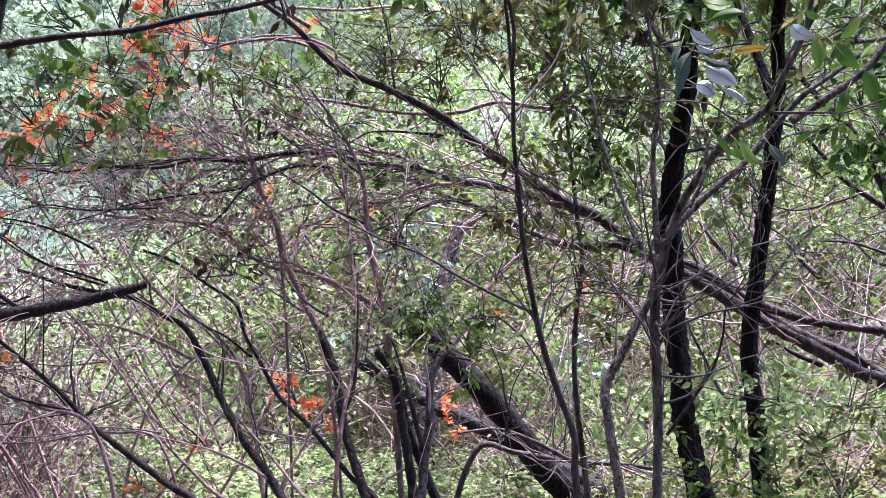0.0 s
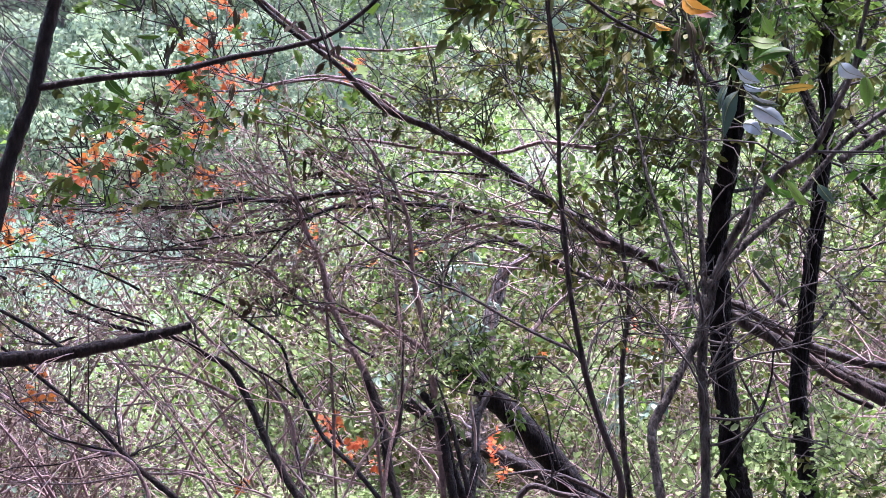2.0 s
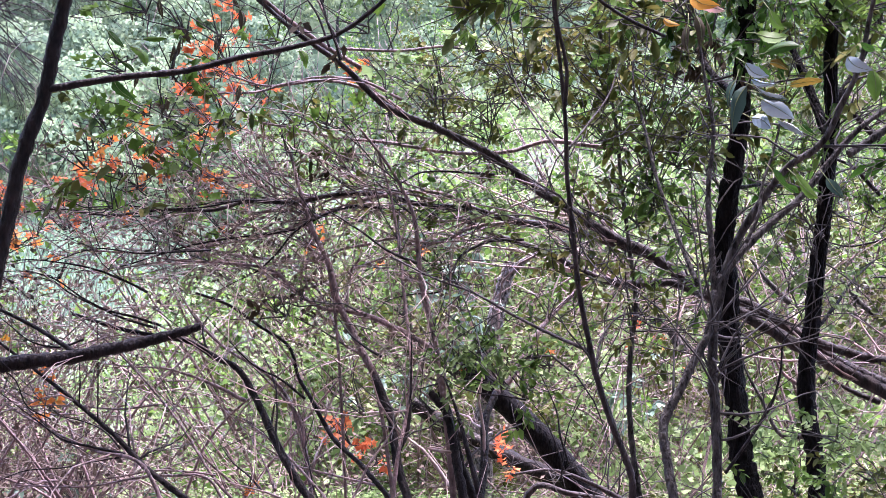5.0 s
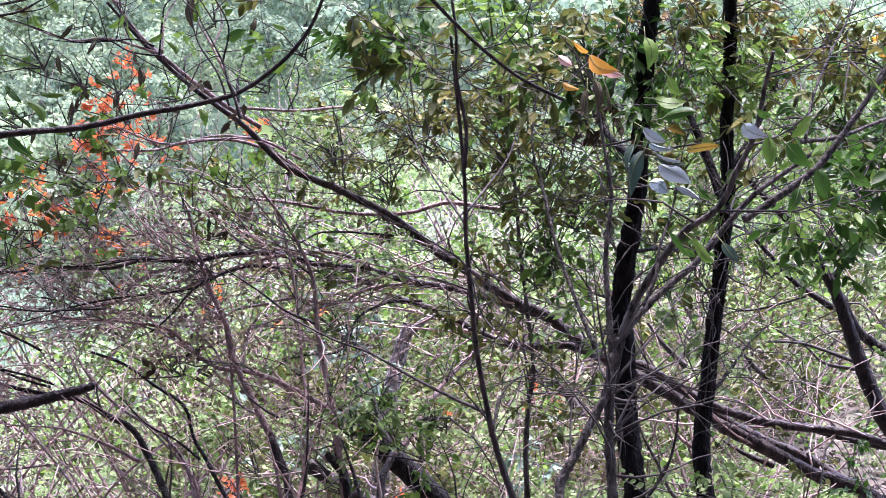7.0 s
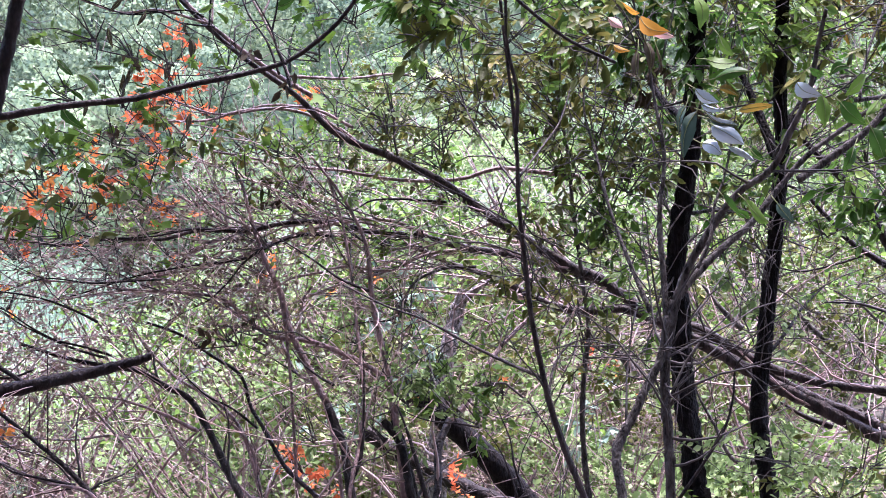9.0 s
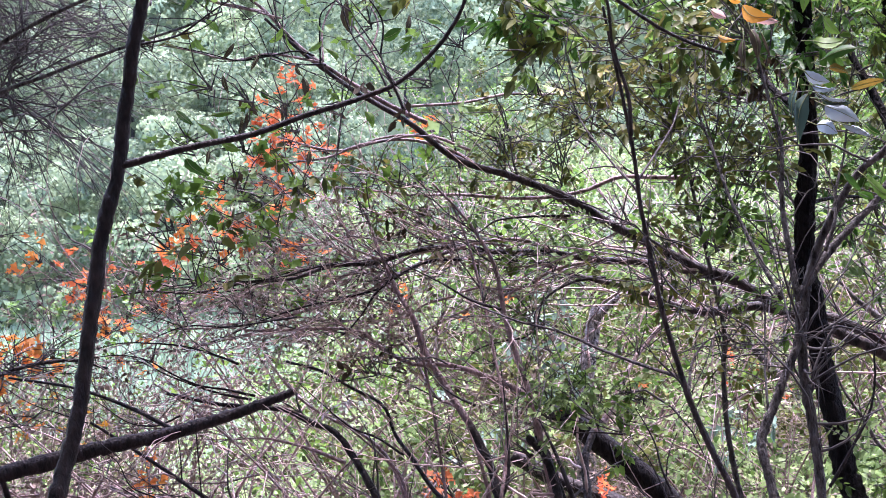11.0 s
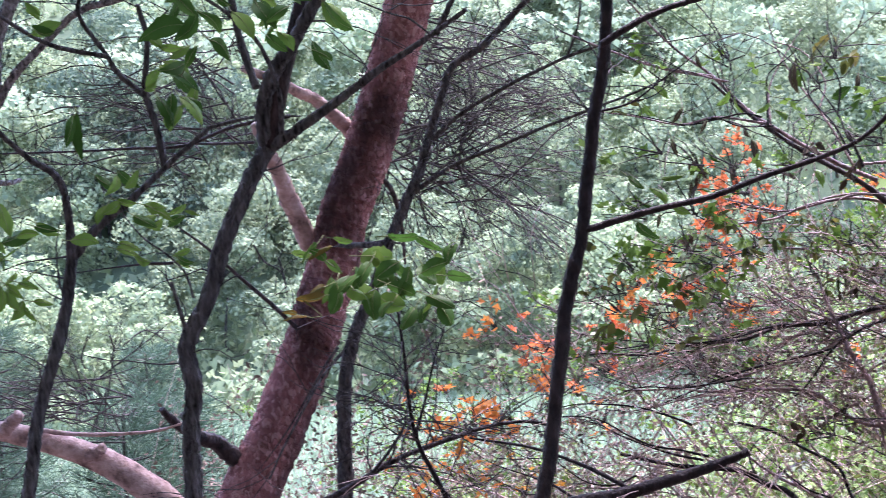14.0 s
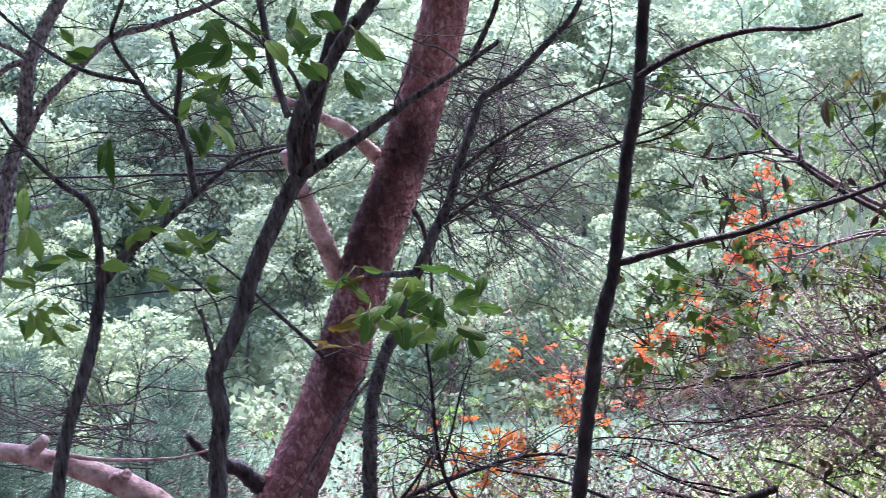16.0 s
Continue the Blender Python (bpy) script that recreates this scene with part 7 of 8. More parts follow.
spray(T, (-0.59, 6.32, 1.43), 0.116, 26, OLIVE, 0.045, 322, hang=0.3)
spray(T, (-0.47, 6.33, 1.30), 0.155, 26, OLIVE, 0.045, 325, hang=0.3)
spray(T, (-1.20, 6.33, 1.10), 0.118, 19, OLIVE, 0.04, 328, hang=0.3)
spray(T, (-1.26, 6.32, 1.26), 0.118, 19, GREEN, 0.045, 331, hang=0.3)

T = plant("leafy_sapling", "leafy sapling with fresh green leaves between the black trunks", "shrub")
spray(T, (0.29, 5.13, 1.84), 0.150, 85, OLIVE, 0.06, 334, hang=0.5)
spray(T, (0.17, 5.14, 1.90), 0.110, 59, GREEN, 0.06, 337, hang=0.5)
spray(T, (0.42, 4.93, 1.81), 0.121, 66, OLIVE, 0.06, 340, hang=0.5)
spray(T, (0.36, 5.54, 1.54), 0.119, 52, GREEN, 0.055, 343, hang=0.4)
spray(T, (0.46, 5.53, 1.38), 0.119, 59, OLIVE, 0.055, 346, hang=0.4)
spray(T, (0.42, 5.53, 1.25), 0.102, 46, GREEN, 0.055, 349, hang=0.4)
spray(T, (0.29, 5.62, 1.42), 0.119, 46, OLIVE, 0.055, 352, hang=0.4)
spray(T, (0.40, 5.60, 1.31), 0.127, 52, GREEN, 0.055, 355, hang=0.4)
spray(T, (0.49, 5.60, 1.46), 0.119, 52, OLIVE, 0.055, 358, hang=0.4)
spray(T, (0.54, 5.78, 1.17), 0.123, 52, GREEN, 0.055, 361, hang=0.4)
spray(T, (0.38, 5.80, 1.17), 0.105, 39, OLIVE, 0.05, 364, hang=0.4)
spray(T, (0.25, 5.62, 1.57), 0.119, 33, OLIVE, 0.05, 367, hang=0.4)
spray(T, (0.46, 5.96, 0.87), 0.136, 59, OLIVE, 0.05, 370, hang=0.3)
spray(T, (0.57, 5.97, 0.99), 0.109, 39, GREEN, 0.05, 373, hang=0.3)
spray(T, (0.22, 5.99, 0.97), 0.109, 39, OLIVE, 0.05, 376, hang=0.3)
spray(T, (0.12, 6.18, 0.83), 0.113, 26, GREEN, 0.05, 379, hang=0.3)
spray(T, (0.24, 5.80, 1.15), 0.070, 33, OLIVE, 0.05, 382, hang=0.8)
spray(T, (0.21, 5.80, 1.04), 0.079, 39, OLIVE, 0.055, 385, hang=0.9)
spray(T, (0.94, 6.14, 1.23), 0.094, 39, OLIVE, 0.055, 388, hang=0.4)
spray(T, (0.88, 6.35, 1.12), 0.097, 26, GREEN, 0.05, 391, hang=0.4)
spray(T, (0.85, 5.15, 1.28), 0.063, 5, NEARLEAF, 0.07, 394, hang=0.5)

T = plant("leafy_shrub", "low leafy shrub with small green leaves in the brush", "shrub")
spray(T, (-0.05, 5.95, 0.65), 0.164, 125, GREEN, 0.045, 397, hang=0.3)
spray(T, (-0.18, 5.95, 0.66), 0.109, 72, BRIGHT, 0.045, 400, hang=0.3)
spray(T, (-0.11, 5.96, 0.74), 0.109, 72, BRIGHT, 0.045, 403, hang=0.3)
spray(T, (0.06, 5.94, 0.60), 0.109, 59, GREEN, 0.045, 406, hang=0.3)
spray(T, (0.13, 5.95, 0.68), 0.091, 39, BRIGHT, 0.045, 409, hang=0.3)
spray(T, (-0.23, 5.93, 0.53), 0.091, 33, BRIGHT, 0.045, 412, hang=0.3)
spray(T, (-0.29, 6.30, 1.14), 0.115, 33, GREEN, 0.05, 415, hang=0.3)
spray(T, (-0.14, 6.31, 1.15), 0.115, 39, BRIGHT, 0.05, 418, hang=0.3)
spray(T, (0.02, 6.31, 1.12), 0.095, 33, BRIGHT, 0.05, 421, hang=0.3)
spray(T, (-0.34, 6.16, 0.79), 0.075, 17, BRIGHT, 0.05, 424, hang=0.7)
spray(T, (-0.51, 6.30, 0.47), 0.116, 26, BRIGHT, 0.045, 427, hang=0.3)
spray(T, (-0.80, 6.32, 0.78), 0.097, 15, BRIGHT, 0.05, 430, hang=0.4)
spray(T, (-0.66, 5.94, 0.84), 0.064, 13, DRYLEAF, 0.043, 433, hang=1.2)
spray(T, (-0.03, 6.32, 1.27), 0.076, 19, DRYLEAF, 0.036, 436, hang=1.0)
spray(T, (-0.54, 6.19, 1.27), 0.075, 14, DRYLEAF, 0.043, 439, hang=1.2)
spray(T, (-0.10, 6.32, 1.47), 0.134, 39, OLIVE, 0.045, 442, hang=0.4)
spray(T, (-0.07, 6.22, 1.61), 0.150, 85, BRIGHT, 0.04, 445, hang=0.3)
spray(T, (0.08, 6.22, 1.59), 0.150, 72, BRIGHT, 0.04, 448, hang=0.3)
spray(T, (-0.29, 6.22, 1.52), 0.132, 46, OLIVE, 0.04, 451, hang=0.3)
spray(T, (-0.43, 6.21, 1.48), 0.113, 33, BRIGHT, 0.04, 454, hang=0.3)

T = plant("young_shrub", "yellow-green leafy shrub at the foot of black trunks", "shrub")
spray(T, (0.96, 5.45, 0.60), 0.119, 70, BRIGHT, 0.045, 457, hang=0.2)
spray(T, (0.92, 5.21, 0.40), 0.147, 150, GREEN, 0.04, 460, hang=0.2)
spray(T, (1.04, 5.32, 0.53), 0.133, 90, BRIGHT, 0.04, 463, hang=0.2)
spray(T, (1.07, 5.08, 0.42), 0.145, 110, OLIVE, 0.04, 466, hang=0.2)
spray(T, (0.85, 5.44, 0.42), 0.102, 50, GREEN, 0.04, 469, hang=0.2)
spray(T, (0.76, 5.33, 0.34), 0.083, 60, GREEN, 0.04, 472, hang=0.2)
spray(T, (1.17, 5.41, 0.61), 0.136, 60, OLIVE, 0.04, 475, hang=0.2)

T = plant("leafy_tree", "broad green leaves on twigs of a tree beside black trunks", "tree")
spray(T, (1.23, 5.07, 1.49), 0.118, 75, NEARLEAF, 0.075, 478, hang=0.4)
spray(T, (1.36, 5.24, 1.39), 0.115, 75, GREEN, 0.07, 481, hang=0.4)
spray(T, (1.21, 5.28, 1.35), 0.098, 50, NEARLEAF, 0.07, 484, hang=0.4)
spray(T, (1.09, 5.10, 1.46), 0.079, 37, GREEN, 0.075, 487, hang=0.4)
spray(T, (1.45, 5.43, 1.57), 0.136, 75, NEARLEAF, 0.07, 490, hang=0.4)
spray(T, (1.55, 5.60, 1.30), 0.141, 100, BRIGHT, 0.06, 493, hang=0.4)
spray(T, (1.55, 5.81, 1.85), 0.145, 75, BRIGHT, 0.06, 499, hang=0.5)
spray(T, (1.43, 5.84, 1.69), 0.127, 50, NEARLEAF, 0.06, 502, hang=0.4)
spray(T, (1.28, 5.87, 1.91), 0.145, 75, OLIVE, 0.05, 505, hang=0.4)
spray(T, (1.36, 5.85, 1.98), 0.145, 87, OLIVE, 0.05, 508, hang=0.4)
spray(T, (1.13, 5.90, 1.97), 0.127, 87, OLIVE, 0.05, 511, hang=0.4)
spray(T, (1.47, 5.82, 2.01), 0.127, 62, YELLOW, 0.035, 514, hang=0.4)
spray(T, (0.90, 5.74, 1.85), 0.158, 137, GREEN, 0.055, 517, hang=0.4)
spray(T, (0.71, 5.37, 1.74), 0.098, 75, NEARLEAF, 0.06, 520, hang=0.5)
spray(T, (1.03, 5.92, 1.92), 0.109, 87, GREEN, 0.05, 523, hang=0.4)
spray(T, (0.50, 5.59, 1.89), 0.136, 112, NEARLEAF, 0.06, 526, hang=0.5)
spray(T, (0.39, 5.80, 1.79), 0.141, 87, GREEN, 0.055, 529, hang=0.5)
spray(T, (0.63, 5.57, 1.91), 0.119, 100, NEARLEAF, 0.055, 532, hang=0.5)
spray(T, (0.30, 5.60, 1.93), 0.119, 87, GREEN, 0.06, 535, hang=0.5)
spray(T, (0.54, 5.39, 1.67), 0.049, 50, DRYLEAF, 0.043, 538, hang=0.8)
spray(T, (0.96, 5.74, 1.45), 0.088, 50, GREEN, 0.055, 541, hang=0.4)
spray(T, (0.98, 6.11, 0.92), 0.113, 87, BRIGHT, 0.05, 544, hang=0.3)
spray(T, (1.46, 6.82, 0.78), 0.148, 37, OLIVE, 0.05, 547, hang=0.3)
spray(T, (1.20, 6.29, 1.22), 0.136, 75, GREEN, 0.05, 553, hang=0.3)
spray(T, (1.73, 6.35, 0.93), 0.140, 62, GREEN, 0.05, 559, hang=0.3)
spray(T, (1.56, 5.92, 0.51), 0.150, 75, NEARLEAF, 0.045, 562, hang=0.3)
spray(T, (-0.04, 5.42, 1.85), 0.090, 87, NEARLEAF, 0.06, 568, hang=0.9)
spray(T, (-0.12, 5.42, 1.80), 0.074, 62, GREEN, 0.06, 571, hang=0.9)
spray(T, (-0.17, 5.41, 1.87), 0.074, 37, NEARLEAF, 0.06, 574, hang=0.7)
spray(T, (0.26, 5.92, 1.64), 0.143, 100, OLIVE, 0.055, 577, hang=0.5)
spray(T, (0.45, 6.00, 1.58), 0.145, 87, OLIVE, 0.055, 580, hang=0.5)
spray(T, (0.18, 5.92, 1.80), 0.125, 75, OLIVE, 0.05, 583, hang=0.5)
spray(T, (0.69, 6.18, 1.56), 0.132, 62, NEARLEAF, 0.06, 586, hang=0.5)
spray(T, (0.86, 6.16, 1.55), 0.113, 62, OLIVE, 0.06, 589, hang=0.5)
spray(T, (0.08, 6.02, 1.65), 0.109, 62, OLIVE, 0.05, 592, hang=0.5)
spray(T, (0.59, 6.19, 1.40), 0.132, 62, GREEN, 0.055, 595, hang=0.5)
spray(T, (0.78, 6.17, 1.32), 0.132, 62, NEARLEAF, 0.055, 598, hang=0.5)
spray(T, (1.01, 6.34, 1.67), 0.136, 62, GREEN, 0.06, 601, hang=0.4)
spray(T, (1.29, 6.49, 1.72), 0.140, 62, NEARLEAF, 0.06, 604, hang=0.5)
spray(T, (1.35, 6.47, 1.29), 0.140, 62, GREEN, 0.06, 607, hang=0.4)
spray(T, (1.59, 6.21, 1.79), 0.136, 62, NEARLEAF, 0.065, 610, hang=0.4)
spray(T, (1.46, 6.25, 1.58), 0.116, 50, GREEN, 0.065, 613, hang=0.4)
spray(T, (0.77, 5.96, 1.96), 0.127, 75, OLIVE, 0.055, 616, hang=0.5)
spray(T, (0.92, 5.93, 1.98), 0.127, 75, OLIVE, 0.055, 619, hang=0.5)

spray(T, (0.43, 6.01, 1.92), 0.119, 58, OLIVE, 0.048, 700, hang=0.8)
spray(T, (0.50, 5.54, 1.77), 0.125, 88, OLIVE, 0.046, 703, hang=0.8)
spray(T, (0.68, 6.47, 1.96), 0.135, 74, BROWNING, 0.048, 706, hang=0.6)
spray(T, (0.78, 6.48, 1.99), 0.121, 60, OLIVE, 0.049, 709, hang=0.4)
spray(T, (0.80, 5.66, 1.89), 0.144, 87, GREEN, 0.046, 712, hang=0.8)
spray(T, (0.91, 5.90, 1.82), 0.137, 56, OLIVE, 0.059, 715, hang=0.4)
spray(T, (0.97, 6.20, 1.98), 0.136, 76, BROWNING, 0.058, 718, hang=0.6)
spray(T, (1.10, 6.43, 1.94), 0.120, 71, OLIVE, 0.057, 721, hang=0.4)
spray(T, (1.19, 6.21, 1.83), 0.100, 76, OLIVE, 0.046, 724, hang=0.6)
spray(T, (1.28, 6.35, 1.99), 0.107, 65, BROWNING, 0.051, 727, hang=0.4)
spray(T, (1.43, 6.46, 1.96), 0.100, 87, BROWNING, 0.048, 730, hang=0.4)
spray(T, (1.37, 5.83, 1.98), 0.145, 58, OLIVE, 0.053, 733, hang=0.4)
spray(T, (1.49, 5.99, 1.86), 0.129, 84, GREEN, 0.059, 736, hang=0.6)
spray(T, (1.48, 5.56, 1.96), 0.110, 55, OLIVE, 0.056, 739, hang=0.4)
spray(T, (1.28, 5.66, 1.73), 0.130, 52, NEARLEAF, 0.046, 742, hang=0.8)
spray(T, (1.58, 6.16, 1.72), 0.143, 67, NEARLEAF, 0.056, 745, hang=0.8)
spray(T, (1.75, 6.48, 1.85), 0.106, 75, GREEN, 0.059, 748, hang=0.4)
spray(T, (1.15, 5.66, 1.74), 0.125, 73, OLIVE, 0.058, 751, hang=0.8)
spray(T, (0.78, 6.11, 1.78), 0.139, 55, OLIVE, 0.058, 754, hang=0.4)
spray(T, (0.41, 6.40, 1.77), 0.129, 78, OLIVE, 0.048, 757, hang=0.4)
spray(T, (1.17, 6.49, 1.76), 0.129, 51, NEARLEAF, 0.051, 760, hang=0.8)
spray(T, (1.58, 5.80, 1.59), 0.122, 63, NEARLEAF, 0.048, 763, hang=0.6)

T = plant("dark_leaf_sprays", "lobed green leaves and dark leaves drooping from a thin branch", "branch")
spray(T, (-1.07, 5.93, 1.43), 0.127, 33, YOUNGLEAF, 0.055, 622, hang=0.6, large=True)
spray(T, (-1.18, 5.91, 1.46), 0.100, 29, YOUNGLEAF, 0.055, 625, hang=0.5, large=True)
spray(T, (-1.19, 5.89, 1.23), 0.109, 26, OLIVE, 0.06, 628, hang=0.6, large=True)
spray(T, (-1.27, 5.87, 1.16), 0.091, 26, YOUNGLEAF, 0.06, 631, hang=0.6, large=True)
spray(T, (-1.21, 5.70, 1.58), 0.088, 14, YOUNGLEAF, 0.05, 634, hang=0.6, large=True)
spray(T, (-0.95, 6.05, 1.44), 0.111, 33, OLIVE, 0.055, 637, hang=0.5, large=True)
spray(T, (-1.05, 6.03, 1.30), 0.111, 26, YOUNGLEAF, 0.05, 640, hang=0.5, large=True)
spray(T, (-1.06, 5.73, 1.57), 0.088, 13, DRYLEAF, 0.036, 643, hang=0.9, large=True)
spray(T, (-0.89, 5.76, 1.62), 0.088, 15, YOUNGLEAF, 0.05, 646, hang=0.6, large=True)
spray(T, (-0.76, 6.17, 1.35), 0.113, 26, OLIVE, 0.05, 649, hang=0.5, large=True)
spray(T, (-0.62, 6.19, 1.43), 0.094, 23, YOUNGLEAF, 0.05, 652, hang=0.5, large=True)
spray(T, (-0.98, 6.32, 1.05), 0.116, 19, YOUNGLEAF, 0.045, 655, hang=0.4, large=True)
spray(T, (-1.37, 6.06, 1.32), 0.075, 13, GREEN, 0.05, 658, hang=0.5, large=True)

T = plant("overhanging_branch", "thin branch with large green and browning leaves", "branch")
big_leaf(T, BROWNING, (-1.505, 3.616, 1.499), (-1.449, 3.616, 1.519), 0.56, 0.55)
big_leaf(T, NEARLEAF, (-1.485, 3.623, 1.528), (-1.513, 3.592, 1.488), 0.56, 0.55)
big_leaf(T, NEARLEAF, (-1.471, 3.628, 1.490), (-1.495, 3.599, 1.518), 0.56, 0.55)
big_leaf(T, NEARLEAF, (-1.341, 3.674, 1.530), (-1.273, 3.677, 1.526), 0.56, 0.55)
big_leaf(T, NEARLEAF, (-1.284, 3.693, 1.524), (-1.228, 3.690, 1.487), 0.56, 0.55)
big_leaf(T, NEARLEAF, (-1.204, 3.717, 1.503), (-1.221, 3.691, 1.456), 0.56, 0.55)
big_leaf(T, NEARLEAF, (-1.405, 3.651, 1.458), (-1.447, 3.616, 1.417), 0.62, 0.55)
big_leaf(T, NEARLEAF, (-1.380, 3.660, 1.479), (-1.403, 3.631, 1.427), 0.62, 0.55)
big_leaf(T, NEARLEAF, (-1.351, 3.670, 1.428), (-1.290, 3.669, 1.398), 0.62, 0.55)
big_leaf(T, NEARLEAF, (-1.323, 3.680, 1.473), (-1.368, 3.644, 1.442), 0.62, 0.55)
big_leaf(T, NEARLEAF, (-1.302, 3.686, 1.459), (-1.324, 3.658, 1.401), 0.62, 0.55)
big_leaf(T, NEARLEAF, (-1.280, 3.693, 1.444), (-1.219, 3.692, 1.463), 0.62, 0.55)
big_leaf(T, NEARLEAF, (-1.273, 3.694, 1.395), (-1.213, 3.693, 1.362), 0.62, 0.55)
big_leaf(T, NEARLEAF, (-1.229, 3.709, 1.433), (-1.171, 3.705, 1.422), 0.62, 0.55)
big_leaf(T, NEARLEAF, (-1.342, 3.671, 1.390), (-1.363, 3.643, 1.357), 0.62, 0.55)
big_leaf(T, NEARLEAF, (-1.298, 3.685, 1.373), (-1.326, 3.654, 1.328), 0.62, 0.55)
big_leaf(T, NEARLEAF, (-1.420, 3.645, 1.423), (-1.383, 3.636, 1.376), 0.62, 0.55)
big_leaf(T, NEARLEAF, (-1.453, 3.634, 1.439), (-1.466, 3.613, 1.375), 0.62, 0.55)
big_leaf(T, BROWNING, (-1.476, 3.625, 1.435), (-1.505, 3.594, 1.421), 0.62, 0.55)
big_leaf(T, BROWNING, (-1.478, 3.624, 1.417), (-1.531, 3.583, 1.416), 0.45, 0.55)
big_leaf(T, BROWNING, (-1.503, 3.614, 1.390), (-1.517, 3.588, 1.413), 0.45, 0.55)
big_leaf(T, BROWNING, (-1.510, 3.610, 1.372), (-1.559, 3.570, 1.371), 0.40, 0.55)
big_leaf(T, BROWNING, (-1.538, 3.600, 1.381), (-1.560, 3.571, 1.390), 0.40, 0.55)
big_leaf(T, PALELEAF, (-1.363, 3.665, 1.423), (-1.390, 3.634, 1.410), 0.5)
big_leaf(T, PALELEAF, (-1.223, 3.711, 1.493), (-1.200, 3.697, 1.503), 0.5)
big_leaf(T, NEARLEAF, (-2.470, 4.476, 1.952), (-2.462, 4.468, 1.816), 0.4)
big_leaf(T, NEARLEAF, (-2.477, 4.473, 1.945), (-2.498, 4.447, 1.854), 0.4)
big_leaf(T, NEARLEAF, (-2.174, 4.595, 2.163), (-2.293, 4.523, 2.124), 0.5)
big_leaf(T, NEARLEAF, (-2.140, 4.605, 2.199), (-2.204, 4.565, 2.120), 0.5)
big_leaf(T, NEARLEAF, (-2.188, 4.601, 2.063), (-2.251, 4.552, 2.044), 0.5)
big_leaf(T, NEARLEAF, (-2.246, 4.576, 2.054), (-2.156, 4.603, 1.976), 0.5)
big_leaf(T, NEARLEAF, (-2.234, 4.589, 1.982), (-2.246, 4.570, 1.881), 0.5)
big_leaf(T, NEARLEAF, (-2.200, 4.605, 1.971), (-2.162, 4.606, 1.898), 0.5)
big_leaf(T, NEARLEAF, (-2.147, 4.595, 2.246), (-2.211, 4.547, 2.226), 0.5)
big_leaf(T, NEARLEAF, (-1.978, 4.670, 2.213), (-1.968, 4.665, 2.126), 0.5)
big_leaf(T, NEARLEAF, (-1.969, 4.665, 2.274), (-1.989, 4.647, 2.199), 0.5)
big_leaf(T, NEARLEAF, (-1.819, 4.733, 2.196), (-1.744, 4.749, 2.110), 0.5)
big_leaf(T, NEARLEAF, (-1.867, 4.732, 2.068), (-1.809, 4.735, 2.027), 0.5)
big_leaf(T, NEARLEAF, (-1.916, 4.691, 2.236), (-1.869, 4.694, 2.188), 0.5)
big_leaf(T, YOUNGLEAF, (-2.680, 4.370, 1.835), (-2.689, 4.348, 1.727), 0.45)
big_leaf(T, YOUNGLEAF, (-2.679, 4.377, 1.725), (-2.650, 4.374, 1.630), 0.45)
big_leaf(T, YOUNGLEAF, (-2.686, 4.373, 1.718), (-2.705, 4.341, 1.645), 0.45)
big_leaf(T, YOUNGLEAF, (-2.649, 4.397, 1.628), (-2.581, 4.412, 1.629), 0.45)
big_leaf(T, YOUNGLEAF, (-2.645, 4.400, 1.596), (-2.681, 4.357, 1.568), 0.45)
big_leaf(T, YOUNGLEAF, (-2.706, 4.365, 1.510), (-2.748, 4.317, 1.483), 0.45)
big_leaf(T, YOUNGLEAF, (-2.694, 4.372, 1.501), (-2.705, 4.342, 1.420), 0.45)
big_leaf(T, YOUNGLEAF, (-2.674, 4.384, 1.498), (-2.642, 4.378, 1.420), 0.45)
big_leaf(T, YOUNGLEAF, (-2.654, 4.396, 1.504), (-2.595, 4.406, 1.481), 0.45)
big_leaf(T, YOUNGLEAF, (-2.599, 4.425, 1.661), (-2.534, 4.438, 1.621), 0.45)
big_leaf(T, YOUNGLEAF, (-2.681, 4.380, 1.569), (-2.747, 4.318, 1.595), 0.45)
big_leaf(T, YOUNGLEAF, (-2.424, 4.735, 1.791), (-2.460, 4.698, 1.742), 0.5)
big_leaf(T, YOUNGLEAF, (-2.483, 4.707, 1.781), (-2.512, 4.673, 1.723), 0.5)
big_leaf(T, YOUNGLEAF, (-2.394, 4.755, 1.656), (-2.450, 4.706, 1.646), 0.5)
big_leaf(T, YOUNGLEAF, (-2.320, 4.789, 1.664), (-2.274, 4.789, 1.642), 0.5)
big_leaf(T, YOUNGLEAF, (-2.365, 4.769, 1.653), (-2.306, 4.773, 1.682), 0.5)
big_leaf(T, YOUNGLEAF, (-2.427, 4.740, 1.627), (-2.369, 4.745, 1.648), 0.5)
big_leaf(T, YOUNGLEAF, (-2.316, 4.793, 1.549), (-2.357, 4.752, 1.536), 0.5)
big_leaf(T, YOUNGLEAF, (-2.321, 4.791, 1.500), (-2.350, 4.755, 1.522), 0.5)
big_leaf(T, YOUNGLEAF, (-2.477, 4.717, 1.568), (-2.502, 4.682, 1.536), 0.5)
big_leaf(T, YOUNGLEAF, (-2.464, 4.723, 1.550), (-2.410, 4.727, 1.527), 0.5)
big_leaf(T, YOUNGLEAF, (-2.643, 4.583, 2.195), (-2.554, 4.605, 2.219), 0.5)
big_leaf(T, YOUNGLEAF, (-2.646, 4.571, 2.267), (-2.605, 4.577, 2.227), 0.5)
big_leaf(T, YOUNGLEAF, (-1.420, 3.753, 1.490), (-1.377, 3.746, 1.458), 0.80, 0.5)
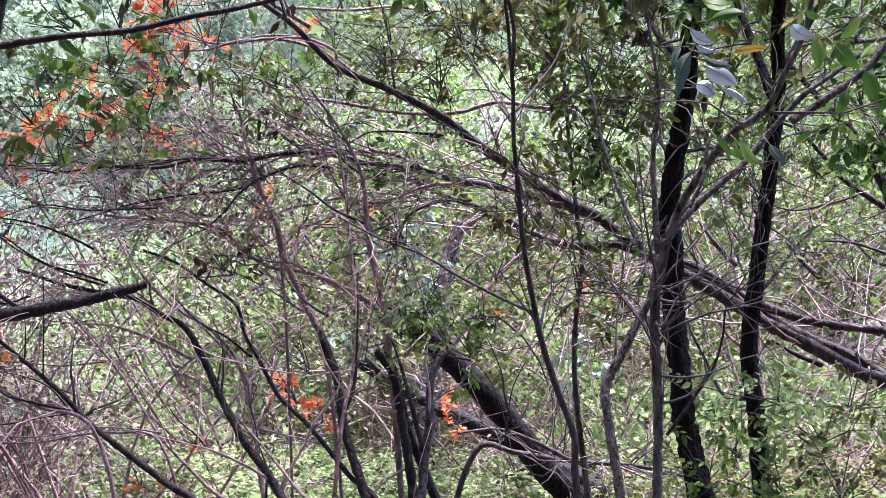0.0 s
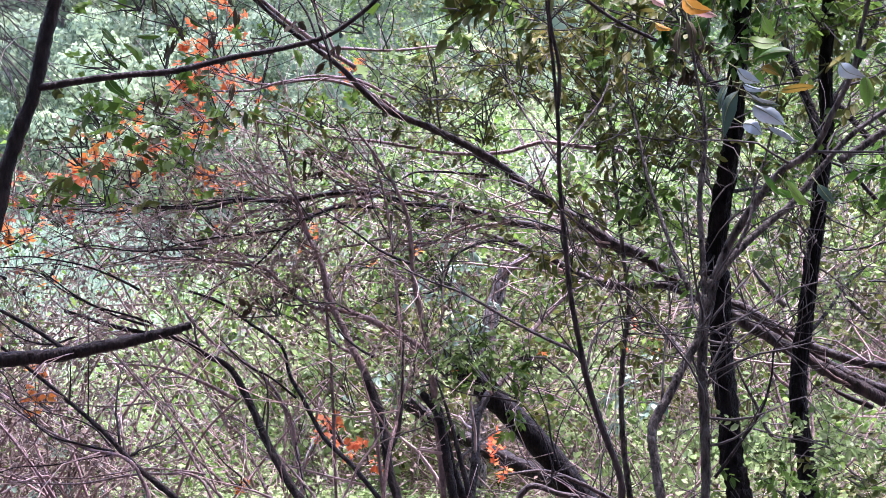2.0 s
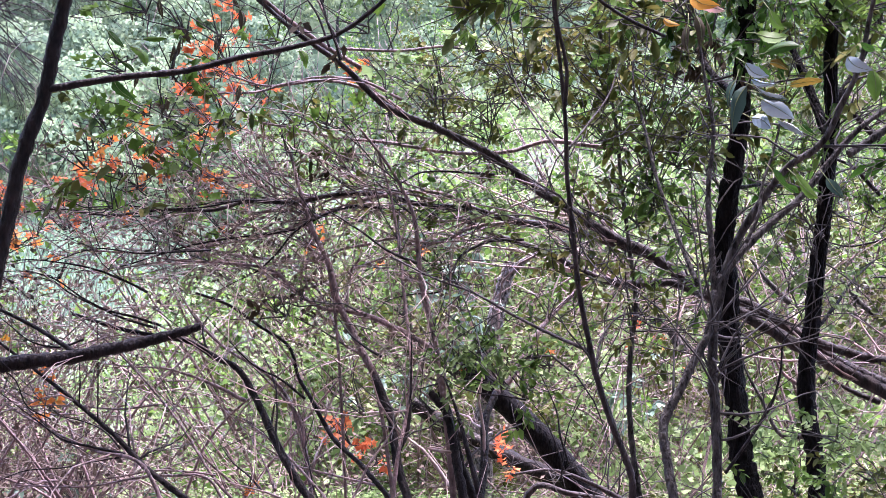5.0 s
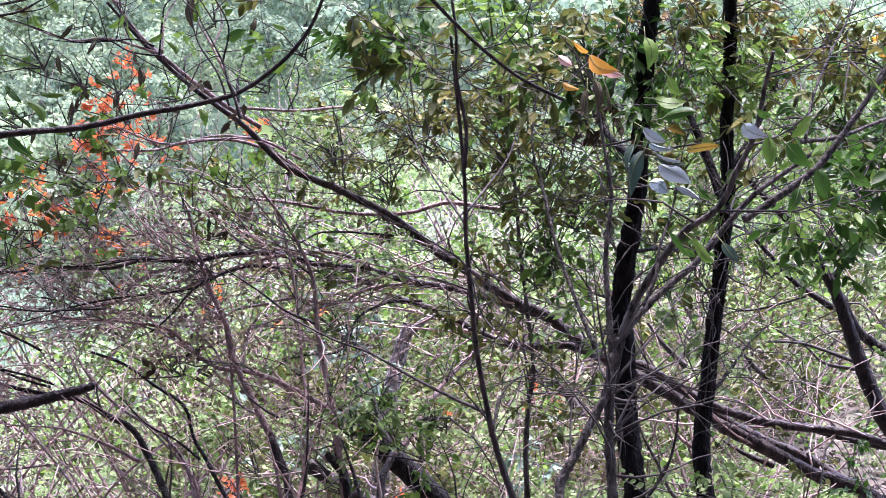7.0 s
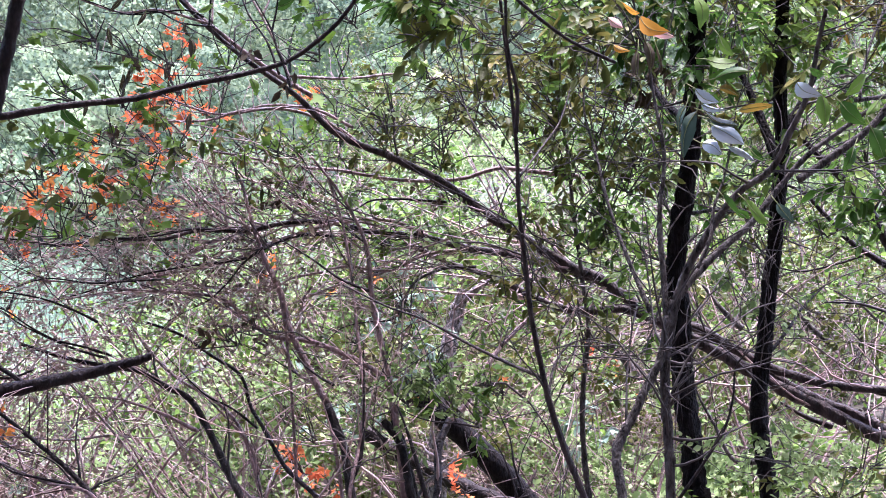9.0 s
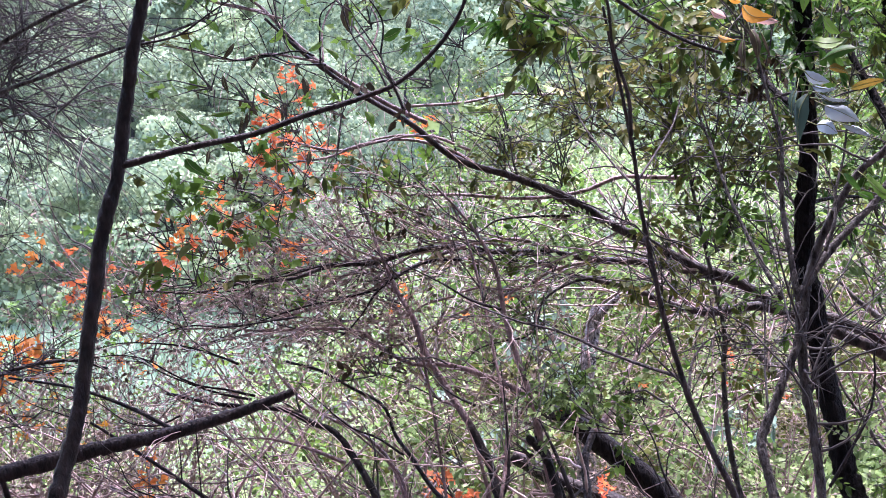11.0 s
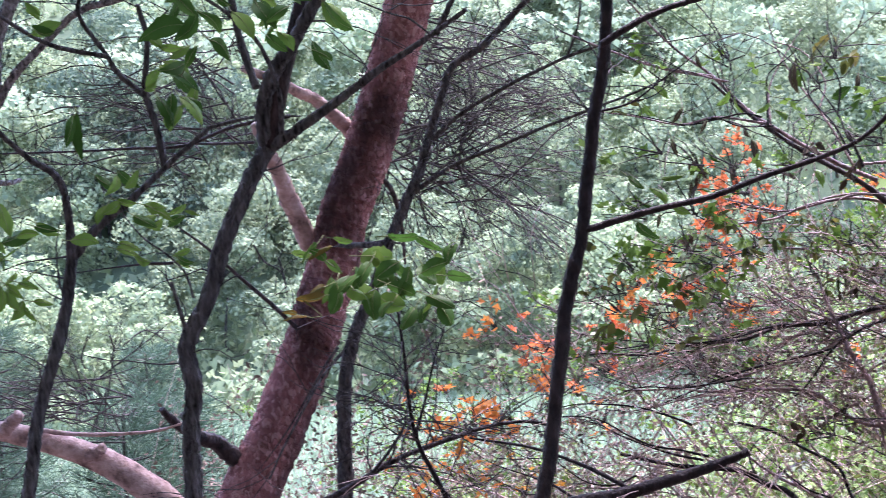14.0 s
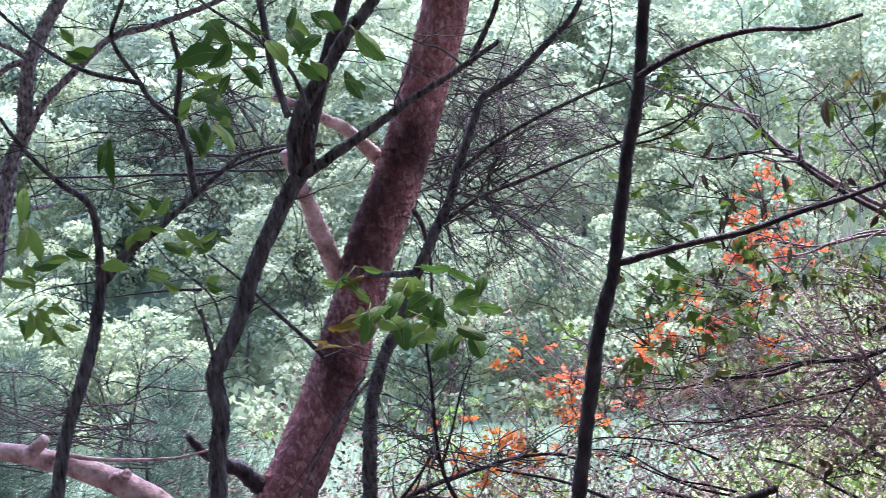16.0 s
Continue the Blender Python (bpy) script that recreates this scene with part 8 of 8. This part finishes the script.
big_leaf(T, NEARLEAF, (-1.460, 3.738, 1.453), (-1.493, 3.703, 1.402), 0.80, 0.5)
big_leaf(T, NEARLEAF, (-1.307, 3.790, 1.462), (-1.278, 3.776, 1.414), 0.80, 0.5)
big_leaf(T, YOUNGLEAF, (-1.434, 3.748, 1.492), (-1.360, 3.752, 1.482), 0.80, 0.5)
big_leaf(T, NEARLEAF, (-1.300, 3.790, 1.381), (-1.310, 3.764, 1.334), 0.80, 0.5)
big_leaf(T, NEARLEAF, (-1.410, 3.755, 1.418), (-1.411, 3.731, 1.350), 0.80, 0.5)
big_leaf(T, YOUNGLEAF, (-1.280, 3.798, 1.478), (-1.258, 3.783, 1.416), 0.80, 0.5)
big_leaf(T, NEARLEAF, (-1.363, 3.772, 1.474), (-1.328, 3.761, 1.436), 0.80, 0.5)
big_leaf(T, NEARLEAF, (-1.278, 3.796, 1.370), (-1.250, 3.781, 1.322), 0.80, 0.5)
big_leaf(T, YOUNGLEAF, (-1.279, 3.797, 1.411), (-1.309, 3.765, 1.353), 0.80, 0.5)
big_leaf(T, NEARLEAF, (-1.364, 3.771, 1.442), (-1.344, 3.755, 1.387), 0.80, 0.5)
big_leaf(T, NEARLEAF, (-1.439, 3.746, 1.465), (-1.448, 3.720, 1.421), 0.80, 0.5)
big_leaf(T, YOUNGLEAF, (-1.467, 3.735, 1.424), (-1.407, 3.734, 1.404), 0.80, 0.5)
big_leaf(T, NEARLEAF, (-1.372, 3.769, 1.453), (-1.404, 3.736, 1.422), 0.80, 0.5)
big_leaf(T, NEARLEAF, (-1.383, 3.765, 1.472), (-1.367, 3.748, 1.421), 0.80, 0.5)
big_leaf(T, YOUNGLEAF, (-1.402, 3.757, 1.400), (-1.344, 3.754, 1.373), 0.80, 0.5)
big_leaf(T, YOUNGLEAF, (-1.903, 4.855, 1.542), (-1.842, 4.855, 1.528), 0.5)
big_leaf(T, YOUNGLEAF, (-1.930, 4.844, 1.479), (-1.878, 4.842, 1.438), 0.5)
big_leaf(T, YOUNGLEAF, (-2.016, 4.812, 1.510), (-1.939, 4.820, 1.493), 0.5)
big_leaf(T, YOUNGLEAF, (-1.915, 4.849, 1.434), (-1.941, 4.816, 1.358), 0.5)
big_leaf(T, YOUNGLEAF, (-2.790, 4.428, 1.715), (-2.835, 4.379, 1.677), 0.5)
big_leaf(T, YOUNGLEAF, (-2.745, 4.458, 1.628), (-2.745, 4.435, 1.550), 0.5)
big_leaf(T, YOUNGLEAF, (-2.751, 4.451, 1.724), (-2.728, 4.443, 1.670), 0.5)
big_leaf(T, YOUNGLEAF, (-2.749, 4.455, 1.626), (-2.715, 4.452, 1.584), 0.5)
big_leaf(T, YOUNGLEAF, (-2.470, 4.605, 1.695), (-2.493, 4.573, 1.641), 0.5)
big_leaf(T, YOUNGLEAF, (-2.434, 4.623, 1.700), (-2.478, 4.580, 1.668), 0.5)
big_leaf(T, YOUNGLEAF, (-2.446, 4.617, 1.707), (-2.388, 4.623, 1.692), 0.5)
big_leaf(T, YOUNGLEAF, (-2.381, 4.649, 1.688), (-2.312, 4.661, 1.672), 0.5)
big_leaf(T, YOUNGLEAF, (-2.453, 4.616, 1.587), (-2.387, 4.627, 1.558), 0.5)
big_leaf(T, YOUNGLEAF, (-2.212, 4.694, 2.117), (-2.260, 4.654, 2.083), 0.5)
big_leaf(T, YOUNGLEAF, (-2.288, 4.659, 2.125), (-2.222, 4.669, 2.109), 0.5)
big_leaf(T, YOUNGLEAF, (-2.297, 4.662, 2.063), (-2.329, 4.630, 2.009), 0.5)
big_leaf(T, YOUNGLEAF, (-2.315, 4.643, 2.146), (-2.270, 4.647, 2.106), 0.5)
big_leaf(T, YOUNGLEAF, (-2.298, 4.661, 2.067), (-2.247, 4.665, 2.041), 0.5)
big_leaf(T, YOUNGLEAF, (-1.974, 4.785, 2.182), (-2.022, 4.748, 2.151), 0.5)
big_leaf(T, YOUNGLEAF, (-1.978, 4.784, 2.171), (-2.014, 4.757, 2.105), 0.5)
big_leaf(T, YOUNGLEAF, (-2.028, 4.754, 2.248), (-1.964, 4.765, 2.197), 0.5)
big_leaf(T, YOUNGLEAF, (-1.984, 4.786, 2.138), (-1.941, 4.789, 2.074), 0.5)
big_leaf(T, YOUNGLEAF, (-2.695, 4.487, 1.453), (-2.720, 4.448, 1.398), 0.5)
big_leaf(T, YOUNGLEAF, (-2.714, 4.476, 1.450), (-2.655, 4.485, 1.390), 0.5)
big_leaf(T, YOUNGLEAF, (-2.667, 4.503, 1.523), (-2.720, 4.450, 1.481), 0.5)
big_leaf(T, YOUNGLEAF, (-2.706, 4.481, 1.531), (-2.732, 4.443, 1.494), 0.5)
big_leaf(T, YOUNGLEAF, (-2.672, 4.499, 1.447), (-2.615, 4.508, 1.433), 0.5)
big_leaf(T, YOUNGLEAF, (-2.254, 4.692, 1.957), (-2.283, 4.663, 1.881), 0.5)
big_leaf(T, YOUNGLEAF, (-2.305, 4.661, 2.034), (-2.335, 4.628, 2.002), 0.5)
big_leaf(T, YOUNGLEAF, (-2.212, 4.706, 2.010), (-2.248, 4.674, 1.945), 0.5)

T = plant("pale_leaf_branch", "twig with big compound leaves turned to their pale undersides", "branch")
big_leaf(T, PALELEAF, (0.537, 4.262, 1.605), (0.590, 4.237, 1.575), 0.50)
big_leaf(T, PALELEAF, (0.552, 4.259, 1.570), (0.608, 4.236, 1.560), 0.42)
big_leaf(T, PALELEAF, (0.560, 4.258, 1.554), (0.622, 4.233, 1.535), 0.42)
big_leaf(T, PALELEAF, (0.577, 4.255, 1.524), (0.648, 4.229, 1.482), 0.60)
big_leaf(T, PALELEAF, (0.556, 4.253, 1.481), (0.598, 4.229, 1.459), 1.00)
big_leaf(T, PALELEAF, (0.613, 4.250, 1.479), (0.673, 4.225, 1.445), 0.35)
big_leaf(T, BLUELEAF, (0.569, 4.256, 1.539), (0.636, 4.232, 1.525), 0.32)
big_leaf(T, BLUELEAF, (0.542, 4.258, 1.553), (0.512, 4.233, 1.445), 0.43)
big_leaf(T, BLUELEAF, (0.518, 4.260, 1.567), (0.500, 4.237, 1.502), 0.32)
big_leaf(T, PALELEAF, (0.801, 4.452, 1.628), (0.859, 4.427, 1.597), 0.65)
big_leaf(T, BLUELEAF, (0.764, 4.435, 1.342), (0.802, 4.410, 1.296), 0.49)
big_leaf(T, YELLOW, (0.408, 4.279, 1.764), (0.474, 4.253, 1.731), 0.60)
big_leaf(T, YELLOW, (0.365, 4.283, 1.795), (0.405, 4.259, 1.771), 0.50)
big_leaf(T, PINKLEAF, (0.422, 4.276, 1.731), (0.487, 4.252, 1.719), 0.40)
big_leaf(T, PINKLEAF, (0.336, 4.282, 1.760), (0.369, 4.258, 1.736), 0.50)
big_leaf(T, YELLOW, (0.350, 4.277, 1.699), (0.388, 4.254, 1.685), 0.40)
big_leaf(T, BROWNING, (0.591, 4.260, 1.607), (0.632, 4.236, 1.591), 0.50)
big_leaf(T, BROWNING, (0.635, 4.254, 1.558), (0.710, 4.231, 1.571), 0.45)
big_leaf(T, DRYLEAF, (0.421, 4.274, 1.710), (0.433, 4.249, 1.636), 0.35)
big_leaf(T, DRYLEAF, (0.444, 4.273, 1.704), (0.461, 4.248, 1.641), 0.35)
big_leaf(T, DRYLEAF, (0.406, 4.274, 1.689), (0.404, 4.250, 1.625), 0.30)
big_leaf(T, YOUNGLEAF, (0.559, 4.265, 1.672), (0.629, 4.242, 1.668), 0.60)
big_leaf(T, NEARLEAF, (0.577, 4.262, 1.627), (0.655, 4.239, 1.646), 0.45)
big_leaf(T, YOUNGLEAF, (0.860, 4.447, 1.602), (0.866, 4.422, 1.524), 0.50)
big_leaf(T, NEARLEAF, (0.904, 4.444, 1.585), (0.962, 4.418, 1.532), 0.55)
big_leaf(T, YOUNGLEAF, (0.963, 4.445, 1.649), (0.910, 4.425, 1.599), 0.55)
big_leaf(T, NEARLEAF, (0.923, 4.449, 1.667), (0.873, 4.429, 1.644), 0.50)
big_leaf(T, NEARLEAF, (0.977, 4.437, 1.527), (1.006, 4.411, 1.454), 0.60)
big_leaf(T, NEARLEAF, (1.058, 4.433, 1.526), (1.106, 4.408, 1.489), 0.70)
big_leaf(T, YOUNGLEAF, (0.994, 4.440, 1.590), (0.961, 4.419, 1.555), 0.60)
big_leaf(T, NEARLEAF, (0.939, 4.435, 1.479), (0.911, 4.413, 1.418), 0.60)
big_leaf(T, NEARLEAF, (1.041, 4.430, 1.465), (1.005, 4.408, 1.417), 0.60)
big_leaf(T, YOUNGLEAF, (0.532, 4.276, 1.812), (0.539, 4.250, 1.735), 0.55)
big_leaf(T, YOUNGLEAF, (0.587, 4.267, 1.725), (0.619, 4.243, 1.681), 0.50)
big_leaf(T, NEARLEAF, (0.665, 4.247, 1.472), (0.695, 4.224, 1.448), 0.50)
big_leaf(T, YOUNGLEAF, (1.124, 4.449, 1.826), (1.161, 4.425, 1.787), 0.60)
big_leaf(T, YOUNGLEAF, (1.087, 4.447, 1.757), (1.125, 4.422, 1.711), 0.60)
big_leaf(T, NEARLEAF, (1.157, 4.440, 1.707), (1.207, 4.416, 1.682), 0.60)
big_leaf(T, NEARLEAF, (1.149, 4.433, 1.599), (1.192, 4.409, 1.567), 0.60)
big_leaf(T, NEARLEAF, (0.606, 4.243, 1.366), (0.643, 4.218, 1.324), 0.60)
big_leaf(T, YOUNGLEAF, (0.658, 4.240, 1.355), (0.708, 4.214, 1.308), 0.60)
big_leaf(T, NEARLEAF, (1.097, 4.424, 1.421), (1.128, 4.400, 1.383), 0.60)
big_leaf(T, YOUNGLEAF, (1.147, 4.418, 1.369), (1.190, 4.395, 1.346), 0.60)
big_leaf(T, NEARLEAF, (0.864, 4.450, 1.644), (0.825, 4.433, 1.662), 0.60)

# leaves hanging from the crooked tree and from the long leaning tree
T = named("crooked_tree")[0]
big_leaf(T, NEARLEAF, (-2.159, 4.509, 2.240), (-2.100, 4.509, 2.170), 0.55)
big_leaf(T, NEARLEAF, (-2.119, 4.652, 2.263), (-2.057, 4.654, 2.207), 0.44)
big_leaf(T, NEARLEAF, (-2.139, 4.604, 2.198), (-2.079, 4.605, 2.127), 0.57)
big_leaf(T, NEARLEAF, (-1.993, 4.850, 2.279), (-1.900, 4.863, 2.218), 0.52)
big_leaf(T, NEARLEAF, (-1.983, 4.639, 2.210), (-1.925, 4.640, 2.124), 0.57)
big_leaf(T, NEARLEAF, (-1.945, 4.601, 2.109), (-1.885, 4.602, 2.054), 0.57)
big_leaf(T, NEARLEAF, (-2.296, 4.764, 2.086), (-2.237, 4.765, 1.981), 0.46)
big_leaf(T, YOUNGLEAF, (-2.188, 4.540, 1.966), (-2.130, 4.540, 1.879), 0.58)
big_leaf(T, NEARLEAF, (-1.952, 4.971, 2.119), (-1.899, 4.970, 2.026), 0.44)
big_leaf(T, YOUNGLEAF, (-1.853, 4.817, 2.207), (-1.768, 4.828, 2.113), 0.49)
big_leaf(T, NEARLEAF, (-2.088, 4.542, 2.109), (-2.029, 4.543, 2.039), 0.51)
big_leaf(T, YOUNGLEAF, (-1.992, 4.492, 2.169), (-1.936, 4.492, 2.085), 0.57)
big_leaf(T, NEARLEAF, (-1.835, 4.506, 2.163), (-1.888, 4.465, 2.122), 0.53)
big_leaf(T, YOUNGLEAF, (-2.342, 4.787, 2.094), (-2.261, 4.796, 2.018), 0.46)
big_leaf(T, NEARLEAF, (-2.269, 4.570, 1.978), (-2.226, 4.566, 1.884), 0.50)
big_leaf(T, NEARLEAF, (-2.135, 4.479, 2.034), (-2.090, 4.474, 2.089), 0.47)
big_leaf(T, NEARLEAF, (-2.261, 4.770, 2.261), (-2.293, 4.738, 2.195), 0.43)
big_leaf(T, NEARLEAF, (-2.621, 4.548, 2.213), (-2.551, 4.552, 2.188), 0.52)
big_leaf(T, YOUNGLEAF, (-2.635, 4.554, 2.283), (-2.590, 4.549, 2.238), 0.48)
big_leaf(T, NEARLEAF, (-2.865, 4.659, 1.864), (-2.840, 4.648, 1.750), 0.44)
big_leaf(T, YOUNGLEAF, (-2.833, 4.627, 1.740), (-2.793, 4.621, 1.631), 0.54)
big_leaf(T, NEARLEAF, (-2.579, 4.381, 1.652), (-2.507, 4.386, 1.630), 0.50)
big_leaf(T, YOUNGLEAF, (-2.568, 4.552, 1.606), (-2.482, 4.562, 1.590), 0.52)
big_leaf(T, NEARLEAF, (-2.827, 4.625, 1.618), (-2.719, 4.643, 1.643), 0.57)
big_leaf(T, NEARLEAF, (-2.795, 4.533, 1.592), (-2.766, 4.523, 1.535), 0.56)
big_leaf(T, NEARLEAF, (-2.703, 4.518, 1.517), (-2.650, 4.516, 1.471), 0.45)
big_leaf(T, NEARLEAF, (-2.880, 4.623, 1.478), (-2.858, 4.611, 1.408), 0.51)
big_leaf(T, YOUNGLEAF, (-2.605, 4.249, 1.500), (-2.554, 4.247, 1.458), 0.44)
big_leaf(T, NEARLEAF, (-2.576, 4.748, 1.791), (-2.507, 4.752, 1.747), 0.55)
big_leaf(T, NEARLEAF, (-2.512, 4.768, 1.800), (-2.444, 4.772, 1.740), 0.48)
big_leaf(T, NEARLEAF, (-2.338, 4.493, 1.656), (-2.272, 4.497, 1.615), 0.56)
big_leaf(T, YOUNGLEAF, (-2.411, 4.515, 1.569), (-2.343, 4.519, 1.543), 0.54)
big_leaf(T, YOUNGLEAF, (-2.227, 4.404, 1.659), (-2.176, 4.402, 1.623), 0.46)
big_leaf(T, NEARLEAF, (-2.281, 4.580, 1.617), (-2.222, 4.580, 1.642), 0.47)
big_leaf(T, NEARLEAF, (-2.299, 4.656, 1.537), (-2.245, 4.655, 1.512), 0.48)

T = named("leaning_tree")[0]
big_leaf(T, YOUNGLEAF, (-1.095, 5.526, 1.988), (-1.124, 5.500, 1.939), 0.50)
big_leaf(T, YOUNGLEAF, (-1.197, 5.613, 1.778), (-1.182, 5.592, 1.706), 0.60)
big_leaf(T, YOUNGLEAF, (-1.111, 5.690, 1.864), (-1.145, 5.664, 1.832), 0.60)
big_leaf(T, YOUNGLEAF, (-1.093, 5.640, 1.627), (-1.016, 5.631, 1.632), 0.44)
big_leaf(T, NEARLEAF, (-1.173, 5.520, 1.647), (-1.119, 5.506, 1.600), 0.45)
big_leaf(T, YOUNGLEAF, (-1.145, 5.709, 1.606), (-1.090, 5.694, 1.543), 0.53)
big_leaf(T, NEARLEAF, (-1.175, 5.663, 1.570), (-1.120, 5.650, 1.526), 0.47)
big_leaf(T, YOUNGLEAF, (-0.926, 5.844, 1.846), (-0.879, 5.832, 1.889), 0.57)
big_leaf(T, YOUNGLEAF, (-0.842, 5.643, 1.859), (-0.813, 5.625, 1.803), 0.54)
big_leaf(T, YOUNGLEAF, (-0.722, 5.630, 1.804), (-0.689, 5.613, 1.765), 0.47)
big_leaf(T, YOUNGLEAF, (-0.783, 5.685, 1.802), (-0.736, 5.672, 1.831), 0.46)
big_leaf(T, NEARLEAF, (-0.556, 5.727, 1.825), (-0.492, 5.717, 1.853), 0.58)
big_leaf(T, YOUNGLEAF, (-0.378, 5.871, 1.866), (-0.423, 5.845, 1.884), 0.46)
big_leaf(T, YOUNGLEAF, (-1.064, 5.536, 1.912), (-1.024, 5.520, 1.866), 0.47)
big_leaf(T, YOUNGLEAF, (-1.110, 5.580, 1.863), (-1.072, 5.564, 1.821), 0.50)
big_leaf(T, YOUNGLEAF, (-1.266, 5.575, 1.888), (-1.227, 5.559, 1.854), 0.43)
big_leaf(T, NEARLEAF, (-1.232, 5.786, 2.014), (-1.178, 5.772, 1.975), 0.45)
big_leaf(T, NEARLEAF, (-1.183, 5.667, 1.503), (-1.111, 5.655, 1.440), 0.54)
big_leaf(T, NEARLEAF, (-0.947, 5.774, 1.702), (-0.909, 5.758, 1.662), 0.43)
big_leaf(T, YOUNGLEAF, (-1.064, 5.630, 1.545), (-1.002, 5.617, 1.513), 0.46)
big_leaf(T, YOUNGLEAF, (-0.639, 5.839, 1.609), (-0.615, 5.820, 1.552), 0.48)
big_leaf(T, NEARLEAF, (-1.030, 5.721, 1.683), (-0.982, 5.708, 1.696), 0.48)
big_leaf(T, DRYLEAF, (-0.653, 5.711, 1.952), (-0.648, 5.688, 1.845), 0.35)
big_leaf(T, DRYLEAF, (-0.816, 5.761, 1.729), (-0.809, 5.740, 1.657), 0.31)
big_leaf(T, DRYLEAF, (-1.045, 5.641, 1.750), (-1.026, 5.621, 1.685), 0.28)
big_leaf(T, DRYLEAF, (-1.169, 5.798, 1.720), (-1.151, 5.779, 1.678), 0.28)
big_leaf(T, DRYLEAF, (-1.028, 5.800, 1.849), (-1.068, 5.773, 1.799), 0.36)
big_leaf(T, DRYLEAF, (-0.930, 5.621, 1.797), (-0.951, 5.597, 1.752), 0.37)
big_leaf(T, DRYLEAF, (-0.473, 5.815, 1.898), (-0.489, 5.791, 1.838), 0.34)
big_leaf(T, DRYLEAF, (-1.015, 5.748, 1.614), (-1.026, 5.724, 1.555), 0.30)
big_leaf(T, DRYLEAF, (-0.932, 5.547, 1.994), (-0.913, 5.528, 1.946), 0.27)
big_leaf(T, DRYLEAF, (-1.162, 5.772, 1.778), (-1.148, 5.752, 1.728), 0.32)
big_leaf(T, DRYLEAF, (-0.841, 5.785, 1.776), (-0.816, 5.766, 1.730), 0.37)
big_leaf(T, DRYLEAF, (-0.546, 5.758, 1.737), (-0.540, 5.737, 1.672), 0.29)
big_leaf(T, DRYLEAF, (-0.873, 5.727, 1.646), (-0.882, 5.704, 1.594), 0.37)
big_leaf(T, DRYLEAF, (-0.800, 5.681, 1.501), (-0.808, 5.658, 1.446), 0.28)
big_leaf(T, DRYLEAF, (-1.112, 5.685, 1.523), (-1.120, 5.663, 1.476), 0.33)

T = plant("blue_green_shrub", "shrub with pale blue-green leaves in the brush", "shrub")
spray(T, (-0.12, 8.57, 0.65), 0.130, 39, PALEGREEN, 0.075, 661, hang=0.8)
spray(T, (-0.09, 8.55, 0.44), 0.117, 33, PALEGREEN, 0.075, 664, hang=0.8)
spray(T, (-0.28, 8.56, 0.62), 0.130, 26, PALEGREEN, 0.07, 667, hang=0.5)
spray(T, (-0.51, 8.88, 0.07), 0.164, 26, PALEGREEN, 0.07, 670, hang=0.4)
spray(T, (-1.92, 8.19, -0.32), 0.182, 39, PALEGREEN, 0.06, 673, hang=0.3)
spray(T, (-1.62, 8.22, -0.44), 0.182, 39, PALEGREEN, 0.06, 676, hang=0.3)
spray(T, (0.65, 8.88, 0.12), 0.164, 33, PALEGREEN, 0.07, 679, hang=0.4)
